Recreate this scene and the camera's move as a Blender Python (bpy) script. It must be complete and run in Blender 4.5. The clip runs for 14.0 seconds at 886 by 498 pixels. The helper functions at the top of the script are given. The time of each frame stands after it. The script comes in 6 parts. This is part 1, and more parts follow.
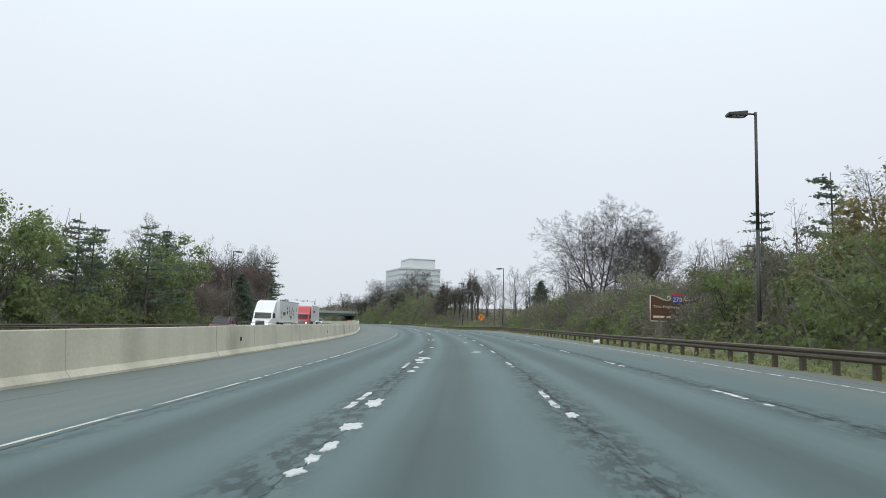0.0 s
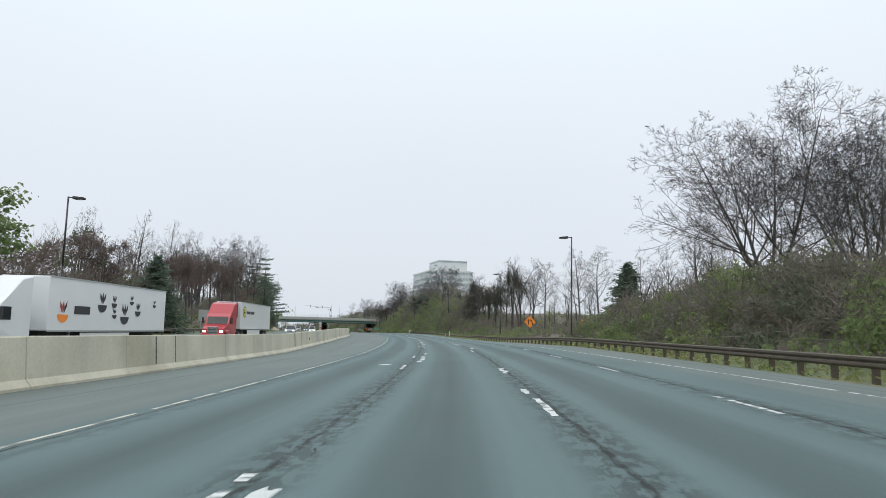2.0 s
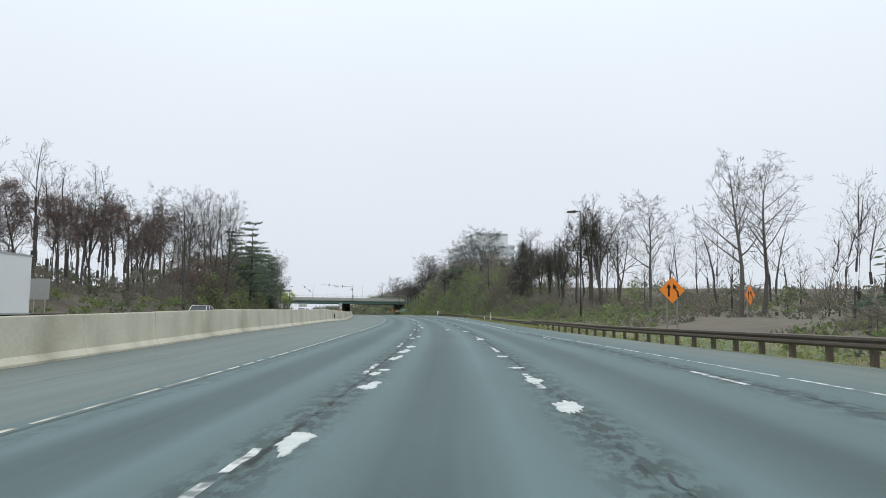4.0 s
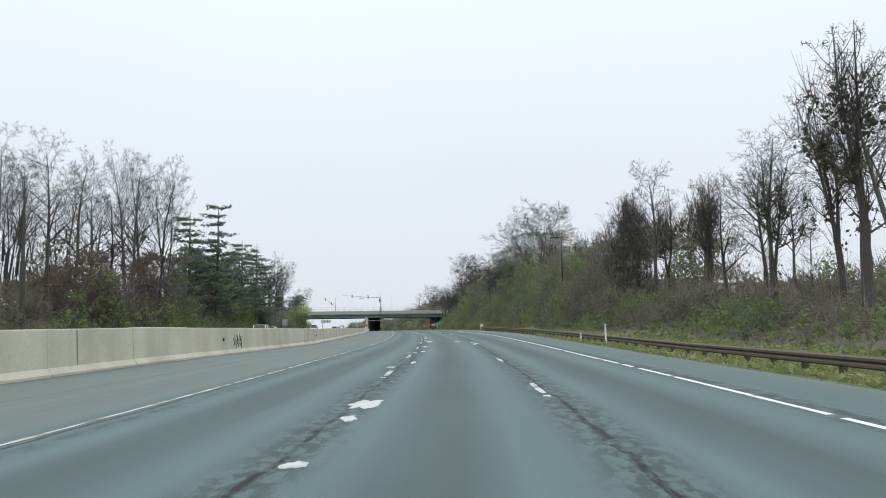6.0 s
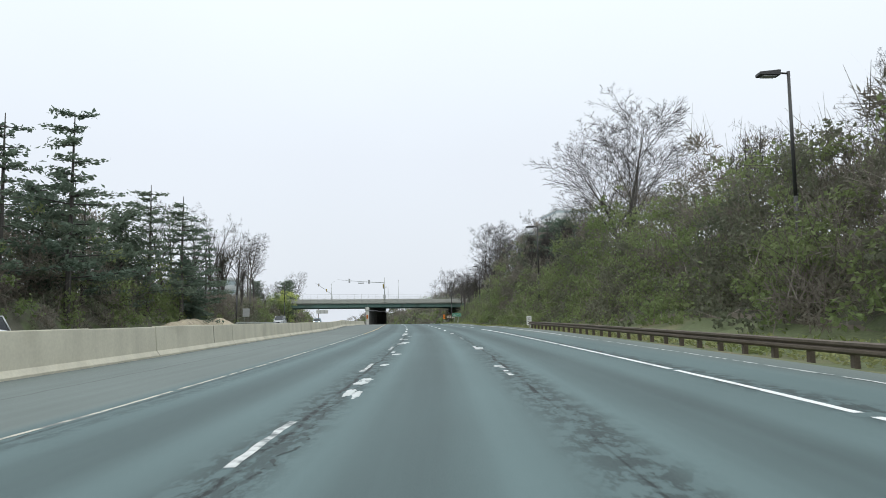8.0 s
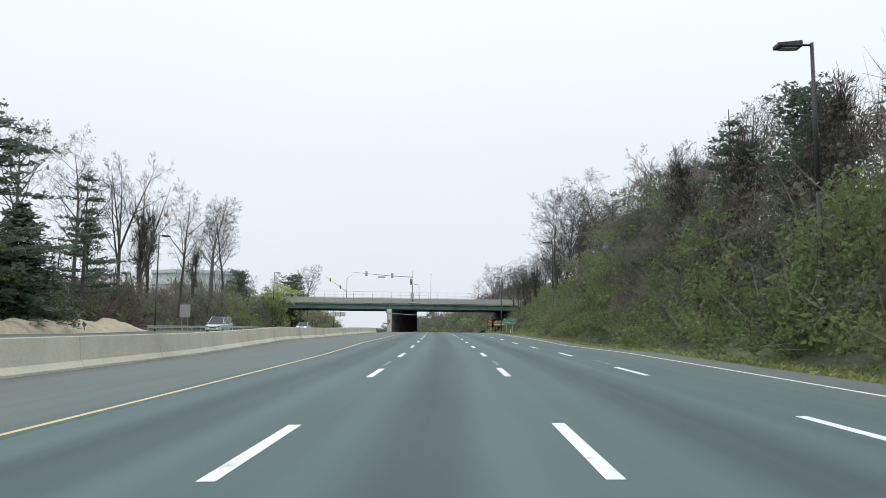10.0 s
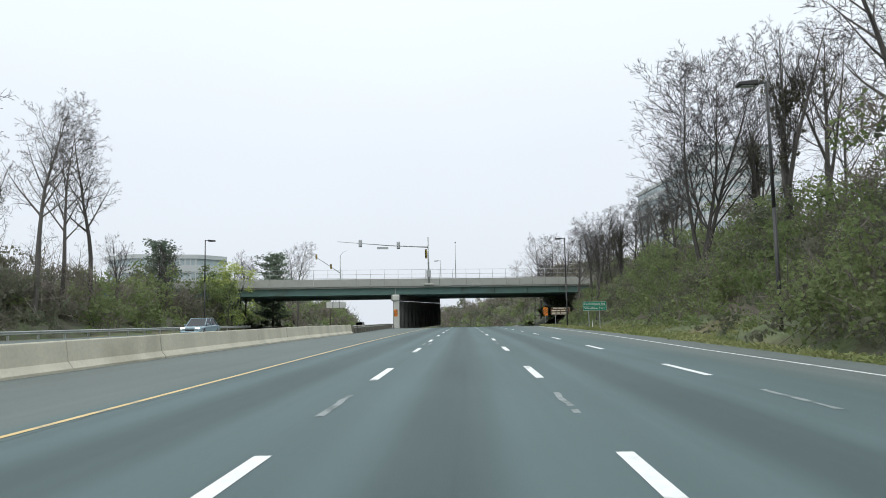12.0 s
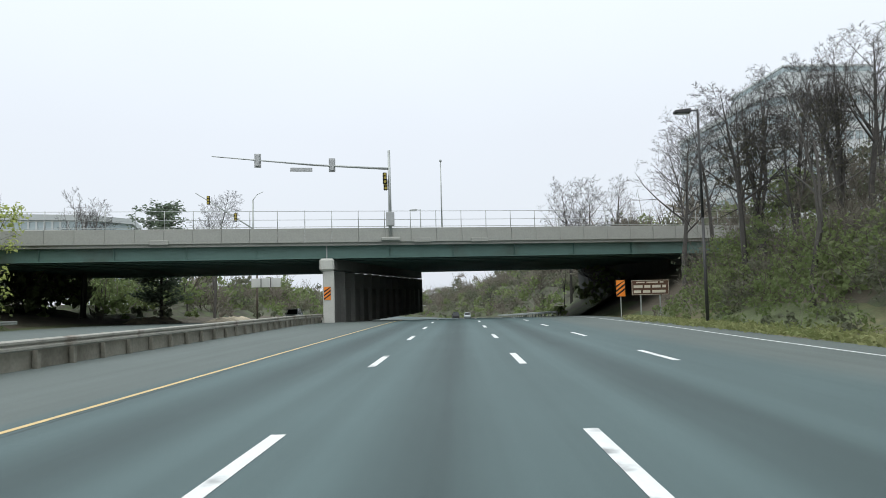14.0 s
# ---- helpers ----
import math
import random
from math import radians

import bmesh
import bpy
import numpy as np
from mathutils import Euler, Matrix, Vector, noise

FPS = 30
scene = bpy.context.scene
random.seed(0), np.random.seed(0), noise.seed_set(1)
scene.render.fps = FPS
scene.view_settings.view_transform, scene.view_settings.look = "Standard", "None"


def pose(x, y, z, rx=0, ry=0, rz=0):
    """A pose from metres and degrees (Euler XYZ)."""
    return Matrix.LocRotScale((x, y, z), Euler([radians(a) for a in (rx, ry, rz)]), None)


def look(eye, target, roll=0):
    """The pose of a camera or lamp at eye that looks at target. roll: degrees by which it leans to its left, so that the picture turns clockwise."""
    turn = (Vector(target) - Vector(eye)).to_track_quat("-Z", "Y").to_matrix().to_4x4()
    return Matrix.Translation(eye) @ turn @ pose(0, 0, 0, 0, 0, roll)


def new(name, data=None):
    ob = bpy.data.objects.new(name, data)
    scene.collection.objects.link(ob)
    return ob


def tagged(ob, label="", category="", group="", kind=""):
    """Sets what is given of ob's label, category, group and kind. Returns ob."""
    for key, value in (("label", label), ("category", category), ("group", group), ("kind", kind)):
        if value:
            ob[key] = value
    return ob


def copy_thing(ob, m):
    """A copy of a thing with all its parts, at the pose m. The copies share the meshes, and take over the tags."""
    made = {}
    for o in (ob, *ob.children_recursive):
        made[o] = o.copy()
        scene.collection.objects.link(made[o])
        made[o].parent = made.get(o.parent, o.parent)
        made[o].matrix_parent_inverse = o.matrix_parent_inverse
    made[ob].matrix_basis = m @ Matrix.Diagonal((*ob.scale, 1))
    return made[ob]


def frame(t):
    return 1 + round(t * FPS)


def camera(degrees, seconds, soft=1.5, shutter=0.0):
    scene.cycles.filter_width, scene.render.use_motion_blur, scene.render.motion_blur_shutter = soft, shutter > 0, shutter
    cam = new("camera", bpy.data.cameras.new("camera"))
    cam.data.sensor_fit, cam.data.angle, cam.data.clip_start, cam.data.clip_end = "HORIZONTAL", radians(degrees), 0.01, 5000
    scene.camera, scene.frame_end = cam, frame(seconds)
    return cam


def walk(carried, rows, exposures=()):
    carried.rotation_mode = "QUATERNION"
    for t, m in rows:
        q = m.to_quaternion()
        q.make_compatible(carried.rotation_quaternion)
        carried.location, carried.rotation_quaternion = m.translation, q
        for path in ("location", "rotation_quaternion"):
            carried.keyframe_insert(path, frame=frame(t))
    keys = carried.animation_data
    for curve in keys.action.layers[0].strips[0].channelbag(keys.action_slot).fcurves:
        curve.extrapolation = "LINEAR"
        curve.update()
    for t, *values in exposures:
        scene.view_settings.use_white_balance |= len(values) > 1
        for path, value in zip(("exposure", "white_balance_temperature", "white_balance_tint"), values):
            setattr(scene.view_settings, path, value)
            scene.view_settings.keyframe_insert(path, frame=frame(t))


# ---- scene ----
cam = camera(64.4, 14.0, 0.8, 0.05)
PATH = [
    (0.0, pose(-9.46, -147.29, 1.45, 95.98, -1.54, -6.38)),
    (0.5, pose(-7.44, -133.54, 1.42, 96.29, -1.42, -5.58)),
    (1.0, pose(-5.48, -119.78, 1.41, 96.57, -2.02, -4.94)),
    (1.5, pose(-3.77, -105.96, 1.39, 95.51, -1.42, -5.02)),
    (2.0, pose(-2.26, -92.09, 1.39, 96.60, -1.27, -3.57)),
    (2.5, pose(-0.97, -78.17, 1.45, 95.39, -1.27, -3.42)),
    (3.0, pose(0.15, -64.21, 1.43, 95.46, -1.69, -1.82)),
    (5.5, pose(1.99, 6.44, 1.39, 94.27, 1.02, 1.62)),
    (6.0, pose(1.73, 20.71, 1.38, 96.07, 0.96, 3.26)),
    (6.5, pose(1.34, 34.99, 1.40, 93.64, 1.36, 4.02)),
    (7.0, pose(0.79, 49.28, 1.40, 94.77, 1.19, 4.03)),
    (9.5, pose(-5.40, 121.15, 1.35, 95.70, -0.25, 7.45)),
    (10.0, pose(-6.96, 135.63, 1.36, 95.89, -0.45, 8.27)),
    (10.5, pose(-8.81, 150.08, 1.35, 95.12, -0.36, 8.62)),
    (11.0, pose(-10.80, 164.52, 1.35, 95.13, -0.28, 10.03)),
    (11.5, pose(-12.90, 179.00, 1.24, 96.09, 1.00, 10.37)),
    (12.0, pose(-15.12, 193.52, 1.20, 95.14, 1.10, 10.96)),
    (12.5, pose(-17.38, 208.08, 1.17, 94.31, 1.05, 10.39)),
    (13.0, pose(-19.67, 222.69, 1.06, 94.43, 0.68, 10.78)),
    (13.5, pose(-21.99, 237.33, 1.00, 94.38, 0.96, 10.71)),
    (14.0, pose(-24.44, 251.96, 0.89, 93.69, 1.44, 10.62)),
]
walk(cam, PATH, ((0.0, -0.04, 6380, 7.5), (3.2, -0.02, 6380, 7.5), (6.5, 0.03, 6400, 7.5), (9.5, 0.09, 6420, 7.5), (14.0, 0.08, 6420, 7.5)))

# ---------------------------------------------------------------- world, light
world = bpy.data.worlds.new("overcast_sky")
scene.world = world
world.use_nodes = True
wn, wl = world.node_tree.nodes, world.node_tree.links
wn.clear()
w_out = wn.new("ShaderNodeOutputWorld")
w_bg = wn.new("ShaderNodeBackground")
w_sky = wn.new("ShaderNodeTexSky")
w_sky.sky_type = "NISHITA"
w_sky.sun_disc = False
w_sky.sun_elevation, w_sky.sun_rotation = radians(42), radians(150)
w_sky.air_density, w_sky.dust_density = 1.5, 4.0
w_scale = wn.new("ShaderNodeVectorMath"); w_scale.operation = "SCALE"; w_scale.inputs["Scale"].default_value = 0.1
wl.new(w_sky.outputs[0], w_scale.inputs[0])
w_geo = wn.new("ShaderNodeTexCoord")
w_sep = wn.new("ShaderNodeSeparateXYZ")
wl.new(w_geo.outputs["Generated"], w_sep.inputs[0])
w_ramp = wn.new("ShaderNodeValToRGB")          # cloud deck: paler at the horizon, brighter overhead
wl.new(w_sep.outputs["Z"], w_ramp.inputs[0])
els = w_ramp.color_ramp.elements
els[0].position, els[0].color = 0.0, (0.788, 0.825, 0.895, 1)
els[1].position, els[1].color = 1.0, (1.75, 1.8, 1.85, 1)
e = els.new(0.22); e.color = (0.85, 0.885, 0.965, 1)
e = els.new(0.45); e.color = (0.97, 1.03, 1.09, 1)
w_noise = wn.new("ShaderNodeTexNoise")
w_noise.inputs["Scale"].default_value, w_noise.inputs["Detail"].default_value = 2.2, 4
wl.new(w_geo.outputs["Generated"], w_noise.inputs["Vector"])
w_map = wn.new("ShaderNodeMapRange")
w_map.inputs["To Min"].default_value, w_map.inputs["To Max"].default_value = 0.965, 1.035
wl.new(w_noise.outputs[0], w_map.inputs[0])
w_cl = wn.new("ShaderNodeVectorMath"); w_cl.operation = "SCALE"
wl.new(w_ramp.outputs[0], w_cl.inputs[0]); wl.new(w_map.outputs[0], w_cl.inputs["Scale"])
w_mix = wn.new("ShaderNodeMix"); w_mix.data_type = "RGBA"; w_mix.inputs[0].default_value = 0.93
wl.new(w_scale.outputs[0], w_mix.inputs[6]); wl.new(w_cl.outputs[0], w_mix.inputs[7])
wl.new(w_mix.outputs[2], w_bg.inputs[0])
w_bg.inputs[1].default_value = 1.0
wl.new(w_bg.outputs[0], w_out.inputs[0])

sun = new("sun", bpy.data.lights.new("sun", "SUN"))
sun.data.energy, sun.data.angle, sun.data.color = 0.6, radians(25), (1.0, 0.97, 0.92)
sun.matrix_world = look((0, 0, 100), (0 + 40, 60, 0))


# ---------------------------------------------------------------- alignment
# The road runs along +y. axis_x(y) is the line driven; st is the station (its y), d metres to the right of it.
POLY = (0.008334, 0.050793, 0.282060, -5.223447, -0.300410, 2.084869)


def bend(y):
    """Past the bridge the road swings to the left."""
    q = np.clip(y - 400.0, 0.0, 400.0)
    return -0.00045 * q * q - 0.36 * np.clip(y - 800.0, 0.0, None)


def axis_x(y):
    yy = np.clip(y, -160.0, 252.0) / 100.0
    slope = np.polyval(np.polyder(POLY), yy) / 100.0
    return np.polyval(POLY, yy) + slope * (y - yy * 100.0) + bend(y)


def axis_slope(y):
    return np.polyval(np.polyder(POLY), np.clip(y, -160.0, 252.0) / 100.0) / 100.0 - 0.0009 * np.clip(y - 400.0, 0.0, 400.0)


GRADE_Y = np.arange(-700.0, 4701.0, 1.0)
GRADE = np.interp(GRADE_Y, (120, 140, 190, 222, 250, 305, 330, 560, 640), (0, -0.003, -0.003, -0.0065, -0.0115, -0.013, -0.035, -0.035, -0.022))
LEVEL = np.r_[0, np.cumsum((GRADE[1:] + GRADE[:-1]) / 2)]


def road_z(y):
    """Height of the road along its line: level, then falling over a crest at the bridge."""
    return np.interp(y, GRADE_Y, LEVEL)


BANK_Y = (-160, -100, -40, 6, 50, 90, 121, 150, 168, 185, 200, 330)
BANK = (0.0429, 0.0300, 0.0438, 0.0037, 0.0044, 0.0281, 0.0202, 0.0155, 0.0124, -0.0102, -0.0006, 0.0002)


def bank(y):
    return np.interp(y, BANK_Y, BANK)


def ease(a, b, x):
    t = np.clip((x - a) / (b - a), 0, 1)
    return t * t * (3 - 2 * t)


def edge_right(y):
    """Right edge of the pavement."""
    return np.interp(y, (-200, -30, 0, 25, 70, 100, 145, 215, 270, 300, 360), (9.4, 9.5, 8.6, 7.6, 7.6, 8.2, 9.2, 9.9, 11.3, 12.6, 13.5))


def barrier_d(y):
    return np.interp(y, (-200, -100, -60, -30, 60, 140, 180, 240, 268, 285, 305, 330), (-10.8, -10.9, -11.6, -12.1, -12.7, -12.2, -11.5, -11.3, -11.1, -11.7, -12.6, -12.9))


def hill_right(y):
    return np.interp(y, (-200, -100, -40, 10, 60, 82, 108, 145, 200, 240, 290, 310, 360, 450, 560, 900), (1.5, 1.8, 1.8, 1.0, 1.0, 1.4, 4.0, 7.4, 7.6, 6.6, 6.2, 6.0, 8, 11, 12, -3))


def hill_left(y):
    return np.interp(y, (-200, -60, -10, 30, 90, 140, 180, 230, 290, 330, 500, 900), (2.0, 1.5, 1.0, 4.5, 4.5, 3.0, 1.5, 2.0, 2.5, 1.0, 3, 0))


def ground_z(y, d):
    """Height of the ground at station y, d metres right of the line."""
    zr, bk = road_z(y), bank(y)
    er = edge_right(y)
    deck = zr + bk * np.clip(d, -14, 14)
    right = hill_right(y) * ease(2.5, 17.0, d - er) + 0.012 * np.clip(d - er - 20, 0, 400) * (1 - ease(500, 900, y))
    right = right - 0.25 * ease(0.2, 1.5, d - er) * (1 - ease(2.0, 5, d - er))
    opp = 0.2 * ease(0.5, 4.0, barrier_d(y) - d)
    left = hill_left(y) * ease(0, 12, -36.5 - d) + 0.01 * np.clip(-d - 55, 0, 400) * (1 - ease(500, 900, y))
    return deck + np.where(d > er, right, 0) + opp + left


def place(y, d, up=0.0, onto=True):
    """World point at a station and offset, standing on the ground or up above the road."""
    k = axis_slope(y)
    n = np.sqrt(1 + k * k)
    z = (ground_z(y, d) if onto else road_z(y) + bank(y) * np.clip(d, -14, 14)) + up
    return axis_x(y) + d / n, y - d * k / n, z


def heading(y):
    """Yaw of the road in degrees, for pose()."""
    return math.degrees(math.atan2(-float(axis_slope(y)), 1.0))


# ---------------------------------------------------------------- materials
def material(name, base, rough=0.8, metal=0.0, spread=0.12, scale=3.0, fine=40.0, bump=0.15, second=None, second_at=0.55, coat=0.0, per=0.0):
    """A surface with coarse and fine variation of its colour, roughness and relief. second: a stain colour."""
    m = bpy.data.materials.new(name)
    m.use_nodes = True
    n, l = m.node_tree.nodes, m.node_tree.links
    b = n["Principled BSDF"]
    tc = n.new("ShaderNodeTexCoord")
    big, small = n.new("ShaderNodeTexNoise"), n.new("ShaderNodeTexNoise")
    for node, sc, de in ((big, scale, 5), (small, fine, 3)):
        node.inputs["Scale"].default_value, node.inputs["Detail"].default_value = sc, de
        l.new(tc.outputs["Object"], node.inputs["Vector"])
    add = n.new("ShaderNodeMath"); add.operation = "ADD"
    l.new(big.outputs[0], add.inputs[0]); l.new(small.outputs[0], add.inputs[1])
    rng = n.new("ShaderNodeMapRange")
    rng.inputs["From Min"].default_value, rng.inputs["From Max"].default_value = 0.6, 1.4
    rng.inputs["To Min"].default_value, rng.inputs["To Max"].default_value = 1 - spread, 1 + spread
    l.new(add.outputs[0], rng.inputs[0])
    last = rng.outputs[0]
    if per:
        oi = n.new("ShaderNodeObjectInfo")
        r2 = n.new("ShaderNodeMapRange")
        r2.inputs["To Min"].default_value, r2.inputs["To Max"].default_value = 1 - per, 1 + per
        l.new(oi.outputs["Random"], r2.inputs[0])
        mm = n.new("ShaderNodeMath"); mm.operation = "MULTIPLY"
        l.new(last, mm.inputs[0]); l.new(r2.outputs[0], mm.inputs[1]); last = mm.outputs[0]
    colour = n.new("ShaderNodeRGB"); colour.outputs[0].default_value = (*base, 1)
    src = colour.outputs[0]
    if second:
        st = n.new("ShaderNodeTexNoise")
        st.inputs["Scale"].default_value, st.inputs["Detail"].default_value = scale * 0.45, 6
        l.new(tc.outputs["Object"], st.inputs["Vector"])
        rp = n.new("ShaderNodeMapRange")
        rp.inputs["From Min"].default_value, rp.inputs["From Max"].default_value = second_at, second_at + 0.14
        l.new(st.outputs[0], rp.inputs[0])
        mx = n.new("ShaderNodeMix"); mx.data_type = "RGBA"
        l.new(rp.outputs[0], mx.inputs[0]); l.new(src, mx.inputs[6]); mx.inputs[7].default_value = (*second, 1)
        src = mx.outputs[2]
    sc = n.new("ShaderNodeVectorMath"); sc.operation = "SCALE"
    l.new(src, sc.inputs[0]); l.new(last, sc.inputs["Scale"])
    l.new(sc.outputs[0], b.inputs["Base Color"])
    b.inputs["Roughness"].default_value, b.inputs["Metallic"].default_value = rough, metal
    b.inputs["Coat Weight"].default_value = coat
    if bump:
        bp = n.new("ShaderNodeBump")
        bp.inputs["Strength"].default_value, bp.inputs["Distance"].default_value = bump, 0.02
        l.new(small.outputs[0], bp.inputs["Height"]); l.new(bp.outputs[0], b.inputs["Normal"])
    return m


def streaks(m, scale=1.1, depth=0.35):
    """Adds vertical runs of dirt to a material."""
    n, l = m.node_tree.nodes, m.node_tree.links
    b = n["Principled BSDF"]
    old = b.inputs["Base Color"].links[0].from_socket
    tc, mp, nz = n.new("ShaderNodeTexCoord"), n.new("ShaderNodeMapping"), n.new("ShaderNodeTexNoise")
    mp.inputs["Scale"].default_value = (scale, scale, scale * 0.12)
    nz.inputs["Scale"].default_value, nz.inputs["Detail"].default_value = 1.0, 5
    l.new(tc.outputs["Object"], mp.inputs[0]); l.new(mp.outputs[0], nz.inputs["Vector"])
    mr = n.new("ShaderNodeMapRange")
    mr.inputs["From Min"].default_value, mr.inputs["From Max"].default_value = 0.42, 0.68
    mr.inputs["To Min"].default_value, mr.inputs["To Max"].default_value = 1.08, 1.0 - depth
    l.new(nz.outputs[0], mr.inputs[0])
    sc = n.new("ShaderNodeVectorMath"); sc.operation = "SCALE"
    l.new(old, sc.inputs[0]); l.new(mr.outputs[0], sc.inputs["Scale"])
    l.new(sc.outputs[0], b.inputs["Base Color"])
    return m


def leaf_material(name, a, b_, rough=0.7, through_=0.4, patch=0.12):
    """Leaves or twigs: colour varies by leaf, by plant and by drifts over the ground."""
    m = bpy.data.materials.new(name)
    m.use_nodes = True
    n, l = m.node_tree.nodes, m.node_tree.links
    b = n["Principled BSDF"]
    geo, oi = n.new("ShaderNodeNewGeometry"), n.new("ShaderNodeObjectInfo")
    nz = n.new("ShaderNodeTexNoise")
    nz.inputs["Scale"].default_value, nz.inputs["Detail"].default_value = patch, 3
    l.new(geo.outputs["Position"], nz.inputs["Vector"])
    mr = n.new("ShaderNodeMapRange")
    mr.inputs["From Min"].default_value, mr.inputs["From Max"].default_value = 0.38, 0.62
    l.new(nz.outputs[0], mr.inputs[0])
    ad = n.new("ShaderNodeMath"); ad.operation = "MULTIPLY_ADD"
    l.new(geo.outputs["Random Per Island"], ad.inputs[0]); ad.inputs[1].default_value = 0.5
    l.new(mr.outputs[0], ad.inputs[2])
    sb = n.new("ShaderNodeMath"); sb.operation = "MULTIPLY_ADD"
    l.new(oi.outputs["Random"], sb.inputs[0]); sb.inputs[1].default_value = 0.5
    l.new(ad.outputs[0], sb.inputs[2])
    m2 = n.new("ShaderNodeMapRange")
    m2.inputs["From Min"].default_value, m2.inputs["From Max"].default_value = 0.3, 1.7
    l.new(sb.outputs[0], m2.inputs[0])
    mx = n.new("ShaderNodeMix"); mx.data_type = "RGBA"
    mx.inputs[6].default_value, mx.inputs[7].default_value = (*a, 1), (*b_, 1)
    l.new(m2.outputs[0], mx.inputs[0])
    l.new(mx.outputs[2], b.inputs["Base Color"])
    b.inputs["Roughness"].default_value = rough
    b.inputs["Specular IOR Level"].default_value = 0.2
    tr, both = n.new("ShaderNodeBsdfTranslucent"), n.new("ShaderNodeMixShader")
    l.new(mx.outputs[2], tr.inputs["Color"])
    both.inputs[0].default_value = through_
    l.new(b.outputs[0], both.inputs[1]); l.new(tr.outputs[0], both.inputs[2])
    l.new(both.outputs[0], n["Material Output"].inputs["Surface"])
    return m


MAT = {}
MAT["concrete"] = material("weathered_concrete", (0.54, 0.515, 0.415), 0.85, spread=0.12, scale=0.5, fine=9, second=(0.41, 0.385, 0.295), second_at=0.55)
streaks(MAT["concrete"], 0.6, 0.1)
MAT["grass"] = material("spring_grass", (0.1, 0.122, 0.055), 0.9, spread=0.35, scale=0.35, fine=6, bump=0.6, second=(0.16, 0.14, 0.075), second_at=0.5)
def asphalt():
    """Worn asphalt. The map carries d and the station: oil down the lane centres, broken dark seams along the lane lines of
    the old surface, and a newer, darker surface from station 139 on."""
    m = bpy.data.materials.new("worn_asphalt")
    m.use_nodes = True
    n, l = m.node_tree.nodes, m.node_tree.links
    b = n["Principled BSDF"]

    def math_(op, a, c=None, clamp=False):
        node = n.new("ShaderNodeMath"); node.operation = op; node.use_clamp = clamp
        for i_, v in enumerate((a, c)):
            if v is None:
                continue
            if isinstance(v, (int, float)):
                node.inputs[i_].default_value = v
            else:
                l.new(v, node.inputs[i_])
        return node.outputs[0]

    def smooth(v, lo, hi):
        node = n.new("ShaderNodeMapRange"); node.interpolation_type = "SMOOTHSTEP"
        node.inputs["From Min"].default_value, node.inputs["From Max"].default_value = lo, hi
        l.new(v, node.inputs[0])
        return node.outputs[0]

    def noise_(vec, scale, detail=4, rough=0.55):
        node = n.new("ShaderNodeTexNoise")
        node.inputs["Scale"].default_value, node.inputs["Detail"].default_value, node.inputs["Roughness"].default_value = scale, detail, rough
        l.new(vec, node.inputs["Vector"])
        return node.outputs[0]

    uv = n.new("ShaderNodeUVMap"); uv.uv_map = "road"
    sep = n.new("ShaderNodeSeparateXYZ"); l.new(uv.outputs[0], sep.inputs[0])
    d, y = sep.outputs[0], sep.outputs[1]

    def stretched(kx, ky):
        node = n.new("ShaderNodeMapping"); node.inputs["Scale"].default_value = (kx, ky, 1)
        l.new(uv.outputs[0], node.inputs["Vector"])
        return node.outputs[0]

    streak = noise_(stretched(2.2, 0.03), 1.0, 4)
    blotch = noise_(stretched(0.35, 0.12), 1.0, 5)
    grit = noise_(uv.outputs[0], 45, 3, 0.7)
    crack = noise_(stretched(4.6, 1.9), 1.0, 8, 0.74)
    wob = math_("MULTIPLY", math_("SUBTRACT", noise_(stretched(0.0, 0.35), 1.0, 3), 0.5), 0.45)
    dd = math_("ADD", d, wob)
    wrap = n.new("ShaderNodeMath"); wrap.operation = "WRAP"
    l.new(math_("ADD", d, 0.355), wrap.inputs[0]); wrap.inputs[1].default_value, wrap.inputs[2].default_value = 1.815, -1.815
    centre = math_("ABSOLUTE", wrap.outputs[0])
    wrap2 = n.new("ShaderNodeMath"); wrap2.operation = "WRAP"
    l.new(math_("ADD", dd, 2.0), wrap2.inputs[0]); wrap2.inputs[1].default_value, wrap2.inputs[2].default_value = 1.815, -1.815
    seam = math_("ABSOLUTE", wrap2.outputs[0])
    oil = math_("SUBTRACT", 1.0, smooth(centre, 0.1, 1.0))
    tyre = math_("SUBTRACT", 1.0, smooth(math_("ABSOLUTE", math_("SUBTRACT", centre, 1.0)), 0.05, 0.5))
    inner = math_("MULTIPLY", smooth(d, -5.6, -5.2), math_("SUBTRACT", 1.0, smooth(d, 5.3, 6.0)))
    old = math_("SUBTRACT", 1.0, smooth(math_("ADD", y, math_("MULTIPLY", blotch, 6.0)), 141.0, 143.0))
    near_seam = math_("SUBTRACT", 1.0, smooth(seam, 0.12, 0.68))
    crumble = math_("MULTIPLY", math_("MULTIPLY", near_seam, smooth(crack, 0.47, 0.53)), math_("MULTIPLY", old, inner))
    hair = math_("MULTIPLY", math_("SUBTRACT", 1.0, smooth(math_("ABSOLUTE", math_("ADD", dd, 5.62)), 0.015, 0.06)), smooth(crack, 0.36, 0.5))
    hair2 = math_("MULTIPLY", math_("MULTIPLY", math_("SUBTRACT", 1.0, smooth(seam, 0.02, 0.07)), smooth(streak, 0.4, 0.5)), old)
    shoulder = math_("MAXIMUM", math_("SUBTRACT", 1.0, smooth(d, -6.4, -5.9)), smooth(d, 6.2, 8.0))
    tone = math_("MULTIPLY_ADD", math_("SUBTRACT", streak, 0.5), 0.42)
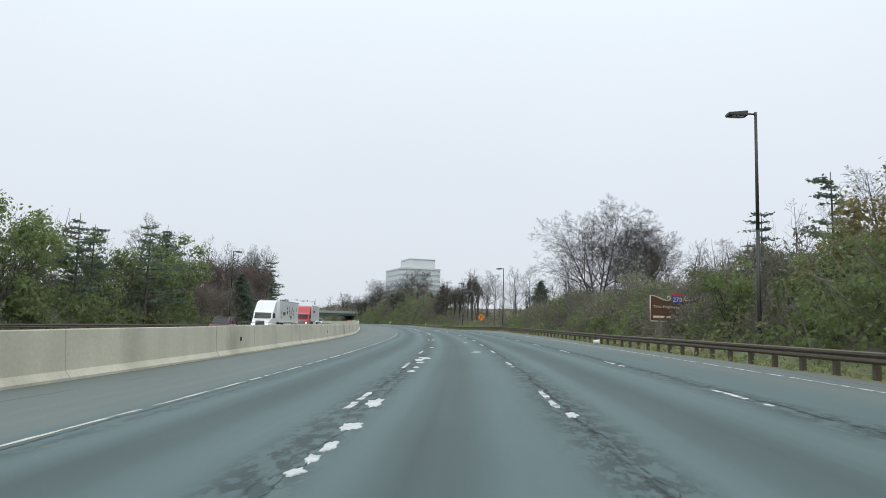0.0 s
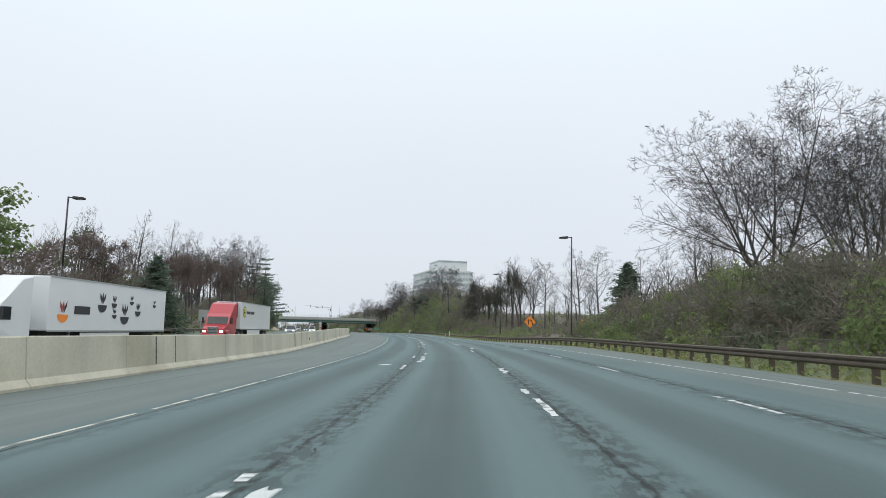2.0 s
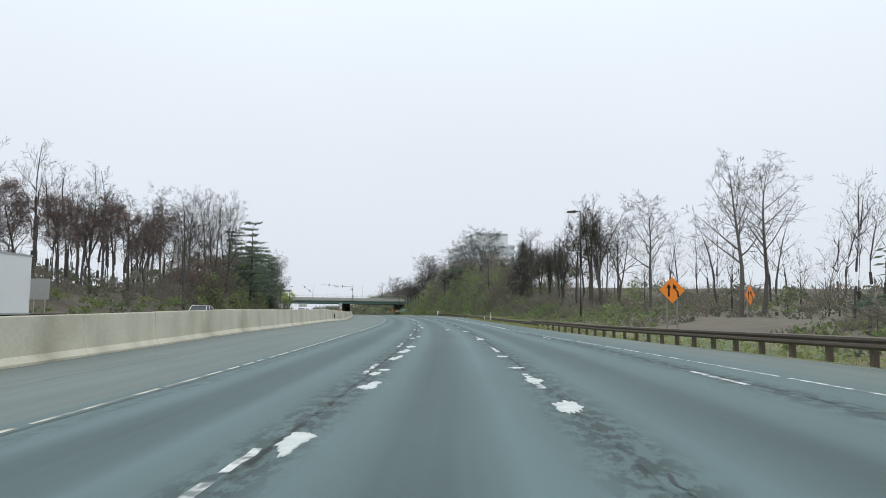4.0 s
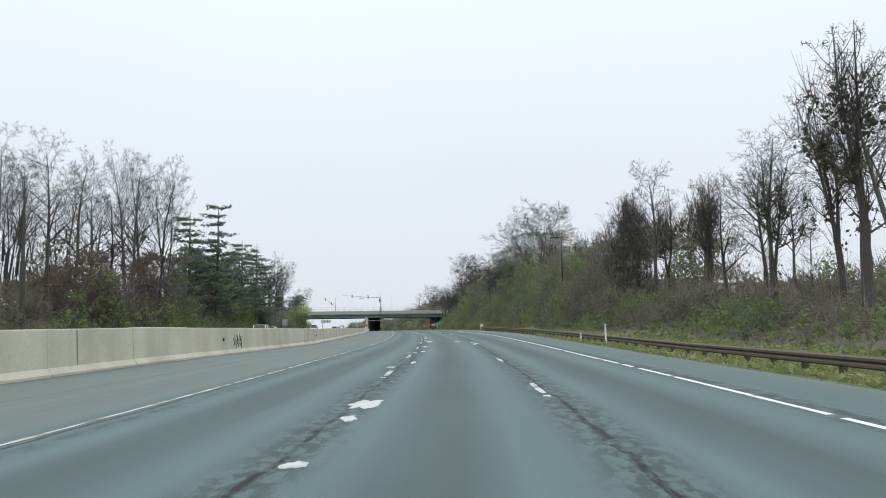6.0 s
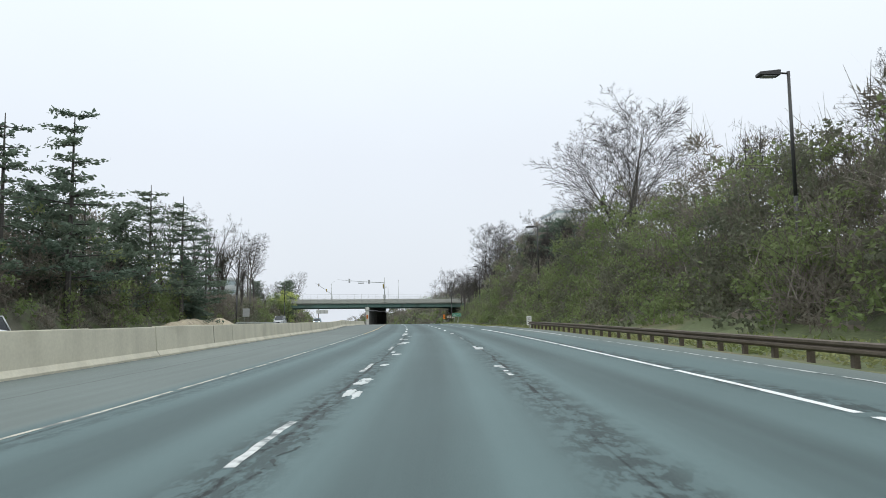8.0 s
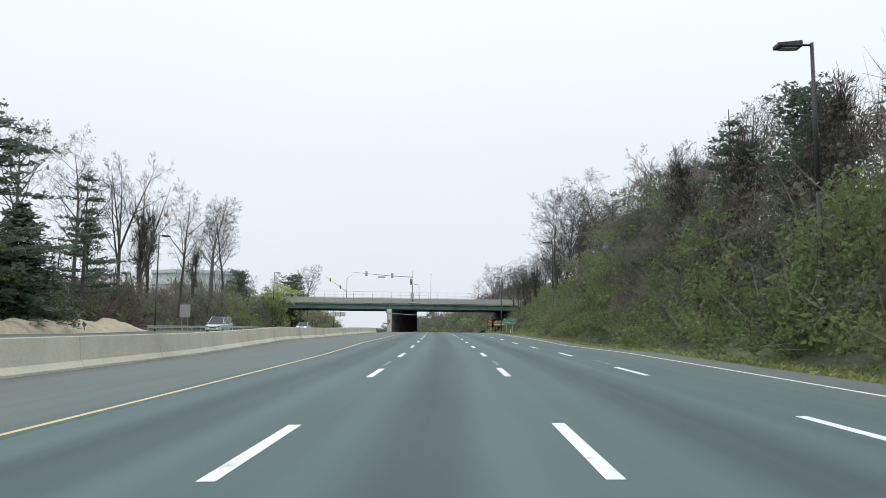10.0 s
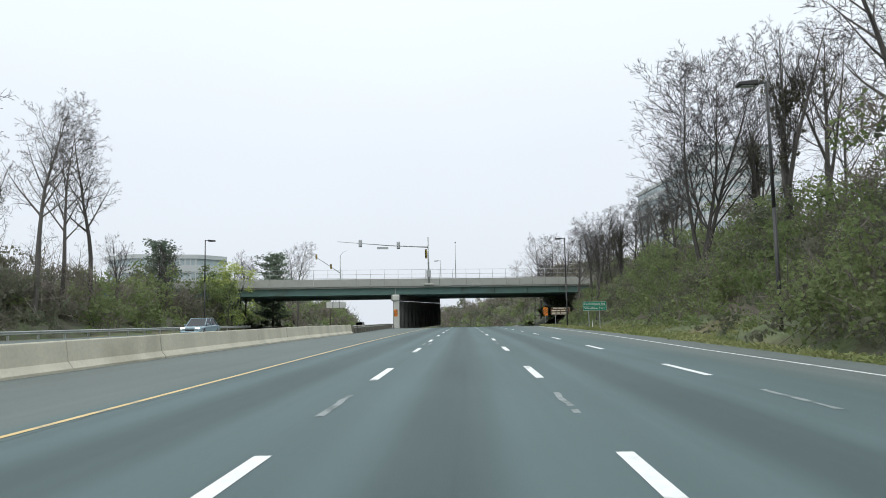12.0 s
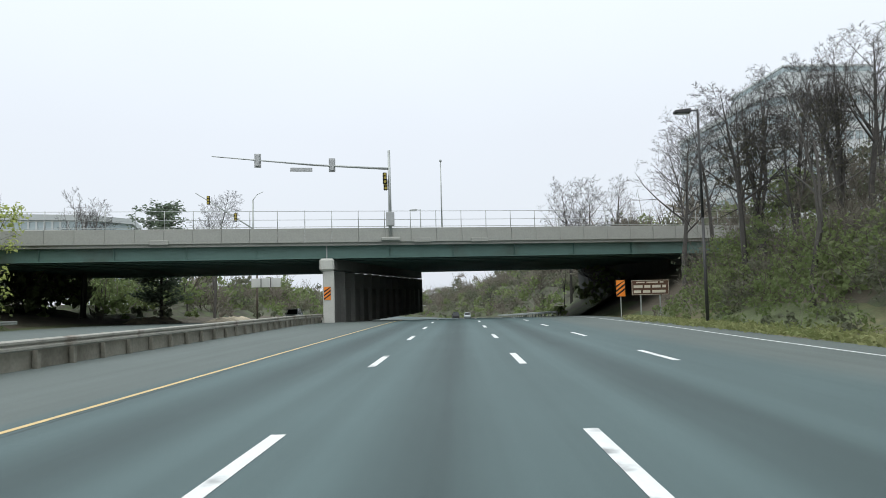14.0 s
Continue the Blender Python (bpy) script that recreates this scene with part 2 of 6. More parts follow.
    n[tone.node.name].inputs[2].default_value = 1.0
    tone = math_("ADD", tone, math_("MULTIPLY", math_("SUBTRACT", blotch, 0.5), 0.35))
    tone = math_("ADD", tone, math_("MULTIPLY", math_("SUBTRACT", grit, 0.5), 0.3))
    tone = math_("SUBTRACT", tone, math_("MULTIPLY", math_("MULTIPLY", oil, inner), 0.30))
    tone = math_("ADD", tone, math_("MULTIPLY", math_("MULTIPLY", tyre, inner), 0.10))
    tone = math_("SUBTRACT", tone, math_("MULTIPLY", crumble, 0.5))
    tone = math_("SUBTRACT", tone, math_("MULTIPLY", math_("MAXIMUM", hair, hair2), 0.4))
    tone = math_("MULTIPLY", tone, math_("SUBTRACT", 1.0, math_("MULTIPLY", math_("SUBTRACT", 1.0, old), 0.13)))
    tone = math_("MULTIPLY", tone, math_("MULTIPLY_ADD", smooth(y, -110.0, -20.0), 0.08))
    n[tone.node.name].inputs[1].links[0].from_node.inputs[2].default_value = 0.93
    mix = n.new("ShaderNodeMix"); mix.data_type = "RGBA"
    mix.inputs[6].default_value, mix.inputs[7].default_value = (0.089, 0.134, 0.136, 1), (0.124, 0.151, 0.142, 1)
    l.new(shoulder, mix.inputs[0])
    sc = n.new("ShaderNodeVectorMath"); sc.operation = "SCALE"
    l.new(mix.outputs[2], sc.inputs[0]); l.new(tone, sc.inputs["Scale"])
    l.new(sc.outputs[0], b.inputs["Base Color"])
    b.inputs["Roughness"].default_value = 0.72
    b.inputs["Specular IOR Level"].default_value = 0.35
    bp = n.new("ShaderNodeBump"); bp.inputs["Strength"].default_value, bp.inputs["Distance"].default_value = 0.35, 0.02
    l.new(math_("SUBTRACT", grit, math_("MULTIPLY", crumble, 1.2)), bp.inputs["Height"])
    l.new(bp.outputs[0], b.inputs["Normal"])
    return m


MAT["asphalt"] = asphalt()
MAT["paint"] = material("white_road_paint", (0.72, 0.74, 0.73), 0.6, spread=0.1, scale=4, fine=30, second=(0.3, 0.31, 0.31), second_at=0.57)
MAT["yellow"] = material("yellow_road_paint", (0.62, 0.45, 0.2), 0.6, spread=0.1, scale=3, fine=30, second=(0.35, 0.3, 0.2), second_at=0.56)
MAT["bark"] = material("grey_brown_bark", (0.088, 0.082, 0.075), 0.9, spread=0.25, scale=2.0, fine=18, bump=0.4, per=0.3)
MAT["steel"] = material("galvanised_steel", (0.42, 0.44, 0.43), 0.5, 0.6, spread=0.12, scale=2, fine=20, bump=0.05)
MAT["rust"] = material("weathering_steel", (0.105, 0.085, 0.065), 0.7, 0.1, spread=0.25, scale=1.5, fine=15)
MAT["girder"] = material("green_girder_paint", (0.125, 0.215, 0.19), 0.55, spread=0.12, scale=0.6, fine=10, second=(0.1, 0.14, 0.12))
MAT["pole"] = material("bronze_pole_paint", (0.055, 0.055, 0.055), 0.5, 0.3, spread=0.2)
MAT["twig"] = leaf_material("bare_twigs", (0.05, 0.047, 0.045), (0.085, 0.078, 0.074), through_=0.0)
MAT["leaf_green"] = leaf_material("spring_leaves", (0.165, 0.225, 0.09), (0.25, 0.305, 0.135))
MAT["needle"] = leaf_material("pine_needles", (0.12, 0.165, 0.125), (0.18, 0.225, 0.16))


MAT["worn_paint"] = material("worn_white_paint", (0.55, 0.57, 0.56), 0.7, spread=0.2, scale=9, fine=30, second=(0.14, 0.165, 0.165), second_at=0.46)
MAT["worn_yellow"] = material("worn_yellow_paint", (0.5, 0.475, 0.4), 0.7, spread=0.15, scale=3, fine=25, second=(0.16, 0.17, 0.16), second_at=0.48)
MAT["ghost_paint"] = material("nearly_gone_paint", (0.24, 0.27, 0.27), 0.75, spread=0.2, scale=5, fine=25, second=(0.11, 0.14, 0.14), second_at=0.48)
MAT["tar"] = material("open_crack", (0.042, 0.055, 0.055), 0.95, spread=0.3, bump=0.3)
MAT["filler"] = material("pale_filler", (0.5, 0.53, 0.525), 0.8, spread=0.15, scale=4, fine=25, second=(0.4, 0.42, 0.42), second_at=0.55)
MAT["black"] = material("dark_hole", (0.02, 0.02, 0.02), 0.9, bump=0)
MAT["rubber"] = material("tyre_rubber", (0.03, 0.03, 0.032), 0.85)
MAT["old_steel"] = material("stained_steel", (0.36, 0.35, 0.31), 0.6, 0.35, spread=0.2, scale=1.5, fine=15, second=(0.14, 0.11, 0.08))
MAT["bridge_concrete"] = material("bridge_concrete", (0.36, 0.365, 0.335), 0.85, spread=0.14, scale=0.5, fine=8, second=(0.25, 0.25, 0.22), second_at=0.56)
MAT["pier_concrete"] = material("pale_pier_concrete", (0.55, 0.55, 0.51), 0.85, spread=0.1, scale=0.8, fine=9)
MAT["orange"] = material("orange_sign_sheeting", (0.9, 0.27, 0.03), 0.45, spread=0.05, bump=0)
MAT["brown"] = material("brown_sign_sheeting", (0.105, 0.05, 0.03), 0.5, spread=0.08, bump=0)
MAT["green"] = material("green_sign_sheeting", (0.0, 0.22, 0.125), 0.5, spread=0.08, bump=0)
MAT["white"] = material("white_sign_sheeting", (0.72, 0.73, 0.7), 0.5, spread=0.05, bump=0)
MAT["cream"] = material("cream_sign_lettering", (0.66, 0.62, 0.5), 0.5, spread=0.05, bump=0)
MAT["blue"] = material("blue_shield_sheeting", (0.03, 0.07, 0.3), 0.5, spread=0.05, bump=0)
MAT["red_sheet"] = material("red_shield_sheeting", (0.5, 0.05, 0.06), 0.5, spread=0.05, bump=0)
MAT["sign_back"] = material("bare_aluminium_back", (0.45, 0.46, 0.46), 0.5, 0.5, spread=0.08)
MAT["post_wood"] = material("grey_sign_post", (0.24, 0.225, 0.2), 0.85, spread=0.2, scale=4)
MAT["signal_yellow"] = material("signal_housing", (0.35, 0.27, 0.04), 0.5)
MAT["glass_dark"] = material("dark_car_glass", (0.02, 0.026, 0.03), 0.08, bump=0, spread=0.02)
MAT["truck_white"] = material("white_truck_paint", (0.74, 0.75, 0.76), 0.35, spread=0.04, scale=0.7, bump=0, coat=0.3)
MAT["truck_red"] = material("red_truck_paint", (0.42, 0.035, 0.045), 0.35, spread=0.06, bump=0, coat=0.3)
MAT["dark_red"] = material("dark_red_car_paint", (0.12, 0.03, 0.035), 0.35, spread=0.05, bump=0, coat=0.4)
MAT["silver"] = material("silver_car_paint", (0.5, 0.52, 0.54), 0.35, 0.4, spread=0.04, bump=0, coat=0.4)
MAT["blue_grey"] = material("blue_grey_car_paint", (0.27, 0.37, 0.42), 0.35, 0.3, spread=0.04, bump=0, coat=0.4)
MAT["chrome"] = material("chrome", (0.6, 0.6, 0.6), 0.2, 0.9, bump=0, spread=0.03)
MAT["plastic"] = material("black_plastic", (0.03, 0.03, 0.032), 0.6, bump=0)
MAT["sand"] = material("sandy_rubble", (0.46, 0.40, 0.29), 0.9, spread=0.25, scale=1.5, fine=12, bump=0.6, second=(0.3, 0.26, 0.19))
MAT["facade"] = material("pale_facade_panels", (0.6, 0.63, 0.63), 0.7, spread=0.08, scale=0.2)
MAT["facade_grey"] = material("grey_facade_panels", (0.52, 0.55, 0.55), 0.7, spread=0.08, scale=0.2)
MAT["window"] = material("blue_grey_window_glass", (0.42, 0.5, 0.52), 0.2, 0.0, spread=0.15, scale=0.2, fine=1.0, bump=0)
MAT["litter"] = material("leaf_litter", (0.115, 0.1, 0.075), 0.95, spread=0.3, scale=0.6, fine=9, bump=0.6, second=(0.085, 0.085, 0.05))
MAT["lens"] = bpy.data.materials.new("headlamp_lens")
MAT["lens"].use_nodes = True
MAT["lens"].node_tree.nodes["Principled BSDF"].inputs["Emission Color"].default_value = (1, 0.97, 0.9, 1)
MAT["lens"].node_tree.nodes["Principled BSDF"].inputs["Emission Strength"].default_value = 1.6
MAT["leaf_bud"] = leaf_material("russet_buds", (0.24, 0.185, 0.09), (0.28, 0.26, 0.125))
MAT["leaf_red"] = leaf_material("reddish_twigs", (0.15, 0.115, 0.105), (0.2, 0.155, 0.14))
MAT["leaf_willow"] = leaf_material("yellow_green_leaves", (0.4, 0.47, 0.14), (0.52, 0.56, 0.22))
MAT["leaf_dark"] = leaf_material("dark_ivy", (0.085, 0.085, 0.062), (0.13, 0.125, 0.085))
# Concrete under the deck: shade painted into the base colour, over some staining.
MAT["shaded_concrete"] = material("shaded_stained_concrete", (0.14, 0.14, 0.13), 0.9, spread=0.2, scale=0.5, fine=8)

MAT["dirt_wall"] = material("stained_low_wall", (0.25, 0.24, 0.2), 0.9, spread=0.25, scale=0.8, fine=9, second=(0.15, 0.14, 0.11), second_at=0.5)


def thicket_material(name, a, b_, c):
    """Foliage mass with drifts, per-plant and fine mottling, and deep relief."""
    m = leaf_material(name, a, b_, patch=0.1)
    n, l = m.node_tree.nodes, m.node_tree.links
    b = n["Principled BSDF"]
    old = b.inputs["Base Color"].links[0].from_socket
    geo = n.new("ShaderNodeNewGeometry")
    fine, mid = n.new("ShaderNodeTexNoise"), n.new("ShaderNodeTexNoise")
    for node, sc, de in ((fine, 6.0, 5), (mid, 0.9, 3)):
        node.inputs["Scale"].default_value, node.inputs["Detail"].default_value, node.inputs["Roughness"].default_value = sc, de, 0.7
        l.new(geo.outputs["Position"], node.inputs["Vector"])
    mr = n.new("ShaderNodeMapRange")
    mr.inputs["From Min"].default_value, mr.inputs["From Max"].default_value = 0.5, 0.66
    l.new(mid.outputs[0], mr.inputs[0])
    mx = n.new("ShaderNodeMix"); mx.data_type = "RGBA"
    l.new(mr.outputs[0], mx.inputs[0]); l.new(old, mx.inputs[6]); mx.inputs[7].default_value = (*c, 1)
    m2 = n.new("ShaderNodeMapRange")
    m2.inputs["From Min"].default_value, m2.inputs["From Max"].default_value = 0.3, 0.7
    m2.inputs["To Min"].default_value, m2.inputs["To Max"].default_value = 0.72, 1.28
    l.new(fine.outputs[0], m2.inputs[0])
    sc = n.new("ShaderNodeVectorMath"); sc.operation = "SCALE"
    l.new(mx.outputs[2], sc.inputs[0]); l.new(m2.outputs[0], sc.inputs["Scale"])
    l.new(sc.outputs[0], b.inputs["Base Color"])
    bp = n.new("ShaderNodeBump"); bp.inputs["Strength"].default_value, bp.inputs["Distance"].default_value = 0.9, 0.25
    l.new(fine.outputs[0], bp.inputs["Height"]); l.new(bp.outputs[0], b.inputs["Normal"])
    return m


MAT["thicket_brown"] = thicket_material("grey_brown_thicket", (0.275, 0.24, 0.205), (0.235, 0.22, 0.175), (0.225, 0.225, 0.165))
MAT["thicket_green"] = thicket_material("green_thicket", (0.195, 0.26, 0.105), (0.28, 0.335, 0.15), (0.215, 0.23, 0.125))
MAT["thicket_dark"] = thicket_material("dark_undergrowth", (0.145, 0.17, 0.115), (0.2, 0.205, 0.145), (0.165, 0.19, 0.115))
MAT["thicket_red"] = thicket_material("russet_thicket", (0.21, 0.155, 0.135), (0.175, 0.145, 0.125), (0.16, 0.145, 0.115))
MAT["brush_twig"] = leaf_material("brush_twigs", (0.15, 0.132, 0.115), (0.22, 0.195, 0.165), through_=0.0)
# Filler sheet added inside the brush; its dark colour stands for the shaded interior.
MAT["undergrowth"] = material("brush_shade_filler", (0.085, 0.085, 0.06), 0.95, spread=0.4, scale=0.8, fine=7, bump=0.8, second=(0.09, 0.115, 0.05), second_at=0.46)
MAT["signal_emblem"] = material("yellow_emblem", (0.75, 0.6, 0.05), 0.5, spread=0.04, bump=0)
MAT["leaf_grass"] = leaf_material("grass_blades", (0.19, 0.235, 0.085), (0.31, 0.32, 0.15))


# ---------------------------------------------------------------- mesh helpers
def mesh_from(name, verts, faces, mats, smooth=False, idx=None):
    me = bpy.data.meshes.new(name)
    me.from_pydata(verts, [], faces)
    for m in mats if isinstance(mats, (list, tuple)) else [mats]:
        me.materials.append(m)
    if idx is not None:
        me.polygons.foreach_set("material_index", idx)
    if smooth:
        me.polygons.foreach_set("use_smooth", [True] * len(me.polygons))
    me.update()
    return me


def quads_mesh(name, v, f, mat):
    """A mesh from numpy arrays of corners and quads or triangles."""
    return mesh_from(name, v.tolist(), f.tolist(), mat)


def piece(name, me, parent=None, label="", m=None):
    """One mesh object under a thing or a part."""
    ob = new(name, me)
    if m is not None:
        ob.matrix_basis = m
    if parent is not None:
        ob.parent = parent
    if label:
        tagged(ob, label)
    return ob


def thing(name, label, category, group="", kind="", me=None, m=None):
    ob = new(name, me)
    if m is not None:
        ob.matrix_basis = m
    return tagged(ob, label, category, group, kind)


def finish(bm, name, mat, bevel=0.0, smooth=False):
    if bevel:
        bmesh.ops.bevel(bm, geom=[e_ for e_ in bm.edges], offset=bevel, segments=1, affect="EDGES", clamp_overlap=True)
    bmesh.ops.recalc_face_normals(bm, faces=bm.faces)
    me = bpy.data.meshes.new(name)
    bm.to_mesh(me)
    bm.free()
    for mm in mat if isinstance(mat, (list, tuple)) else [mat]:
        me.materials.append(mm)
    if smooth:
        me.polygons.foreach_set("use_smooth", [True] * len(me.polygons))
    return me


def box_bm(bm, sx, sy, sz, x=0, y=0, z=0, rot=None, taper=1.0):
    """A block with its centre at x, y and its foot at z."""
    r = bmesh.ops.create_cube(bm, size=1)
    for v in r["verts"]:
        k = taper if v.co.z > 0 else 1.0
        v.co = Vector((v.co.x * sx * k, v.co.y * sy * k, (v.co.z + 0.5) * sz))
        if rot is not None:
            v.co = rot @ v.co
        v.co += Vector((x, y, z))
    return r["verts"]


def box(name, mat, sx, sy, sz, x=0, y=0, z=0, bevel=0.0, taper=1.0):
    bm = bmesh.new()
    box_bm(bm, sx, sy, sz, x, y, z, None, taper)
    return finish(bm, name, mat, bevel)


def tube_bm(bm, p0, p1, r0, r1=None, n=8, caps=True):
    r1 = r0 if r1 is None else r1
    p0, p1 = Vector(p0), Vector(p1)
    q = (p1 - p0).to_track_quat("Z", "Y")
    ring = []
    for p, r in ((p0, r0), (p1, r1)):
        ring.append([bm.verts.new(p + q @ Vector((r * math.cos(2 * math.pi * i / n), r * math.sin(2 * math.pi * i / n), 0))) for i in range(n)])
    for i in range(n):
        bm.faces.new((ring[0][i], ring[0][(i + 1) % n], ring[1][(i + 1) % n], ring[1][i]))
    if caps:
        bm.faces.new(ring[0][::-1]); bm.faces.new(ring[1])


def tube(name, mat, pts, r, n=8):
    bm = bmesh.new()
    rr = r if isinstance(r, (list, tuple)) else [r] * len(pts)
    for a, b, ra, rb in zip(pts, pts[1:], rr, rr[1:]):
        tube_bm(bm, a, b, ra, rb, n)
    return finish(bm, name, mat, smooth=True)


def sweep(name, mat, stations, profile, closed=True, onto=False):
    """A profile of (d, up) corners, which may depend on the station, carried along the road."""
    verts, faces = [], []
    k = None
    for y in stations:
        pr = profile(y)
        k = len(pr)
        for d, up in pr:
            verts.append(place(y, d, up, onto))
    verts = [tuple(float(c) for c in v) for v in verts]
    m = len(stations)
    for i in range(m - 1):
        for j in range(k if closed else k - 1):
            a, b = i * k + j, i * k + (j + 1) % k
            faces.append((a, b, b + k, a + k))
    if closed:
        faces.append(tuple(range(k)))
        faces.append(tuple(range((m - 1) * k, m * k))[::-1])
    return mesh_from(name, verts, faces, mat)


# ---------------------------------------------------------------- ground and roads
st_list = np.r_[np.arange(-700, -200, 25), np.arange(-200, 420, 4), np.arange(420, 1000, 20), np.arange(1000, 4600, 300)]
d_list = np.r_[[-3000, -1500, -700, -400, -250, -160, -120, -95, -80, -70, -62], np.arange(-58, -34, 2.0), [-33, -26, -18, -15.5, -14, -13], np.arange(-12, 7, 4), [7, 7.6, 8.2, 8.8, 9.4, 10, 10.6, 11.3, 12, 13, 14], np.arange(15, 34, 1.5), [36, 40, 45, 52, 60, 72, 90, 120, 170, 250, 400, 700, 1500, 3000]]
Y, D = np.meshgrid(st_list, d_list, indexing="ij")
gx, gy, gz = place(Y, D)
on_road = (D > -34.5) & (D < edge_right(Y) + 0.15)
gz = gz - np.where(on_road, 0.12, 0.0)
bumps = np.array([noise.noise(Vector((float(a) * 0.09, float(b) * 0.09, 3.3))) for a, b in zip(gx.ravel(), gy.ravel())]).reshape(gx.shape)
gz = gz + np.where(on_road | (D < edge_right(Y) + 3) & (D > -38), 0, bumps * 0.45)
nd = len(d_list)
ii, jj = np.meshgrid(np.arange(len(st_list) - 1), np.arange(nd - 1), indexing="ij")
base_i = (ii * nd + jj).ravel()
gf = np.c_[base_i, base_i + 1, base_i + nd + 1, base_i + nd]
ground = thing("ground", "rough spring grass and leaf litter on road banks", "ground", kind="structure",
               me=mesh_from("ground", np.c_[gx.ravel(), gy.ravel(), gz.ravel()].tolist(), gf.tolist(), [MAT["grass"], MAT["litter"]],
                            idx=(((D > edge_right(Y) + 5) | (D < -39))[:-1, :-1].ravel()).astype(np.int32)))


def road_sheet(name, stations, offsets, thick=0.3, onto=False, lift=0.0):
    """A slab of pavement with its d and station in a map, and closed sides."""
    verts, faces, uvs = [], [], []
    k = None
    for y in stations:
        ds = offsets(float(y))
        k = len(ds)
        for d in ds:
            verts.append(tuple(float(c) for c in place(y, d, lift, onto)))
            uvs.append((float(d), float(y)))
    m = len(stations)
    for i in range(m - 1):
        for j in range(k - 1):
            a = i * k + j
            faces.append((a, a + 1, a + k + 1, a + k))
    top = len(verts)
    for i in range(m):                       # edges turned down into the ground
        for j in (0, k - 1):
            x, y_, z = verts[i * k + j]
            verts.append((x, y_, z - thick)); uvs.append(uvs[i * k + j])
    for i in range(m - 1):
        a, b = i * k, (i + 1) * k
        faces.append((a, b, top + 2 * i + 2, top + 2 * i))
        faces.append((b + k - 1, a + k - 1, top + 2 * i + 1, top + 2 * i + 3))
    me = mesh_from(name, verts, faces, MAT["asphalt"])
    lay = me.uv_layers.new(name="road")
    idx = np.empty(len(me.loops), dtype=np.int32)
    me.loops.foreach_get("vertex_index", idx)
    lay.data.foreach_set("uv", np.array(uvs, dtype=np.float32)[idx].ravel())
    return me


rs = np.arange(-240, 801, 4.0)
road = thing("road", "worn grey asphalt highway with cracked dark seams and lane paint", "road", kind="structure",
             me=road_sheet("road", rs, lambda y: np.linspace(float(barrier_d(y)) - 0.35, float(edge_right(y)), 20)))
opposite_road = thing("opposite_road", "grey asphalt carriageway beyond the median barrier", "road", kind="structure",
                      me=road_sheet("opposite_road", rs, lambda y: np.array((-33.5, -30, -26.5, -23, -19.5, -16.5, float(barrier_d(y)) - 1.9)), onto=True, lift=0.02))

# ---------------------------------------------------------------- paint on the road
DASH_I = (-9, 0, 2, 4, 6, 14, 15, 16, 23, 24, 25, 26, 28, 29, 30, 32, 33, 35, 56)
DASH_Y = (-222.0, -122.6, -100.6, -79.0, -56.3, 35.4, 47.4, 58.8, 143.7, 155.8, 167.0, 177.8, 198.9, 210.6, 222.4, 245.8, 258.4, 282.4, 535.0)


def strip(name, mat, y0, y1, d, half, parent, ragged=0.0, seed=0, up=0.005):
    """A painted strip from station y0 to y1, with worn, uneven edges where it is old."""
    rnd = random.Random(seed)
    k = max(2, int((y1 - y0) / (0.35 if ragged else 4)) + 1)
    verts, faces = [], []
    for i in range(k):
        y = y0 + (y1 - y0) * i / (k - 1)
        c = float(d(y)) if callable(d) else d
        a, b = half * (1 - ragged * rnd.random()), half * (1 - ragged * rnd.random())
        for dd in (c - a, c + b):
            verts.append(tuple(float(q) for q in place(y, dd, up, False)))
    for i in range(k - 1):
        if ragged and rnd.random() < ragged * 0.25 and 0 < i < k - 2:
            continue
        faces.append((2 * i, 2 * i + 1, 2 * i + 3, 2 * i + 2))
    return piece(name, mesh_from(name, verts, faces, mat), parent)


paint = thing("lane_marking", "white lane dashes, worn on the old asphalt", "road marking", kind="structure")
for line, D_ in enumerate((-2.17, 1.46, 5.09)):
    for i in range(-7, 50):
        y = float(np.interp(i, DASH_I, DASH_Y))
        if line == 2 and 5 < y < 153:
            continue
        old = y < 139
        if line == 0 and old:
            y += float(np.interp(y, (-112, -99, -79, -56, 12, 36, 48, 120, 136), (0.0, 2.6, 4.2, 3.0, 4.0, 5.5, 4.5, 2.0, 0.0)))
        if old and random.Random(i * 7 + line).random() < 0.12:
            continue
        strip("lane_dash", MAT["worn_paint"] if old else MAT["paint"], y - (1.5 if old else 1.75), y + (1.5 if old else 1.75), D_ + (0.05 if old else 0), 0.085 if old else 0.09, paint,
              0.55 if old else 0.0, i * 3 + line, 0.005)


# older dashes showing through the newer surface
for y, cols in ((160.5, (-2.26, 1.55, 5.3)), (204.7, (-2.2, 1.43, 5.02)), (228.5, (-2.25, -1.98, 1.4))):
    for j, D_ in enumerate(cols):
        strip("faded_dash", MAT["ghost_paint"], y - 1.3, y + 1.3, D_, 0.08, paint, 0.6, int(y) + j, 0.005)


def right_line(y):
    return np.interp(y, (-240, -80, 20, 85), (8.25, 8.2, 5.05, 5.05))


def ramp_line(y):
    return np.interp(y, (70, 140, 171, 220, 276, 290, 560), (6.9, 7.75, 8.2, 8.42, 10.1, 10.8, 11.6))


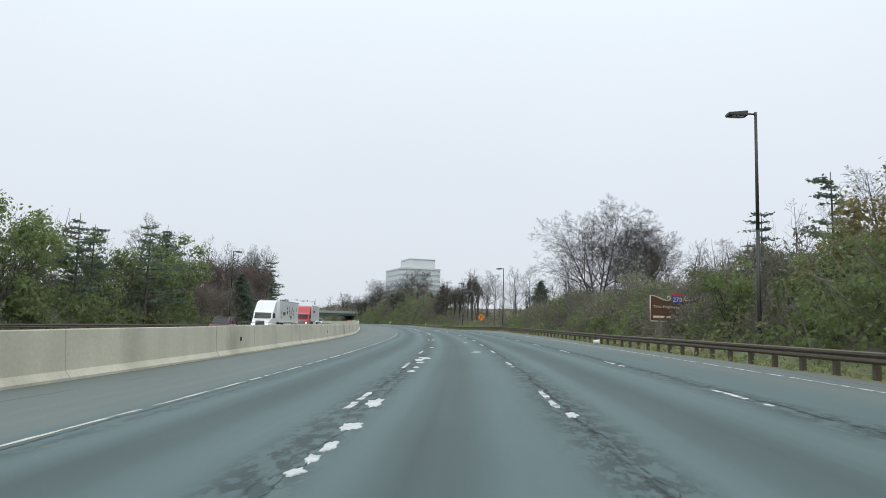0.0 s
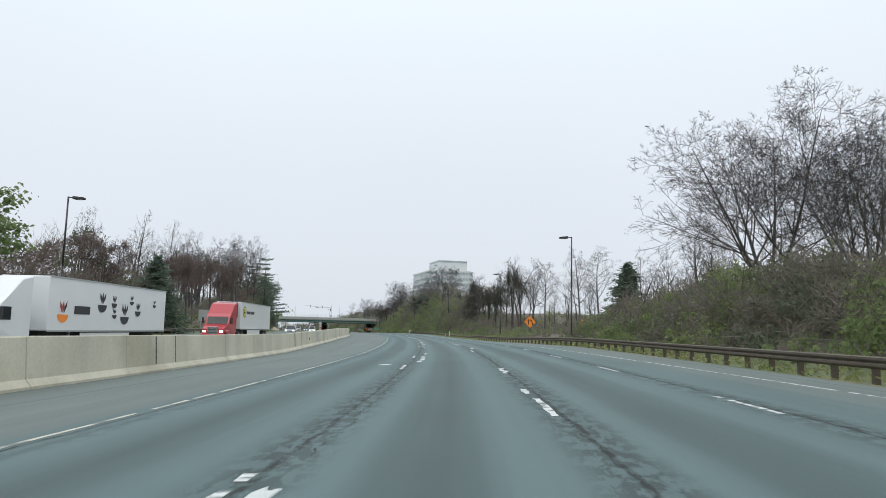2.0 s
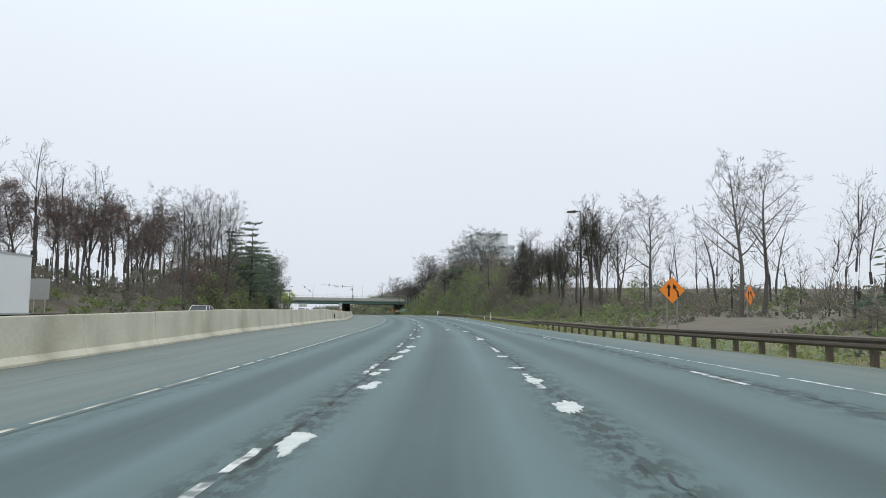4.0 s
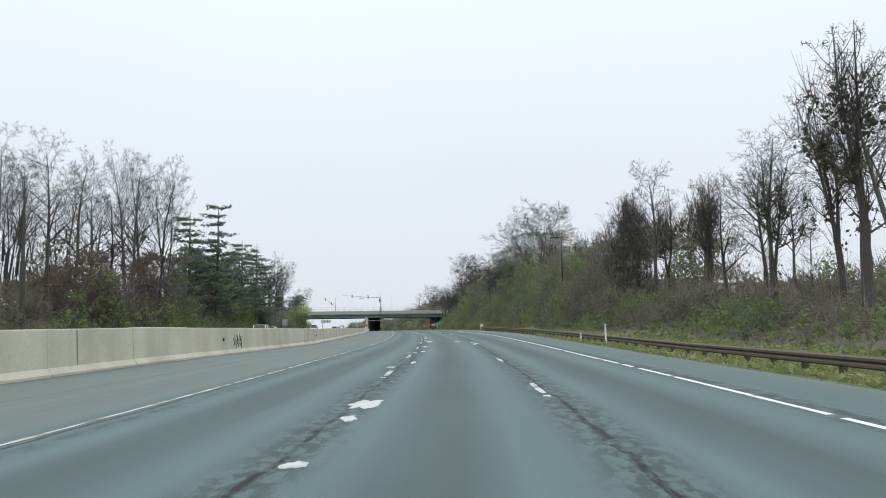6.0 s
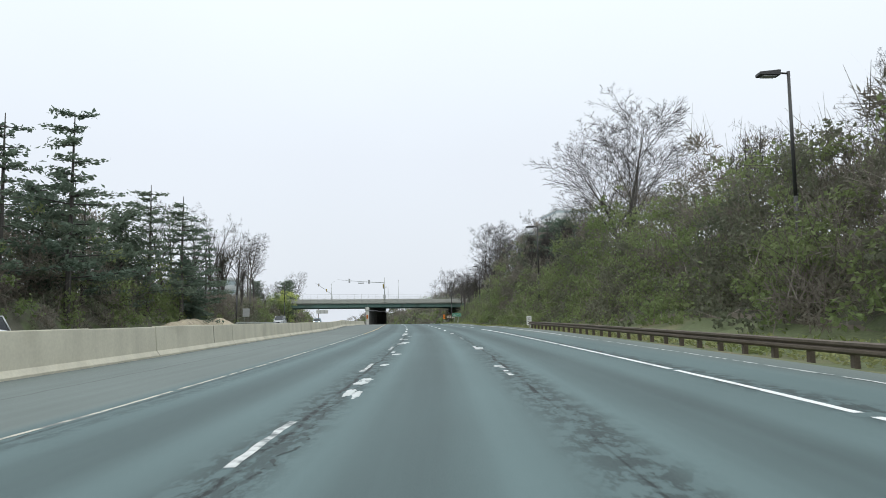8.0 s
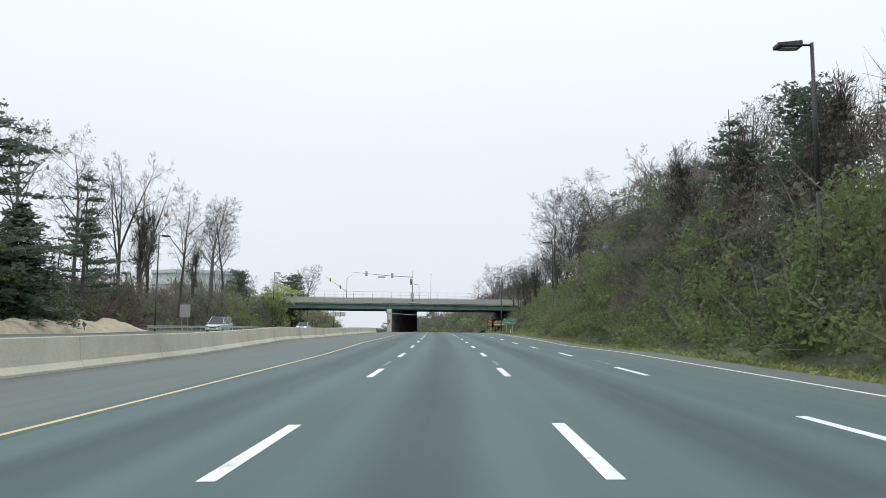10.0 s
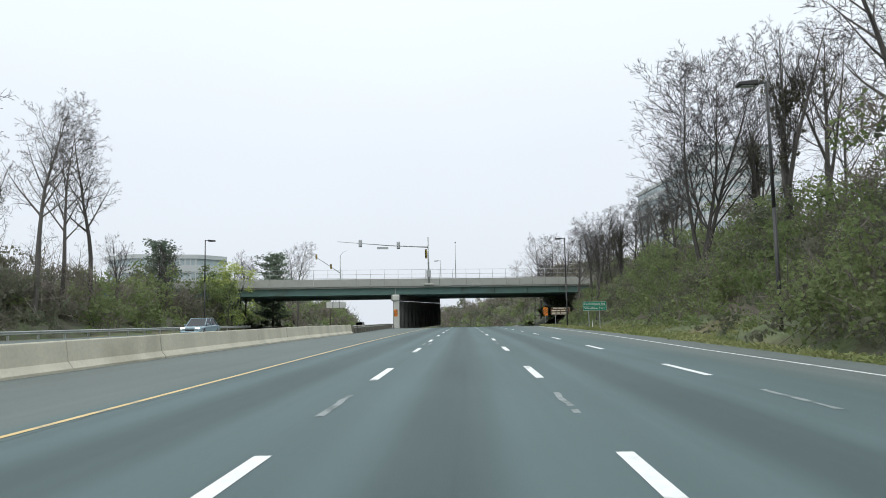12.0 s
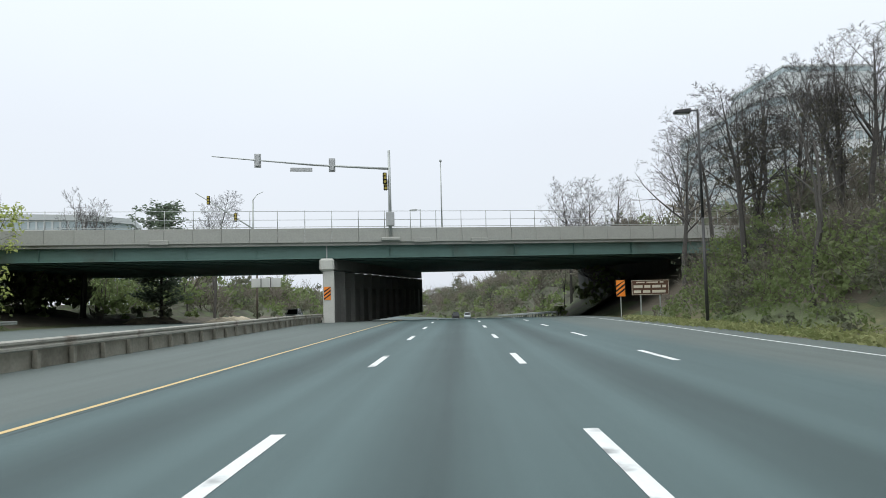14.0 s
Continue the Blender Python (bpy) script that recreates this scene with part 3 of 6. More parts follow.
for y0, y1, d, half, mat, rag in ((-236, 139, -5.8, 0.06, "worn_yellow", 0.5), (139, 556, -5.8, 0.06, "yellow", 0.0), (-236, 20, right_line, 0.06, "worn_paint", 0.4),
                                  (20, 128, right_line, 0.075, "paint", 0.2), (128, 146, right_line, 0.09, "paint", 0.0), (78, 120, ramp_line, 0.05, "worn_paint", 0.5),
                                  (120, 556, ramp_line, 0.06, "paint", 0.0)):
    if rag:
        y = y0
        while y < y1:
            strip("edge_line", MAT[mat], y, min(y + 20, y1), d, half, paint, rag, int(y), 0.005)
            y += 20
    else:
        strip("edge_line", MAT[mat], y0, y1, d, half, paint, 0.0, 0, 0.005)


def patch(y, d, ly, ld, seed, mat):
    """A ragged, slightly raised patch of filler on the asphalt."""
    rnd = random.Random(seed)
    k = 28
    verts, faces = [], []
    rough_ = [0.5 + 0.6 * rnd.random() for _ in range(k)]
    for ring, up in ((1.0, 0.002), (0.9, 0.014)):
        for i in range(k):
            a = 2 * math.pi * i / k
            r_ = 0.5 * (rough_[i] + rough_[i - 1]) * (0.85 + 0.3 * rnd.random())
            if ring == 1.0:
                verts.append((y + ly * r_ * math.sin(a), d + ld * r_ * math.cos(a), up))
            else:
                py, pd, _ = verts[i]
                verts.append((y + (py - y) * 0.9, d + (pd - d) * 0.9, up))
    for i in range(k):
        j = (i + 1) % k
        faces.append((i, j, k + j, k + i))
    faces.append(tuple(range(k, 2 * k)))
    pts = [tuple(float(q) for q in place(a, b, u, False)) for a, b, u in verts]
    return piece("filler_patch", mesh_from("filler_patch", pts, faces, mat), fillers)


fillers = thing("road_filler", "pale ragged filler patches along the old lane seams", "road repair", kind="structure")
# station, offset, half length, half width
PATCHES_A = ((-134.2, -1.75, 0.9, 0.22), (-137.2, -1.7, 0.55, 0.24), (-138.8, -1.65, 0.5, 0.13), (-139.6, -1.7, 0.35, 0.12), (-140.3, -1.7, 0.3, 0.13), (-136.1, 1.6, 0.4, 0.13),
             (-134.4, 1.5, 0.5, 0.08), (-111.6, 0.7, 0.22, 0.28), (-112.8, 0.62, 0.25, 0.3), (-111.7, 1.5, 0.4, 0.12), (-95.8, 0.6, 0.75, 0.2), (-86.5, -1.75, 1.5, 0.2),
             (-90.2, 1.6, 0.9, 0.14), (-68.1, 1.6, 0.5, 0.14), (-66.5, 1.6, 0.4, 0.1), (-61.9, -3.0, 0.35, 0.35), (-59.2, -1.65, 0.9, 0.2), (-53.7, -1.6, 0.75, 0.24),
             (-48.9, -1.55, 1.1, 0.14), (-55.3, -1.6, 0.4, 0.16), (-56.3, -1.55, 0.5, 0.16), (-57.5, -1.55, 0.7, 0.2), (-38.1, 1.9, 1.3, 0.2))
PATCHES_B = ((12.5, 1.35, 1.0, 0.14), (16.6, 0.3, 0.25, 0.25), (17.5, 0.35, 0.2, 0.2), (15.6, 0.3, 0.25, 0.28), (14.8, -1.8, 0.7, 0.14), (21.2, -1.5, 0.4, 0.28), (23.0, -1.6, 1.0, 0.2),
             (33.3, -1.8, 0.9, 0.42), (31.4, -1.8, 0.4, 0.2), (27.9, -1.8, 0.2, 0.2), (44.0, -2.3, 0.3, 0.25), (46.6, -1.7, 0.9, 0.13), (77.4, -1.5, 2.2, 0.35), (56.8, -1.65, 0.8, 0.14),
             (55.6, -2.3, 0.2, 0.12), (55.6, -2.0, 0.2, 0.12), (136.4, -2.1, 0.8, 0.3), (133.2, -2.1, 1.0, 0.28), (131.2, -2.1, 0.3, 0.25), (129.8, -2.2, 0.35, 0.15), (127.6, -1.7, 0.4, 0.2),
             (131.5, 1.4, 0.5, 0.13), (75.0, 0.6, 0.5, 0.3))
for i, p_ in enumerate(PATCHES_A + PATCHES_B):
    patch(p_[0], p_[1], p_[2] * 0.85, p_[3] * 0.8, 100 + i, MAT["filler"])
rnd = random.Random(5)
y = -225.0
while y < 139:
    known = min(abs(y - p_[0]) for p_ in PATCHES_A + PATCHES_B)
    if known > 5.5 and rnd.random() < 0.75:
        for _ in range(rnd.randint(1, 4)):
            side = -1.75 if rnd.random() < 0.72 else 1.55
            patch(y + rnd.uniform(-2, 2), side + rnd.uniform(-0.15, 0.15), rnd.uniform(0.2, 0.9), rnd.uniform(0.08, 0.22), rnd.randint(0, 9999), MAT["filler"])
    y += 4.6

# open cracks: a wandering ragged line from y0 to y1 at offset d
cracks = thing("road_crack", "dark open cracks along the worn lane seams", "road crack", kind="structure")


def crack(y0, y1, d, wander, width, seed):
    rnd = random.Random(seed)
    y, c = y0, d
    verts, faces = [], []
    while y < y1:
        c += rnd.gauss(0, wander * 0.35) - (c - d) * 0.25
        w = 0.55 * width * max(0.1, rnd.gauss(0.8, 0.6))
        verts += [tuple(float(q) for q in place(y, c - w / 2, 0.004, False)), tuple(float(q) for q in place(y, c + w / 2 * rnd.uniform(0.3, 1.2), 0.004, False))]
        y += rnd.uniform(0.06, 0.2)
    for i in range(len(verts) // 2 - 1):
        if rnd.random() > 0.28:
            faces.append((2 * i, 2 * i + 1, 2 * i + 3, 2 * i + 2))
    piece("crack_line", mesh_from("crack_line", verts, faces, MAT["tar"]), cracks)


for i, (y0, y1, d, wander, width) in enumerate(((-150, -128, -1.72, 0.08, 0.05), (-116, -100, -1.75, 0.1, 0.06), (-84, -66, -1.72, 0.07, 0.07), (-62, -46, -1.68, 0.08, 0.06), (-20, 8, -1.8, 0.08, 0.06), (8, 15, -1.95, 0.05, 0.04), (38, 60, -1.85, 0.1, 0.07),
        (70, 100, -1.75, 0.1, 0.06), (112, 139, -1.9, 0.12, 0.08), (-148, -122, 1.72, 0.08, 0.07), (-118, -92, 1.68, 0.08, 0.07), (-86, -60, 1.62, 0.06, 0.08), (-58, -30, 1.75, 0.06, 0.07), (-10, 30, 1.6, 0.1, 0.09), (36, 70, 1.6, 0.08, 0.06), (110, 140, 1.62, 0.08, 0.06),
        (126.5, 135, 0.54, 0.1, 0.05), (124, 131, 0.75, 0.12, 0.03), (-150, -96, -5.62, 0.05, 0.045), (-96, -40, -5.62, 0.05, 0.05), (-40, 20, -5.65, 0.05, 0.045), (20, 84, -5.62, 0.05, 0.05), (84, 141, -5.62, 0.05, 0.045), (-150, -60, 5.35, 0.04, 0.035), (-60, 20, 5.3, 0.04, 0.03))):
    crack(y0, y1, d, wander, width, 400 + i)

# ---------------------------------------------------------------- median barrier


def barrier_top(y):
    return float(np.interp(y, (-160, 20, 50, 85, 140, 175, 210), (1.40, 1.42, 1.50, 1.50, 1.15, 0.98, 0.88)))


barrier = thing("median_barrier", "tall weathered concrete median barrier with stained face and open joints", "barrier", kind="structure")
SEG = 6.1
k = int((263 + 232) / SEG)
for i in range(k):
    y0 = -232 + i * SEG
    rnd = random.Random(i)
    shift = rnd.uniform(-0.012, 0.012)

    def prof(y, shift=shift):
        b0, h = float(barrier_d(y)) + shift, barrier_top(y) + shift
        return [(b0, -0.1), (b0, 0.075), (b0 - 0.16, 0.27), (b0 - 0.235, h - 0.03), (b0 - 0.255, h), (b0 - 0.395, h), (b0 - 0.415, h - 0.03), (b0 - 0.49, 0.27), (b0 - 0.65, 0.075), (b0 - 0.65, -0.1)]
    piece("barrier_segment", sweep("barrier_segment", MAT["concrete"], np.linspace(y0 + 0.012, y0 + SEG - 0.012, 4), prof), barrier)
for y, half, mat in ((-64.6, 0.05, "black"), (-62.5, 0.035, "black"), (-34.2, 0.16, "dirt_wall"), (-20.3, 0.7, "sign_back"), (-96.4, 0.03, "dirt_wall"), (-141.0, 0.03, "dirt_wall"), (44.3, 0.03, "dirt_wall"), (87.1, 0.04, "dirt_wall"), (118.0, 0.03, "dirt_wall")):
    piece("joint_filler", sweep("joint_filler", MAT[mat], [y - half, y + half], lambda q: [(float(barrier_d(q)) - 0.155, 0.29), (float(barrier_d(q)) - 0.228, barrier_top(q) - 0.05), (float(barrier_d(q)) - 0.3, barrier_top(q) - 0.05), (float(barrier_d(q)) - 0.3, 0.29)]), barrier, "dark worn joint in the concrete")
for i, y in enumerate((-112.5, -83.2, -26.0, 60.4, 92.0, 201.0)):
    x_, y_, z_ = place(y, float(barrier_d(y)) - 0.2, barrier_top(y) - 0.75, False)
    piece("drain_hole", box("drain_hole", MAT["black"], 0.03, 0.17, 0.17, 0, 0, 0), barrier, "small dark square drain hole", pose(float(x_) + 0.035, float(y_), float(z_), 0, 0, heading(y)))


# ---------------------------------------------------------------- guard rails
def w_beam(off, up):
    """Section of a corrugated rail that faces left (towards the road)."""
    return [(off, up + 0.155), (off - 0.08, up + 0.11), (off - 0.08, up + 0.05), (off - 0.015, up), (off - 0.08, up - 0.05), (off - 0.08, up - 0.11), (off, up - 0.155),
            (off + 0.006, up - 0.155), (off - 0.072, up - 0.108), (off - 0.072, up - 0.052), (off - 0.007, up), (off - 0.072, up + 0.052), (off - 0.072, up + 0.108), (off + 0.006, up + 0.155)]


def guard_rail(name, label, y0, y1, d_of, mat, step=1.9, height=0.56, flip=1, post_mat=None, posts=True):
    g = thing(name, label, "guard rail", group="guard rails")
    ys = np.linspace(y0, y1, max(3, int((y1 - y0) / 3.8) + 1))
    for a, b in zip(ys, ys[1:]):
        def prof(y):
            c = float(d_of(y))
            return [(c + flip * (o - 0), u) for o, u in w_beam(0.0, height)]
        piece("rail_panel", sweep("rail_panel", mat, [float(a) - 0.12, float((a + b) / 2), float(b)], prof, onto=True), g)
    if posts:
        me = box(name + "_post", post_mat or mat, 0.15, 0.16, height + 0.55, 0.13 * flip, 0, -0.4, 0.008)
        y = y0 + 0.3
        while y < y1 - 0.2:
            p_ = [float(c) for c in place(y, float(d_of(y)), 0)]
            piece("post", me, g, m=pose(*p_, 0, 0, heading(y)))
            y += step
    return g


guard_rail("guard_rail", "brown weathered steel guard rail on dark posts along the verge", -236, 26, lambda y: np.interp(y, (-236, -130, -40, 0, 26), (10.1, 10.1, 10.3, 9.4, 8.2)), MAT["rust"], post_mat=MAT["rust"])
guard_rail("guard_rail", "low brown steel guard rail half sunk in grass by the bank", 33, 146, lambda y: np.interp(y, (33, 60, 100, 146), (9.6, 9.4, 9.3, 9.8)), MAT["rust"], height=0.5, post_mat=MAT["rust"])
guard_rail("guard_rail", "dull steel guard rail on the median before the bridge", 262.6, 318, lambda y: float(barrier_d(y)) - 0.1, MAT["old_steel"], step=1.9, height=0.66, flip=-1, post_mat=MAT["dirt_wall"])
wall = thing("median_curb_wall", "low stained concrete wall behind the median guard rail", "wall", kind="structure",
             me=sweep("median_curb_wall", MAT["dirt_wall"], np.linspace(262.3, 316, 16), lambda y: [(float(barrier_d(y)) - 0.32, -0.1), (float(barrier_d(y)) - 0.34, 0.6), (float(barrier_d(y)) - 0.52, 0.6), (float(barrier_d(y)) - 0.54, -0.1)], onto=True))
thing("barrier_end_block", "pale concrete block beside the bridge pier", "barrier", me=sweep("barrier_end_block", MAT["pier_concrete"], [317.0, 318.5, 320.0, 321.5],
                  lambda y: [(float(barrier_d(y)) + 0.35, -0.1), (float(barrier_d(y)) + 0.2, 0.85), (float(barrier_d(y)) - 0.1, 0.85), (float(barrier_d(y)) - 0.25, -0.1)]))
guard_rail("guard_rail", "dark steel guard rail behind the far carriageway", -236, 30, lambda y: -34.2, MAT["rust"], step=3.8, flip=-1)
guard_rail("guard_rail", "pale galvanised guard rail behind the far carriageway", 219, 306, lambda y: -34.9, MAT["steel"], step=3.8, flip=-1)
guard_rail("guard_rail", "bright galvanised guard rail on the verge past the bridge", 345, 440, lambda y: 12.8 - 0.02 * (y - 345), MAT["steel"], step=3.8)

# black scrawl on the barrier
rnd = random.Random(9)
for i in range(11):
    y = 62.4 + i * 0.17
    face = float(barrier_d(y)) - 0.205
    a_, b_ = rnd.uniform(0.25, 0.7), rnd.uniform(0.75, 1.2)
    pts = [tuple(float(c) for c in place(y + rnd.uniform(-0.14, 0.14), face - (u - 0.3) * 0.06 + 0.035, u, False)) for u in (a_, (a_ + b_) / 2, b_)]
    piece("scrawl_stroke", tube("scrawl_stroke", MAT["black"], pts, 0.028, 5), barrier, "black spray paint stroke")


# ---------------------------------------------------------------- bridge
BR = pose(-46.9, 313.6, -0.35, 0, 0, 21.0)
bridge = thing("overpass_bridge", "concrete road bridge on green steel girders over the highway", "bridge", m=BR)
PIER = 19.0
U0, U1, WID = -117.0, 50.0, 45.0
piece("deck", box("deck", MAT["bridge_concrete"], U1 - U0, WID, 0.28, (U0 + U1) / 2, WID / 2, 6.0), bridge)
u = U0
me = box("parapet_panel", MAT["bridge_concrete"], 2.43, 0.42, 1.32, 0, 0, 6.27, 0.02)
me_far = box("parapet_panel", MAT["bridge_concrete"], 2.43, 0.42, 1.32, 0, WID, 6.27, 0.02)
while u < U1:
    piece("parapet_panel", me, bridge, m=pose(u + 1.22, 0, 0))
    piece("parapet_panel", me_far, bridge, m=pose(u + 1.22, 0, 0))
    u += 2.45
bm = bmesh.new()                                        # girder: one I-shaped section
prof = ((-0.28, 4.82), (0.28, 4.82), (0.28, 4.88), (0.025, 4.9), (0.025, 6.17), (0.25, 6.2), (0.25, 6.25), (-0.25, 6.25), (-0.25, 6.2), (-0.025, 6.17), (-0.025, 4.9), (-0.28, 4.88))
lo, hi = [[bm.verts.new((uu, 0.65 + a, z)) for a, z in prof] for uu in (U0, U1)]
for i in range(12):
    bm.faces.new((lo[i], lo[(i + 1) % 12], hi[(i + 1) % 12], hi[i]))
bm.faces.new(lo[::-1]); bm.faces.new(hi)
gir = finish(bm, "girder", MAT["girder"])
for i in range(15):
    piece("girder", gir, bridge, m=pose(0, i * 3.1, 0))
st_me = box("stiffener", MAT["girder"], 0.03, 0.22, 1.33, 0, 0.52, 4.87)
u = U0 + 1
while u < U1:
    piece("stiffener", st_me, bridge, m=pose(u, 0, 0))
    u += 6.1
piece("joint_plate", box("joint_plate", MAT["steel"], 0.12, 0.05, 1.4, 0.1, 0.36, 4.84), bridge, "pale bearing joint plate")
# pier: a line of columns with a cap, turned along the highway; past the first, coloured dark for the deck's shade
for i in range(14):
    v = 0.7 + i * 3.3
    off = v * math.tan(radians(PIER))
    bm = bmesh.new()
    box_bm(bm, 1.05, 1.15, 5.2, off, v, -1.5)
    piece("pier_column", finish(bm, "pier_column", MAT["pier_concrete" if i == 0 else "shaded_concrete"], 0.08), bridge)
bm = bmesh.new()
box_bm(bm, 1.35, 1.5, 1.15, 0.1, 0.62, 3.66)
piece("pier_cap_end", finish(bm, "pier_cap_end", MAT["pier_concrete"], 0.18), bridge, "pale rounded end of the pier cap")
bm = bmesh.new()
vs = box_bm(bm, 1.1, 42, 1.0, 0, 22.5, 3.8)
for v_ in vs:
    v_.co.x += v_.co.y * math.tan(radians(PIER))
piece("pier_cap", finish(bm, "pier_cap", MAT["shaded_concrete"]), bridge)
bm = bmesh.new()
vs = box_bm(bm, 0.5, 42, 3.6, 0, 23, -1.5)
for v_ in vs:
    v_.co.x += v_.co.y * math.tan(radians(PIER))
piece("pier_wall", finish(bm, "pier_wall", MAT["shaded_concrete"]), bridge)
piece("abutment", box("abutment", MAT["shaded_concrete"], 8.0, WID, 6.6, U1 - 4, WID / 2, -0.6), bridge)
bm = bmesh.new()                                        # spill-through slope under the far end
lo, hi = [[bm.verts.new((uu, v, z)) for uu, z in ((U0 - 6, -2.5), (U0 - 6, 4.9), (-105.0, 4.9), (-104.0, 4.0), (-91.0, -1.5))] for v in (-1.5, WID + 1.5)]
for i in range(5):
    bm.faces.new((lo[i], lo[(i + 1) % 5], hi[(i + 1) % 5], hi[i]))
bm.faces.new(lo[::-1]); bm.faces.new(hi)
piece("abutment_slope", finish(bm, "abutment_slope", MAT["bridge_concrete"]), bridge, "paved slope under the bridge end")
# railing on the parapet
u = U0
pm = tube("railing_post", MAT["steel"], [(0, 0, 7.55), (0, 0, 9.25)], 0.035, 6)
while u < U1:
    for v in (0.1, WID - 0.1):
        piece("railing_post", pm, bridge, m=pose(u, v, 0))
    u += 2.45
for v in (0.1, WID - 0.1):
    for z in (7.75, 8.4, 9.2):
        piece("railing_bar", tube("railing_bar", MAT["steel"], [(U0, v, z), (U1, v, z)], 0.025, 6), bridge)
for uu in (-14.5, 9.0, 14.5):
    piece("drain_box", box("drain_box", MAT["bridge_concrete"], 1.6, 0.25, 0.4, uu, -0.22, 6.2, 0.03), bridge)


def stripes(name, w, h, m, parent=None):
    """A hazard board: orange sheet with black slanting bars."""
    board = piece(name, box(name, MAT["orange"], w, 0.02, h, 0, 0, 0, 0.004), parent, "orange board with black slanting stripes", m)
    for i in range(4):
        bm = bmesh.new()
        z0 = -0.10 + i * h * 0.28
        c = [(-w / 2, z0 + 0.08), (w / 2, z0 + 0.08 + w * 0.75), (w / 2, z0 + 0.08 + w * 0.75 + h * 0.13), (-w / 2, z0 + 0.08 + h * 0.13)]
        c = [(x, min(max(z, 0.0), h)) for x, z in c]
        f = [bm.verts.new((x, -0.014, z)) for x, z in c]
        if len({(round(v.co.x, 4), round(v.co.z, 4)) for v in f}) == 4:
            bm.faces.new(f)
            piece("stripe", finish(bm, "stripe", MAT["black"]), board)
        else:
            bm.free()
    return board


stripes("hazard_board", 0.62, 1.2, BR @ pose(0.1, -0.02 + 0.09, 1.0))

# signal mast on the bridge
mast = thing("traffic_signal_mast", "grey steel signal mast with a long arm on the bridge", "traffic signal", m=BR @ pose(6.0, -0.25, 0))
piece("pole", tube("pole", MAT["steel"], [(0, 0, 6.6), (0, 0, 14.9)], [0.17, 0.12], 10), mast)
piece("bracket", box("bracket", MAT["bridge_concrete"], 1.8, 0.7, 0.35, 0, -0.05, 6.35, 0.08, 1.0), mast)
piece("arm", tube("arm", MAT["steel"], [(0, 0, 13.15), (-7, 0.0, 13.45), (-16.0, 0.0, 14.15)], [0.12, 0.09, 0.045], 8), mast)
piece("control_box", box("control_box", MAT["sign_back"], 0.75, 0.5, 1.3, 0, -0.05, 7.75, 0.04), mast, "grey control cabinet on the pole")


def signal_head(parent, x, z, back=True, y=0.0):
    h = piece("signal_head", box("signal_head", MAT["sign_back"] if back else MAT["black"], 0.36, 0.3, 1.05, x, y, z, 0.03), parent)
    if back:
        piece("backplate", box("backplate", MAT["sign_back"], 0.6, 0.03, 1.3, x, y + 0.17, z - 0.12, 0.01), h)
    else:
        for i in range(3):
            bm = bmesh.new()
            tube_bm(bm, (x, y - 0.15, z + 0.18 + i * 0.34), (x, y - 0.33, z + 0.18 + i * 0.34), 0.13, 0.13, 10)
            piece("visor", finish(bm, "visor", MAT["signal_yellow"]), h)
    return h


signal_head(mast, -12.0, 13.3); signal_head(mast, -5.3, 12.95)
signal_head(mast, -0.45, 11.7, False, -0.15); signal_head(mast, -0.35, 11.15, False, 0.2)
piece("name_board", box("name_board", MAT["sign_back"], 2.0, 0.04, 0.38, -8.1, -0.06, 12.8, 0.01), mast, "pale blank back of a street name board")
mast2 = thing("traffic_signal_mast", "grey steel signal mast with two dark signal heads", "traffic signal", m=pose(-64.6, 335.6, -0.35, 0, 0, 21))
piece("pole", tube("pole", MAT["steel"], [(0, 0, 6.2), (0, 0, 13.9)], [0.15, 0.11], 10), mast2)
piece("arm", tube("arm", MAT["steel"], [(0, 0, 10.2), (-3.0, -2.0, 12.1), (-6.4, -4.2, 14.2)], [0.1, 0.08, 0.05], 8), mast2)
piece("lamp_arm", tube("lamp_arm", MAT["steel"], [(0, 0, 13.9), (0.5, 0, 14.6), (1.3, 0, 15.0)], [0.05, 0.045, 0.04], 6), mast2)
signal_head(mast2, -2.0, 11.0, False, -1.4); signal_head(mast2, -5.0, 12.9, False, -3.4)


# ---------------------------------------------------------------- lamps and poles
def street_lamp(label, x, y, z0, top, yaw, arm=1.0, pole_mat="pole"):
    """A tall square-headed road lamp; its head points along -x of its own frame."""
    t = thing("street_lamp", label, "street lamp", group="highway lamps", m=pose(x, y, z0, 0, 0, yaw))
    h = top - z0
    piece("pole", tube("pole", MAT[pole_mat], [(0, 0, -0.5), (0, 0, h * 0.5), (0, 0, h + 0.1)], [0.105, 0.088, 0.068], 10), t)
    piece("base_plate", box("base_plate", MAT["steel"], 0.42, 0.42, 0.12, 0, 0, 0, 0.01), t)
    piece("arm", tube("arm", MAT[pole_mat], [(0, 0, h), (-arm * 0.55, 0, h + 0.03)], 0.045, 8), t)
    bm = bmesh.new()
    vs = box_bm(bm, 0.95, 0.5, 0.26, -arm * 0.5 - 0.42, 0, h - 0.13)
    for v_ in vs:
        if v_.co.x < -arm * 0.5 - 0.5 and v_.co.z > h:
            v_.co.z -= 0.1
    hd = piece("lamp_head", finish(bm, "lamp_head", MAT[pole_mat], 0.03), t)
    piece("lens", box("lens", MAT["sign_back"], 0.6, 0.36, 0.03, -arm * 0.5 - 0.42, 0, h - 0.165), hd)
    return t


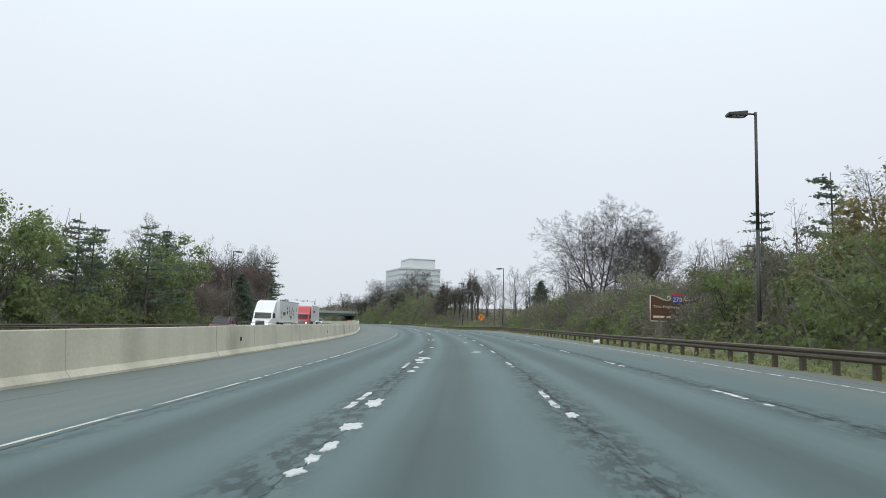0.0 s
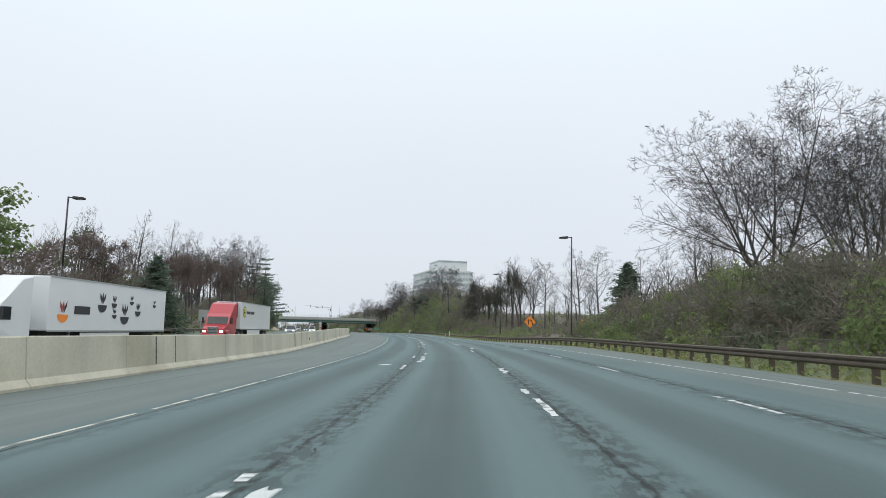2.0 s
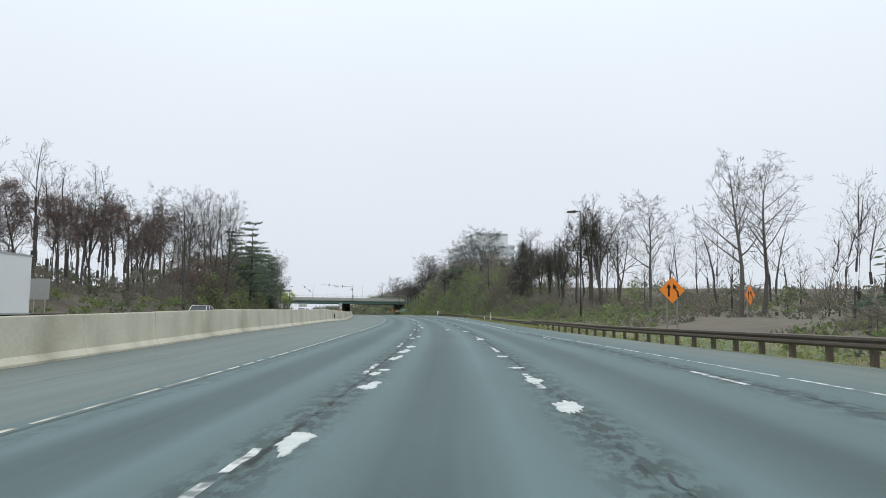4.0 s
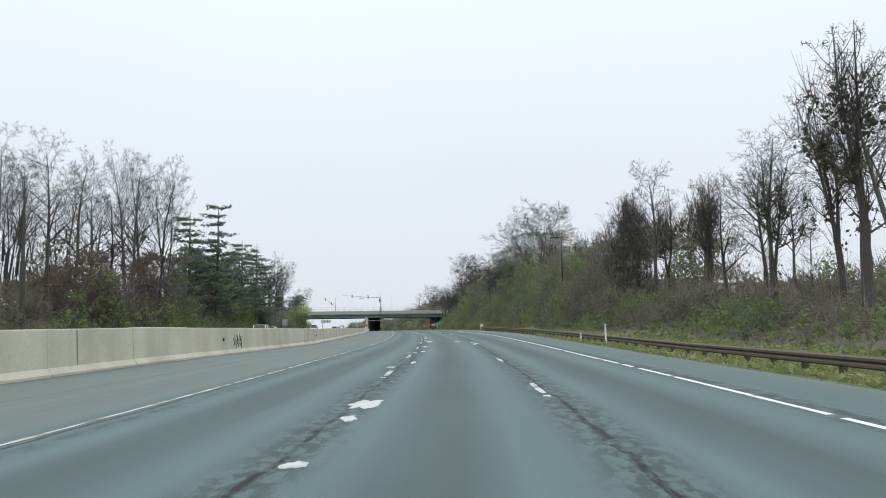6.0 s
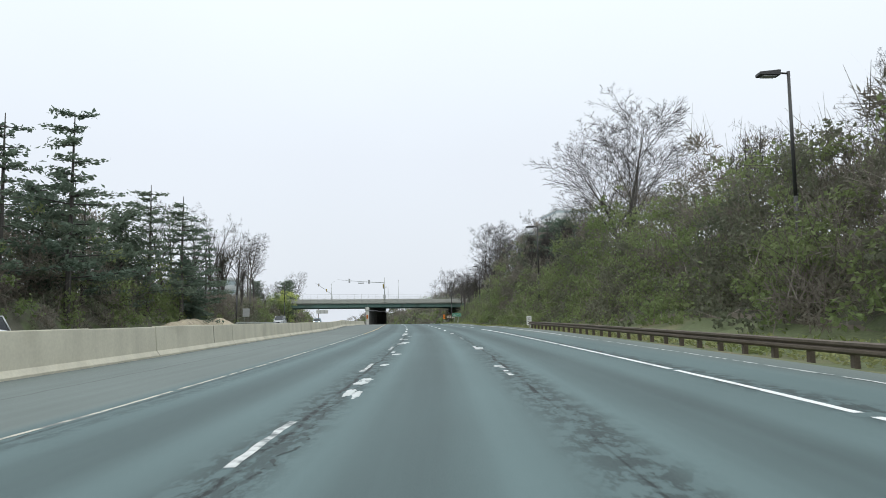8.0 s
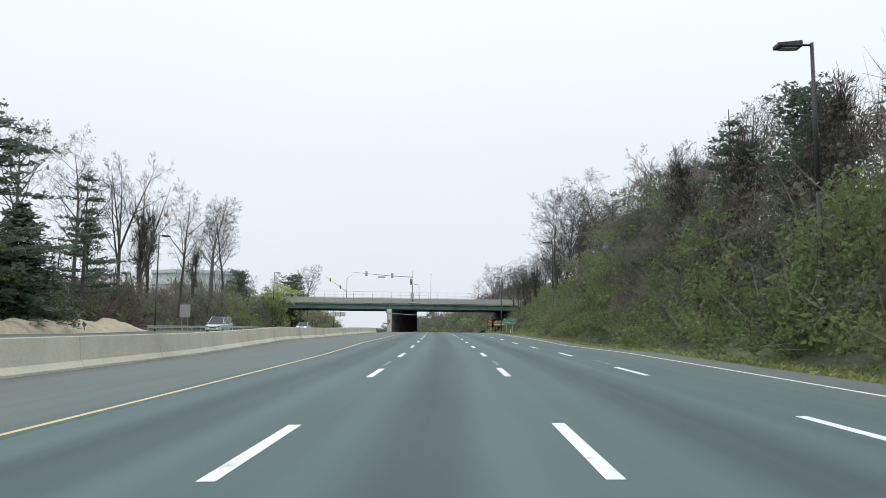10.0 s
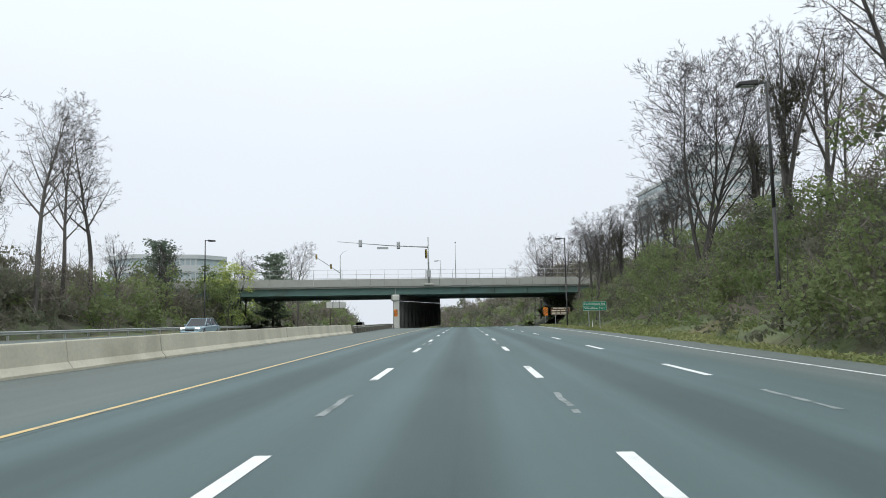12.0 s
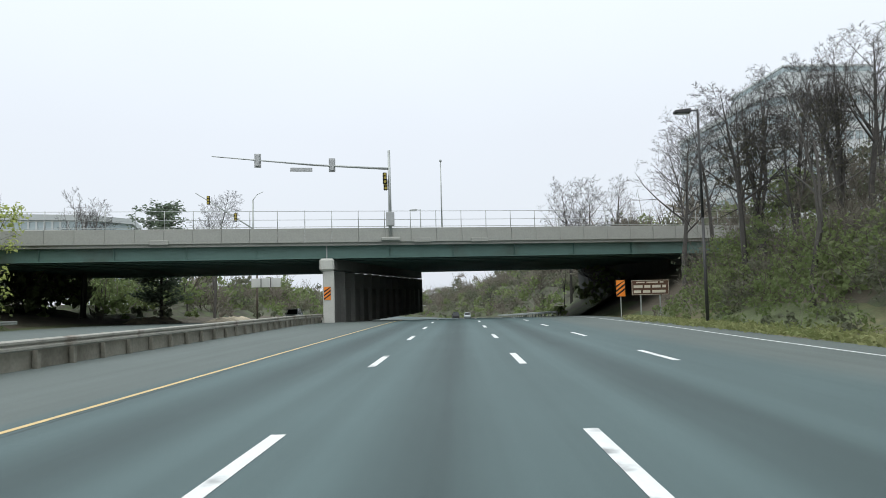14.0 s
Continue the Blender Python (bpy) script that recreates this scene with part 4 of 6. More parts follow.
for x_, y_, top in ((9.2, -115.6, 12.0), (16.7, -15.2, 12.0), (16.4, 37.6, 12.0), (11.8, 109.8, 12.0), (3.2, 163.4, 12.0), (-6.0, 228.6, 11.8), (-16.9, 295.3, 11.4)):
    street_lamp("tall dark highway lamp with a square head on the verge", x_, y_, float(ground_z(y_ * 1.0, 14.3)), top, heading(y_))
for x_, y_, top in ((-30.9, -30.7, 12.0), (-55.4, 218.1, 11.9), (-65.7, 282.5, 11.7)):
    street_lamp("tall dark highway lamp beyond the far carriageway", x_, y_, 0.2, top, heading(y_) + 180)
pole_t = thing("flag_pole", "thin pale pole rising behind the bridge railing", "pole", m=BR @ pose(11.0, 0.2, 0))
piece("shaft", tube("shaft", MAT["steel"], [(0, 0, 6.4), (0, 0, 14.0)], [0.08, 0.05], 8), pole_t)
piece("finial", tube("finial", MAT["steel"], [(0, 0, 13.95), (0, 0, 14.15)], 0.12, 8), pole_t)
street_lamp("short grey lamp on the far side of the bridge", *(BR @ Vector((13.5, 30.0, 6.2))), 12.6, 21, 1.2, "steel")


# ---------------------------------------------------------------- signs
def lettering(name, text, size, mat, parent, x, z, y=-0.03, width=None):
    cu = bpy.data.curves.new(name, "FONT")
    cu.body, cu.size, cu.align_x, cu.align_y, cu.extrude = text, size, "CENTER", "CENTER", 0.002
    tmp = new("tmp_text", cu)
    bpy.context.view_layer.update()
    me = bpy.data.meshes.new_from_object(tmp.evaluated_get(bpy.context.evaluated_depsgraph_get()))
    bpy.data.objects.remove(tmp)
    me.materials.clear(); me.materials.append(mat)
    xs = [v.co.x for v in me.vertices]
    k = width / (max(xs) - min(xs)) if width else 1.0
    return piece(name, me, parent, "", pose(x, y, z, 90, 0, 0) @ Matrix.Diagonal((k, 1, 1, 1)))


def bars(parent, mat, z, h, widths, x0, gap=0.09):
    """A line of writing that cannot be given: plain bars, a word each."""
    x = x0
    for w in widths:
        piece("text_bar", box("text_bar", mat, w, 0.006, h, x + w / 2, -0.03, z), parent)
        x += w + gap


def posts(t, xs, h, mat="post_wood", w=0.1):
    for x in xs:
        piece("post", box("post", MAT[mat], w, 0.09, h + 0.5, x, 0.07, -0.5, 0.008), t)


# dedication board with a scrolled top
yd, dd_ = -99.5, 14.9
px, py, pz = [float(c) for c in place(yd, dd_)]
sgn = thing("dedication_sign", "brown highway dedication board with cream scrolls and lettering on posts", "sign", m=pose(px, py, pz, 0, 0, heading(yd) + 2))
Z0 = 1.95 - pz
Wd, Hd = 3.75, 1.75
posts(sgn, (-1.1, 1.15), Z0 + 1.4, w=0.16)
bm = bmesh.new()
outline = []
for i in range(25):
    f = i / 24 * 2 - 1
    drop = 0.34 * (0.5 - 0.5 * math.cos(math.pi * min(1, (1 - abs(f)) / 0.55))) if abs(f) < 1 else 0
    outline.append((f * Wd / 2, Z0 + Hd - 0.02 - drop * (1 if abs(f) > 0.3 else 1)))
pts_ = [(-Wd / 2, Z0), (Wd / 2, Z0)] + outline[::-1]
for yy in (-0.012, 0.012):
    vs = [bm.verts.new((x, yy, z)) for x, z in pts_]
    bm.faces.new(vs if yy < 0 else vs[::-1])
piece("board", finish(bm, "board", MAT["brown"]), sgn)
piece("frame", tube("frame", MAT["cream"], [(x, -0.02, z) for x, z in ([(-Wd / 2, Z0 + Hd)] + [(-Wd / 2, Z0), (Wd / 2, Z0), (Wd / 2, Z0 + Hd)])], 0.035, 6), sgn)
for sg in (-1, 1):
    sp = []
    for i in range(22):
        f = i / 21
        sp.append((sg * (Wd / 2 - 1.25 * f), -0.03, Z0 + Hd - 0.32 * (0.5 - 0.5 * math.cos(math.pi * f))))
    for i in range(14):
        a = -math.pi / 2 + i / 13 * 5.2
        r_ = 0.17 - 0.009 * i
        sp.append((sg * (Wd / 2 - 1.25 - r_ * math.cos(a) * 1.0), -0.03, Z0 + Hd - 0.14 + r_ * math.sin(a)))
    piece("scroll", tube("scroll", MAT["cream"], sp, 0.03, 6), sgn)
bm = bmesh.new()
sh = [(-0.36, 0.42), (0.0, 0.46), (0.36, 0.42), (0.40, 0.15), (0.28, -0.16), (0.0, -0.34), (-0.28, -0.16), (-0.40, 0.15)]
vs = [bm.verts.new((x, -0.035, Z0 + Hd - 0.27 + z)) for x, z in sh]
bm.faces.new(vs)
shield = piece("route_shield", finish(bm, "route_shield", MAT["blue"]), sgn, "blue and red route shield")
bm = bmesh.new()
vs = [bm.verts.new((x, -0.04, Z0 + Hd - 0.27 + z)) for x, z in ((-0.36, 0.42), (0.0, 0.46), (0.36, 0.42), (0.385, 0.24), (-0.385, 0.24))]
bm.faces.new(vs)
piece("shield_band", finish(bm, "shield_band", MAT["red_sheet"]), shield)
lettering("route_number", "270", 0.42, MAT["white"], shield, 0, Z0 + Hd - 0.27, -0.045)
lettering("line_one", "This Highway Dedicated", 0.27, MAT["cream"], sgn, 0, Z0 + 0.98, -0.03, 3.3)
lettering("line_two", "to", 0.24, MAT["cream"], sgn, 0, Z0 + 0.64)
bars(sgn, MAT["cream"], Z0 + 0.22, 0.15, (0.78, 0.74, 0.5, 0.85), -1.68, 0.14)

# merge warnings
for x_, y_, zc, face in ((16.7, 9.6, 2.9, 5), (28.1, 23.9, 3.0, 38)):
    z_ = float(ground_z(y_, x_ - axis_x(y_)))
    t = thing("merge_sign", "orange diamond merge warning sign on two posts", "sign", group="merge signs", m=pose(x_, y_, z_, 0, 0, face))
    zc -= z_
    posts(t, (-0.35, 0.35), zc, "post_wood", 0.08)
    bm = bmesh.new()
    for yy in (-0.01, 0.01):
        vs = [bm.verts.new((x, yy, zc + z)) for x, z in ((0, -0.86), (0.86, 0), (0, 0.86), (-0.86, 0))]
        bm.faces.new(vs if yy < 0 else vs[::-1])
    diamond = piece("diamond", finish(bm, "diamond", MAT["orange"]), t)
    for nm, pts_ in (("arrow_straight", ((-0.29, -0.42), (-0.17, -0.42), (-0.17, 0.12), (-0.06, 0.12), (-0.23, 0.42), (-0.4, 0.12), (-0.29, 0.12))),
                     ("arrow_bent", ((0.34, -0.42), (0.46, -0.42), (0.42, -0.1), (0.22, 0.14), (0.33, 0.2), (0.06, 0.42), (0.05, 0.06), (0.13, 0.1), (0.32, -0.14)))):
        bm = bmesh.new()
        bm.faces.new([bm.verts.new((x, -0.016, zc + z)) for x, z in pts_])
        piece(nm, finish(bm, nm, MAT["black"]), diamond)

# green guide sign
px, py, pz = [float(c) for c in place(266.0, 13.3)]
gs = thing("guide_sign", "green road name sign with white lettering on two posts", "sign", m=pose(px, py, pz, 0, 0, heading(268) + 2))
z_b = 1.08 - pz
posts(gs, (-0.62, 0.5), z_b + 0.8, "steel", 0.08)
pb = piece("panel", box("panel", MAT["green"], 2.46, 0.03, 0.92, 0, 0, z_b, 0.008), gs)
for z in (0.015, 0.45, 0.88):
    piece("border", box("border", MAT["white"], 2.4, 0.006, 0.025, 0, -0.02, z_b + z), pb)
for x in (-1.19, 1.19):
    piece("border", box("border", MAT["white"], 0.025, 0.006, 0.88, x, -0.02, z_b + 0.02), pb)
lettering("upper_name", "Fernwood Rd", 0.33, MAT["white"], pb, 0, z_b + 0.68, -0.025, 2.1)
lettering("lower_name", "Westlake Terr", 0.31, MAT["white"], pb, 0, z_b + 0.24, -0.025, 2.15)

# hazard board and bridge dedication at the right of the bridge
px, py, pz = [float(c) for c in place(310.2, 13.4)]
t = thing("hazard_marker", "orange and black striped hazard board on a post", "sign", m=pose(px, py, pz, 0, 0, heading(312)))
posts(t, (0,), 2.5, "steel", 0.08)
stripes("hazard_board", 0.75, 1.35, pose(0, 0, 1.75), t)
px, py, pz = [float(c) for c in place(310.0, 15.8)]
t = thing("bridge_sign", "brown bridge dedication board with pale lettering on posts", "sign", m=pose(px, py, pz, 0, 0, heading(312)))
posts(t, (-0.8, 0.8), 2.6, "steel", 0.1)
pb = piece("panel", box("panel", MAT["brown"], 3.1, 0.03, 1.25, 0, 0, 1.9, 0.008), t)
for z in (0.03, 1.19):
    piece("border", box("border", MAT["cream"], 3.04, 0.006, 0.03, 0, -0.02, 1.9 + z), pb)
for x in (-1.5, 1.5):
    piece("border", box("border", MAT["cream"], 0.03, 0.006, 1.18, x, -0.02, 1.93), pb)
bars(pb, MAT["cream"], 2.9, 0.1, (0.7, 0.95, 0.3), -1.15, 0.15)
bars(pb, MAT["cream"], 2.5, 0.22, (0.75, 0.5, 0.7, 0.3), -1.38, 0.14)
bars(pb, MAT["cream"], 2.08, 0.22, (0.6, 0.6, 1.1), -1.38, 0.16)


def plain_sign(label, x, y, z, w, h, lift, yaw, mat, marks=0):
    t = thing("road_sign", label, "sign", m=pose(x, y, z, 0, 0, yaw))
    posts(t, (-w * 0.28, w * 0.28) if w > 0.8 else (0,), lift + h * 0.9, "steel", 0.07)
    p = piece("panel", box("panel", MAT[mat], w, 0.02, h, 0, 0, lift, 0.006), t)
    for i in range(marks):
        piece("text_bar", box("text_bar", MAT["black"], w * 0.6, 0.006, h * 0.07, 0, -0.014, lift + h * (0.14 + 0.2 * i)), p)
    return t


x_, y_, z_ = [float(c) for c in place(148.6, 10.2)]
plain_sign("small white notice with black lines by the rail end", x_, y_, z_, 0.5, 0.95, 0.35, heading(148), "white", 4)
x_, y_, z_ = [float(c) for c in place(29.5, -36.4)]
plain_sign("bare grey back of a sign for the far carriageway", x_, y_, z_, 1.8, 1.9, 1.9, 0, "sign_back")
plain_sign("bare grey back of a small sign beyond the far carriageway", -57.6, 229.5, float(ground_z(235.0, -36.4)), 1.5, 1.8, 1.9, 8, "sign_back")
# delineator posts
for y, d, h in ((62.0, 8.9, 1.35), (69.5, 9.0, 0.7), (151, 10.8, 0.6), (272.5, 14.2, 1.0)):
    x_, y_, z_ = [float(c) for c in place(y, d)]
    t = thing("delineator_post", "thin pale reflector post standing in the verge", "post", group="delineator posts", m=pose(x_, y_, z_))
    piece("stake", box("stake", MAT["white"], 0.1, 0.03, h + 0.3, 0, 0, -0.3, 0.006), t)
    piece("reflector", box("reflector", MAT["sign_back"], 0.08, 0.01, 0.12, 0, -0.024, h - 0.18), t)

# a discarded bucket on the shoulder
x_, y_, z_ = [float(c) for c in place(-99.9, 9.3, 0, False)]
t = thing("bucket", "crumpled white plastic bucket lying on the shoulder", "bucket", m=pose(x_, y_, z_ + 0.16, 90, 0, 60))
bm = bmesh.new()
tube_bm(bm, (0, 0, -0.2), (0, 0, 0.2), 0.13, 0.16, 14, False)
bm.faces.new([v_ for v_ in bm.verts][:14])
piece("pail", finish(bm, "pail", MAT["white"], smooth=True), t)
piece("rim", tube("rim", MAT["white"], [(0.165 * math.cos(a * 0.4488), 0.165 * math.sin(a * 0.4488), 0.2) for a in range(15)], 0.012, 6), t)

# rubble heap and loose barriers on the median
def rubble_heap(label, y, d, half, broad, high, peak):
    bm = bmesh.new()
    bmesh.ops.create_grid(bm, x_segments=40, y_segments=14, size=1)
    for v_ in bm.verts:
        X, Y_ = v_.co.x * half, v_.co.y * broad
        f = max(0, 1 - abs(v_.co.x) ** 3) * max(0, 1 - v_.co.y ** 2)
        v_.co = Vector((Y_, X, f * (high + (peak if X > half * 0.62 else 0) + 0.35 * noise.noise(Vector((X * 0.35, Y_ * 0.5, y))) + 0.3 * noise.noise(Vector((X * 1.7, Y_ * 1.7, 4))))))
    x_, y_, z_ = [float(c) for c in place(y, d)]
    thing("rubble_heap", label, "rubble", kind="stuff", me=finish(bm, "rubble_heap", MAT["sand"]), m=pose(x_, y_, z_ - 0.05, 0, 0, heading(y)))


rubble_heap("long heap of pale sandy rubble beyond the far carriageway", 198, -36.3, 21, 1.9, 1.25, 0.8)
rubble_heap("low bank of pale sand beside the far carriageway", 362, -37.0, 9, 2.6, 0.9, 0.2)
rubble_heap("low pale heap of sand under the bridge end", 338, -38.5, 6, 2.2, 0.8, 0.0)


# ---------------------------------------------------------------- vehicles
def wheel(parent, x, y, r, w, hub="chrome"):
    bm = bmesh.new()
    tube_bm(bm, (x - w / 2, y, r), (x + w / 2, y, r), r, r, 20)
    wh = piece("wheel", finish(bm, "tyre", MAT["rubber"], 0.02), parent)
    bm = bmesh.new()
    tube_bm(bm, (x - w / 2 - 0.015, y, r), (x + w / 2 + 0.015, y, r), r * 0.62, r * 0.62, 14)
    piece("rim", finish(bm, "rim", MAT[hub]), wh)


def loft(name, mat, rows, smooth=False):
    """A body from cross-sections (y, half width low, half width high, low z, mid z, high z)."""
    bm = bmesh.new()
    rings = []
    for y, a, b, z0, z1, z2 in rows:
        rings.append([bm.verts.new(c) for c in ((-a * 0.94, y, z0), (-a, y, (z0 + z1) / 2), (-a * 0.97, y, z1), (-b, y, z2), (b, y, z2), (a * 0.97, y, z1), (a, y, (z0 + z1) / 2), (a * 0.94, y, z0))])
    for r0, r1 in zip(rings, rings[1:]):
        for i in range(8):
            bm.faces.new((r0[i], r0[(i + 1) % 8], r1[(i + 1) % 8], r1[i]))
    bm.faces.new(rings[0][::-1]); bm.faces.new(rings[-1])
    return finish(bm, name, mat, smooth=smooth)


def car(label, m, paint_, style="sedan", lit=True):
    """A car that faces -y of its own frame."""
    t = thing("car", label, "car", group="oncoming cars", m=m)
    van = style == "van"
    L, W, H = (5.1, 1.95, 1.75) if van else (4.75, 1.8, 1.45) if style == "sedan" else (4.6, 1.85, 1.7)
    w = W / 2
    hood = 0.95 if van else 0.82 if style == "sedan" else 0.98
    f, b = -L / 2, L / 2
    rows = [(f, w * 0.8, w * 0.7, 0.32, 0.55, 0.68), (f + 0.15, w * 0.95, w * 0.82, 0.22, 0.62, hood - 0.1), (f + 1.0, w, w * 0.88, 0.2, hood - 0.08, hood),
            (b - (0.2 if van else 0.9), w, w * 0.88, 0.2, hood - 0.02, hood + 0.06), (b - 0.12, w * 0.95, w * 0.82, 0.25, hood - 0.05, hood), (b, w * 0.82, w * 0.75, 0.35, 0.6, 0.75)]
    piece("body", loft("body", MAT[paint_], rows), t)
    c0, c1, c2, c3 = (f + 0.95, f + 1.85, b - 0.55, b - 0.1) if van else (f + 1.15, f + 1.95, b - 1.35, b - 0.5) if style == "sedan" else (f + 1.1, f + 1.8, b - 0.6, b - 0.15)
    bm = bmesh.new()
    ring = []
    for y, ww, z in ((c0, w * 0.9, hood - 0.05), (c1, w * 0.74, H), (c2, w * 0.74, H - 0.02), (c3, w * 0.88, hood)):
        ring.append((bm.verts.new((-ww, y, z)), bm.verts.new((ww, y, z))))
    for a_, b_ in zip(ring, ring[1:]):
        bm.faces.new((a_[0], a_[1], b_[1], b_[0]))
    bm.faces.new([r[0] for r in ring]); bm.faces.new([r[1] for r in ring][::-1])
    cab = piece("cabin", finish(bm, "cabin", MAT["glass_dark"]), t, "dark tinted windows")
    bm = bmesh.new()
    box_bm(bm, w * 1.5, c2 - c1 + 0.1, 0.06, 0, (c1 + c2) / 2, H - 0.03)
    piece("roof", finish(bm, "roof", MAT[paint_], 0.025), t)
    for sx in (-1, 1):
        for ya, za, yb, zb in ((c0, hood - 0.05, c1, H - 0.01), (c2, H - 0.02, c3, hood), ((c1 + c2) / 2, H - 0.02, (c1 + c2) / 2 + 0.05, hood)):
            xa = w * (0.9 if za < H - 0.2 else 0.745)
            xb = w * (0.9 if zb < H - 0.2 else 0.745)
            piece("pillar", tube("pillar", MAT[paint_], [(sx * xa, ya, za), (sx * xb, yb, zb)], 0.04, 6), t)
        for y in (f + 0.95, b - 0.95):
            wheel(t, sx * (w - 0.12), y, 0.33, 0.22)
        piece("headlight", box("headlight", MAT["lens"] if lit else MAT["chrome"], 0.36, 0.12, 0.15, sx * w * 0.66, f + 0.06, 0.6, 0.02), t)
        piece("mirror", box("mirror", MAT[paint_], 0.2, 0.12, 0.14, sx * (w + 0.06), c0 + 0.35, hood + 0.05, 0.03), t)
    piece("grille", box("grille", MAT["plastic"], w * 0.8, 0.06, 0.16, 0, f - 0.01, 0.42, 0.01), t)
    piece("bumper", box("bumper", MAT[paint_], w * 1.7, 0.16, 0.2, 0, f + 0.0, 0.24, 0.05), t)
    return t


def truck(label, m, paint_, emblem):
    """An articulated lorry that faces -y of its own frame, its front at y = 0."""
    t = thing("semi_truck", label, "truck", group="oncoming trucks", m=m)
    bm = bmesh.new()
    prof = [(0.0, 0.55), (0.05, 1.25), (1.35, 1.65), (1.75, 2.45), (2.3, 2.75), (3.4, 3.75), (4.3, 3.95), (4.3, 0.9), (3.6, 0.55)]
    for sx in (-1, 1):
        vs = [bm.verts.new((sx * (1.0 if y < 1.3 else 1.18), y, z)) for y, z in prof]
        bm.faces.new(vs if sx > 0 else vs[::-1])
    vs = list(bm.verts)
    k = len(prof)
    for i in range(k):
        j = (i + 1) % k
        bm.faces.new((vs[i], vs[j], vs[k + j], vs[k + i]))
    cab = piece("cab", finish(bm, "cab", MAT[paint_], 0.05), t)
    bm = bmesh.new()
    vs = [bm.verts.new(c) for c in ((-1.0, 1.33, 1.72), (1.0, 1.33, 1.72), (1.0, 1.70, 2.42), (-1.0, 1.70, 2.42))]
    bm.faces.new(vs)
    bmesh.ops.solidify(bm, geom=bm.faces[:], thickness=0.03)
    piece("windscreen", finish(bm, "windscreen", MAT["glass_dark"]), cab)
    piece("grille", box("grille", MAT["chrome"] if paint_ == "truck_red" else MAT["plastic"], 1.05, 0.05, 0.8, 0, 0.0, 0.62, 0.02), cab)
    for i in range(5):
        piece("grille_bar", box("grille_bar", MAT["plastic"] if paint_ == "truck_red" else MAT["chrome"], 0.95, 0.03, 0.05, 0, -0.035, 0.7 + i * 0.14), cab)
    piece("bumper", box("bumper", MAT[paint_], 2.3, 0.35, 0.4, 0, 0.05, 0.32, 0.08), cab)
    for sx in (-1, 1):
        piece("side_window", box("side_window", MAT["glass_dark"], 0.03, 0.8, 0.62, sx * 1.185, 2.25, 1.75, 0.01), cab)
        piece("headlight", box("headlight", MAT["lens"], 0.34, 0.1, 0.22, sx * 0.82, 0.06, 0.86, 0.02), cab)
        piece("mirror", box("mirror", MAT["plastic"], 0.16, 0.14, 0.6, sx * 1.42, 1.5, 1.75, 0.03), cab)
        piece("mirror_arm", tube("mirror_arm", MAT["plastic"], [(sx * 1.1, 1.7, 2.0), (sx * 1.42, 1.5, 2.05)], 0.02, 6), cab)
        piece("fender", box("fender", MAT[paint_], 0.34, 1.3, 0.35, sx * 1.02, 0.95, 0.78, 0.1), cab)
        wheel(t, sx * 1.0, 1.0, 0.5, 0.3)
        for y in (5.4, 6.7, 17.6, 18.9):
            wheel(t, sx * 0.95, y, 0.5, 0.55)
    piece("chassis", box("chassis", MAT["plastic"], 0.9, 6.6, 0.3, 0, 4.0, 0.65, 0.02), t)
    tr = piece("trailer", box("trailer", MAT["truck_white"], 2.55, 15.2, 2.85, 0, 13.2, 1.22, 0.04), t, "plain white box trailer")
    for z in (1.2, 4.03):
        for sx in (-1, 1):
            piece("rail", box("rail", MAT["steel"], 0.04, 15.2, 0.09, sx * 1.285, 13.2, z - 0.02), tr)
    piece("underframe", box("underframe", MAT["plastic"], 1.1, 14.4, 0.28, 0, 13.3, 0.92), tr)
    for sx in (-1, 1):
        piece("skirt", box("skirt", MAT["truck_white"], 0.04, 6.2, 0.62, sx * 1.2, 12.2, 0.5, 0.01), tr)
        piece("landing_leg", box("landing_leg", MAT["steel"], 0.12, 0.12, 0.9, sx * 0.8, 8.6, 0.25), tr)
    piece("mudflap", box("mudflap", MAT["plastic"], 2.3, 0.03, 0.6, 0, 19.6, 0.3), tr)
    emblem(tr)
    return t


def disc(parent, name, mat, y, z, ry, rz, x=-1.29, half=False):
    bm = bmesh.new()
    a0 = math.pi if half else 0
    n = 16
    vs = [bm.verts.new((x, y + ry * math.cos(a0 + (math.pi if half else 2 * math.pi) * i / n), z + rz * math.sin(a0 + (math.pi if half else 2 * math.pi) * i / n))) for i in range(n + (1 if half else 0))]
    bm.faces.new(vs)
    return piece(name, finish(bm, name, mat), parent)


def bowls(tr):
    """Plant bowls as plain shapes along both sides, and a block for the name."""
    for x in (-1.292, 1.292):
        piece("name_bar", box("name_bar", MAT["plastic"], 0.006, 1.7, 0.45, x, 9.0, 2.15), tr)
        for i, (y, z, s, mt) in enumerate(((7.0, 2.1, 0.55, "orange"), (11.3, 2.75, 0.55, "plastic"), (12.8, 2.9, 0.36, "plastic"), (12.9, 2.2, 0.3, "plastic"), (14.3, 2.1, 0.6, "plastic"), (15.2, 3.1, 0.3, "plastic"), (16.2, 2.5, 0.42, "plastic"), (18.8, 3.0, 0.26, "plastic"))):
            bowl = disc(tr, "bowl", MAT[mt], y, z, s, s * 0.8, x, True)
            for a in (-0.5, 0.0, 0.5):
                bm = bmesh.new()
                c = (y + a * s * 0.8, z + s * 0.75)
                vs = [bm.verts.new((x, c[0] + p * s * 0.2 + q * a * s * 0.5, c[1] + q * s * 0.62)) for p, q in ((0, -1), (1, 0), (0, 1), (-1, 0))]
                bm.faces.new(vs)
                piece("leaf_shape", finish(bm, "leaf_shape", MAT["truck_red"] if (i == 0 and a < 0.3) else MAT["plastic"]), bowl)


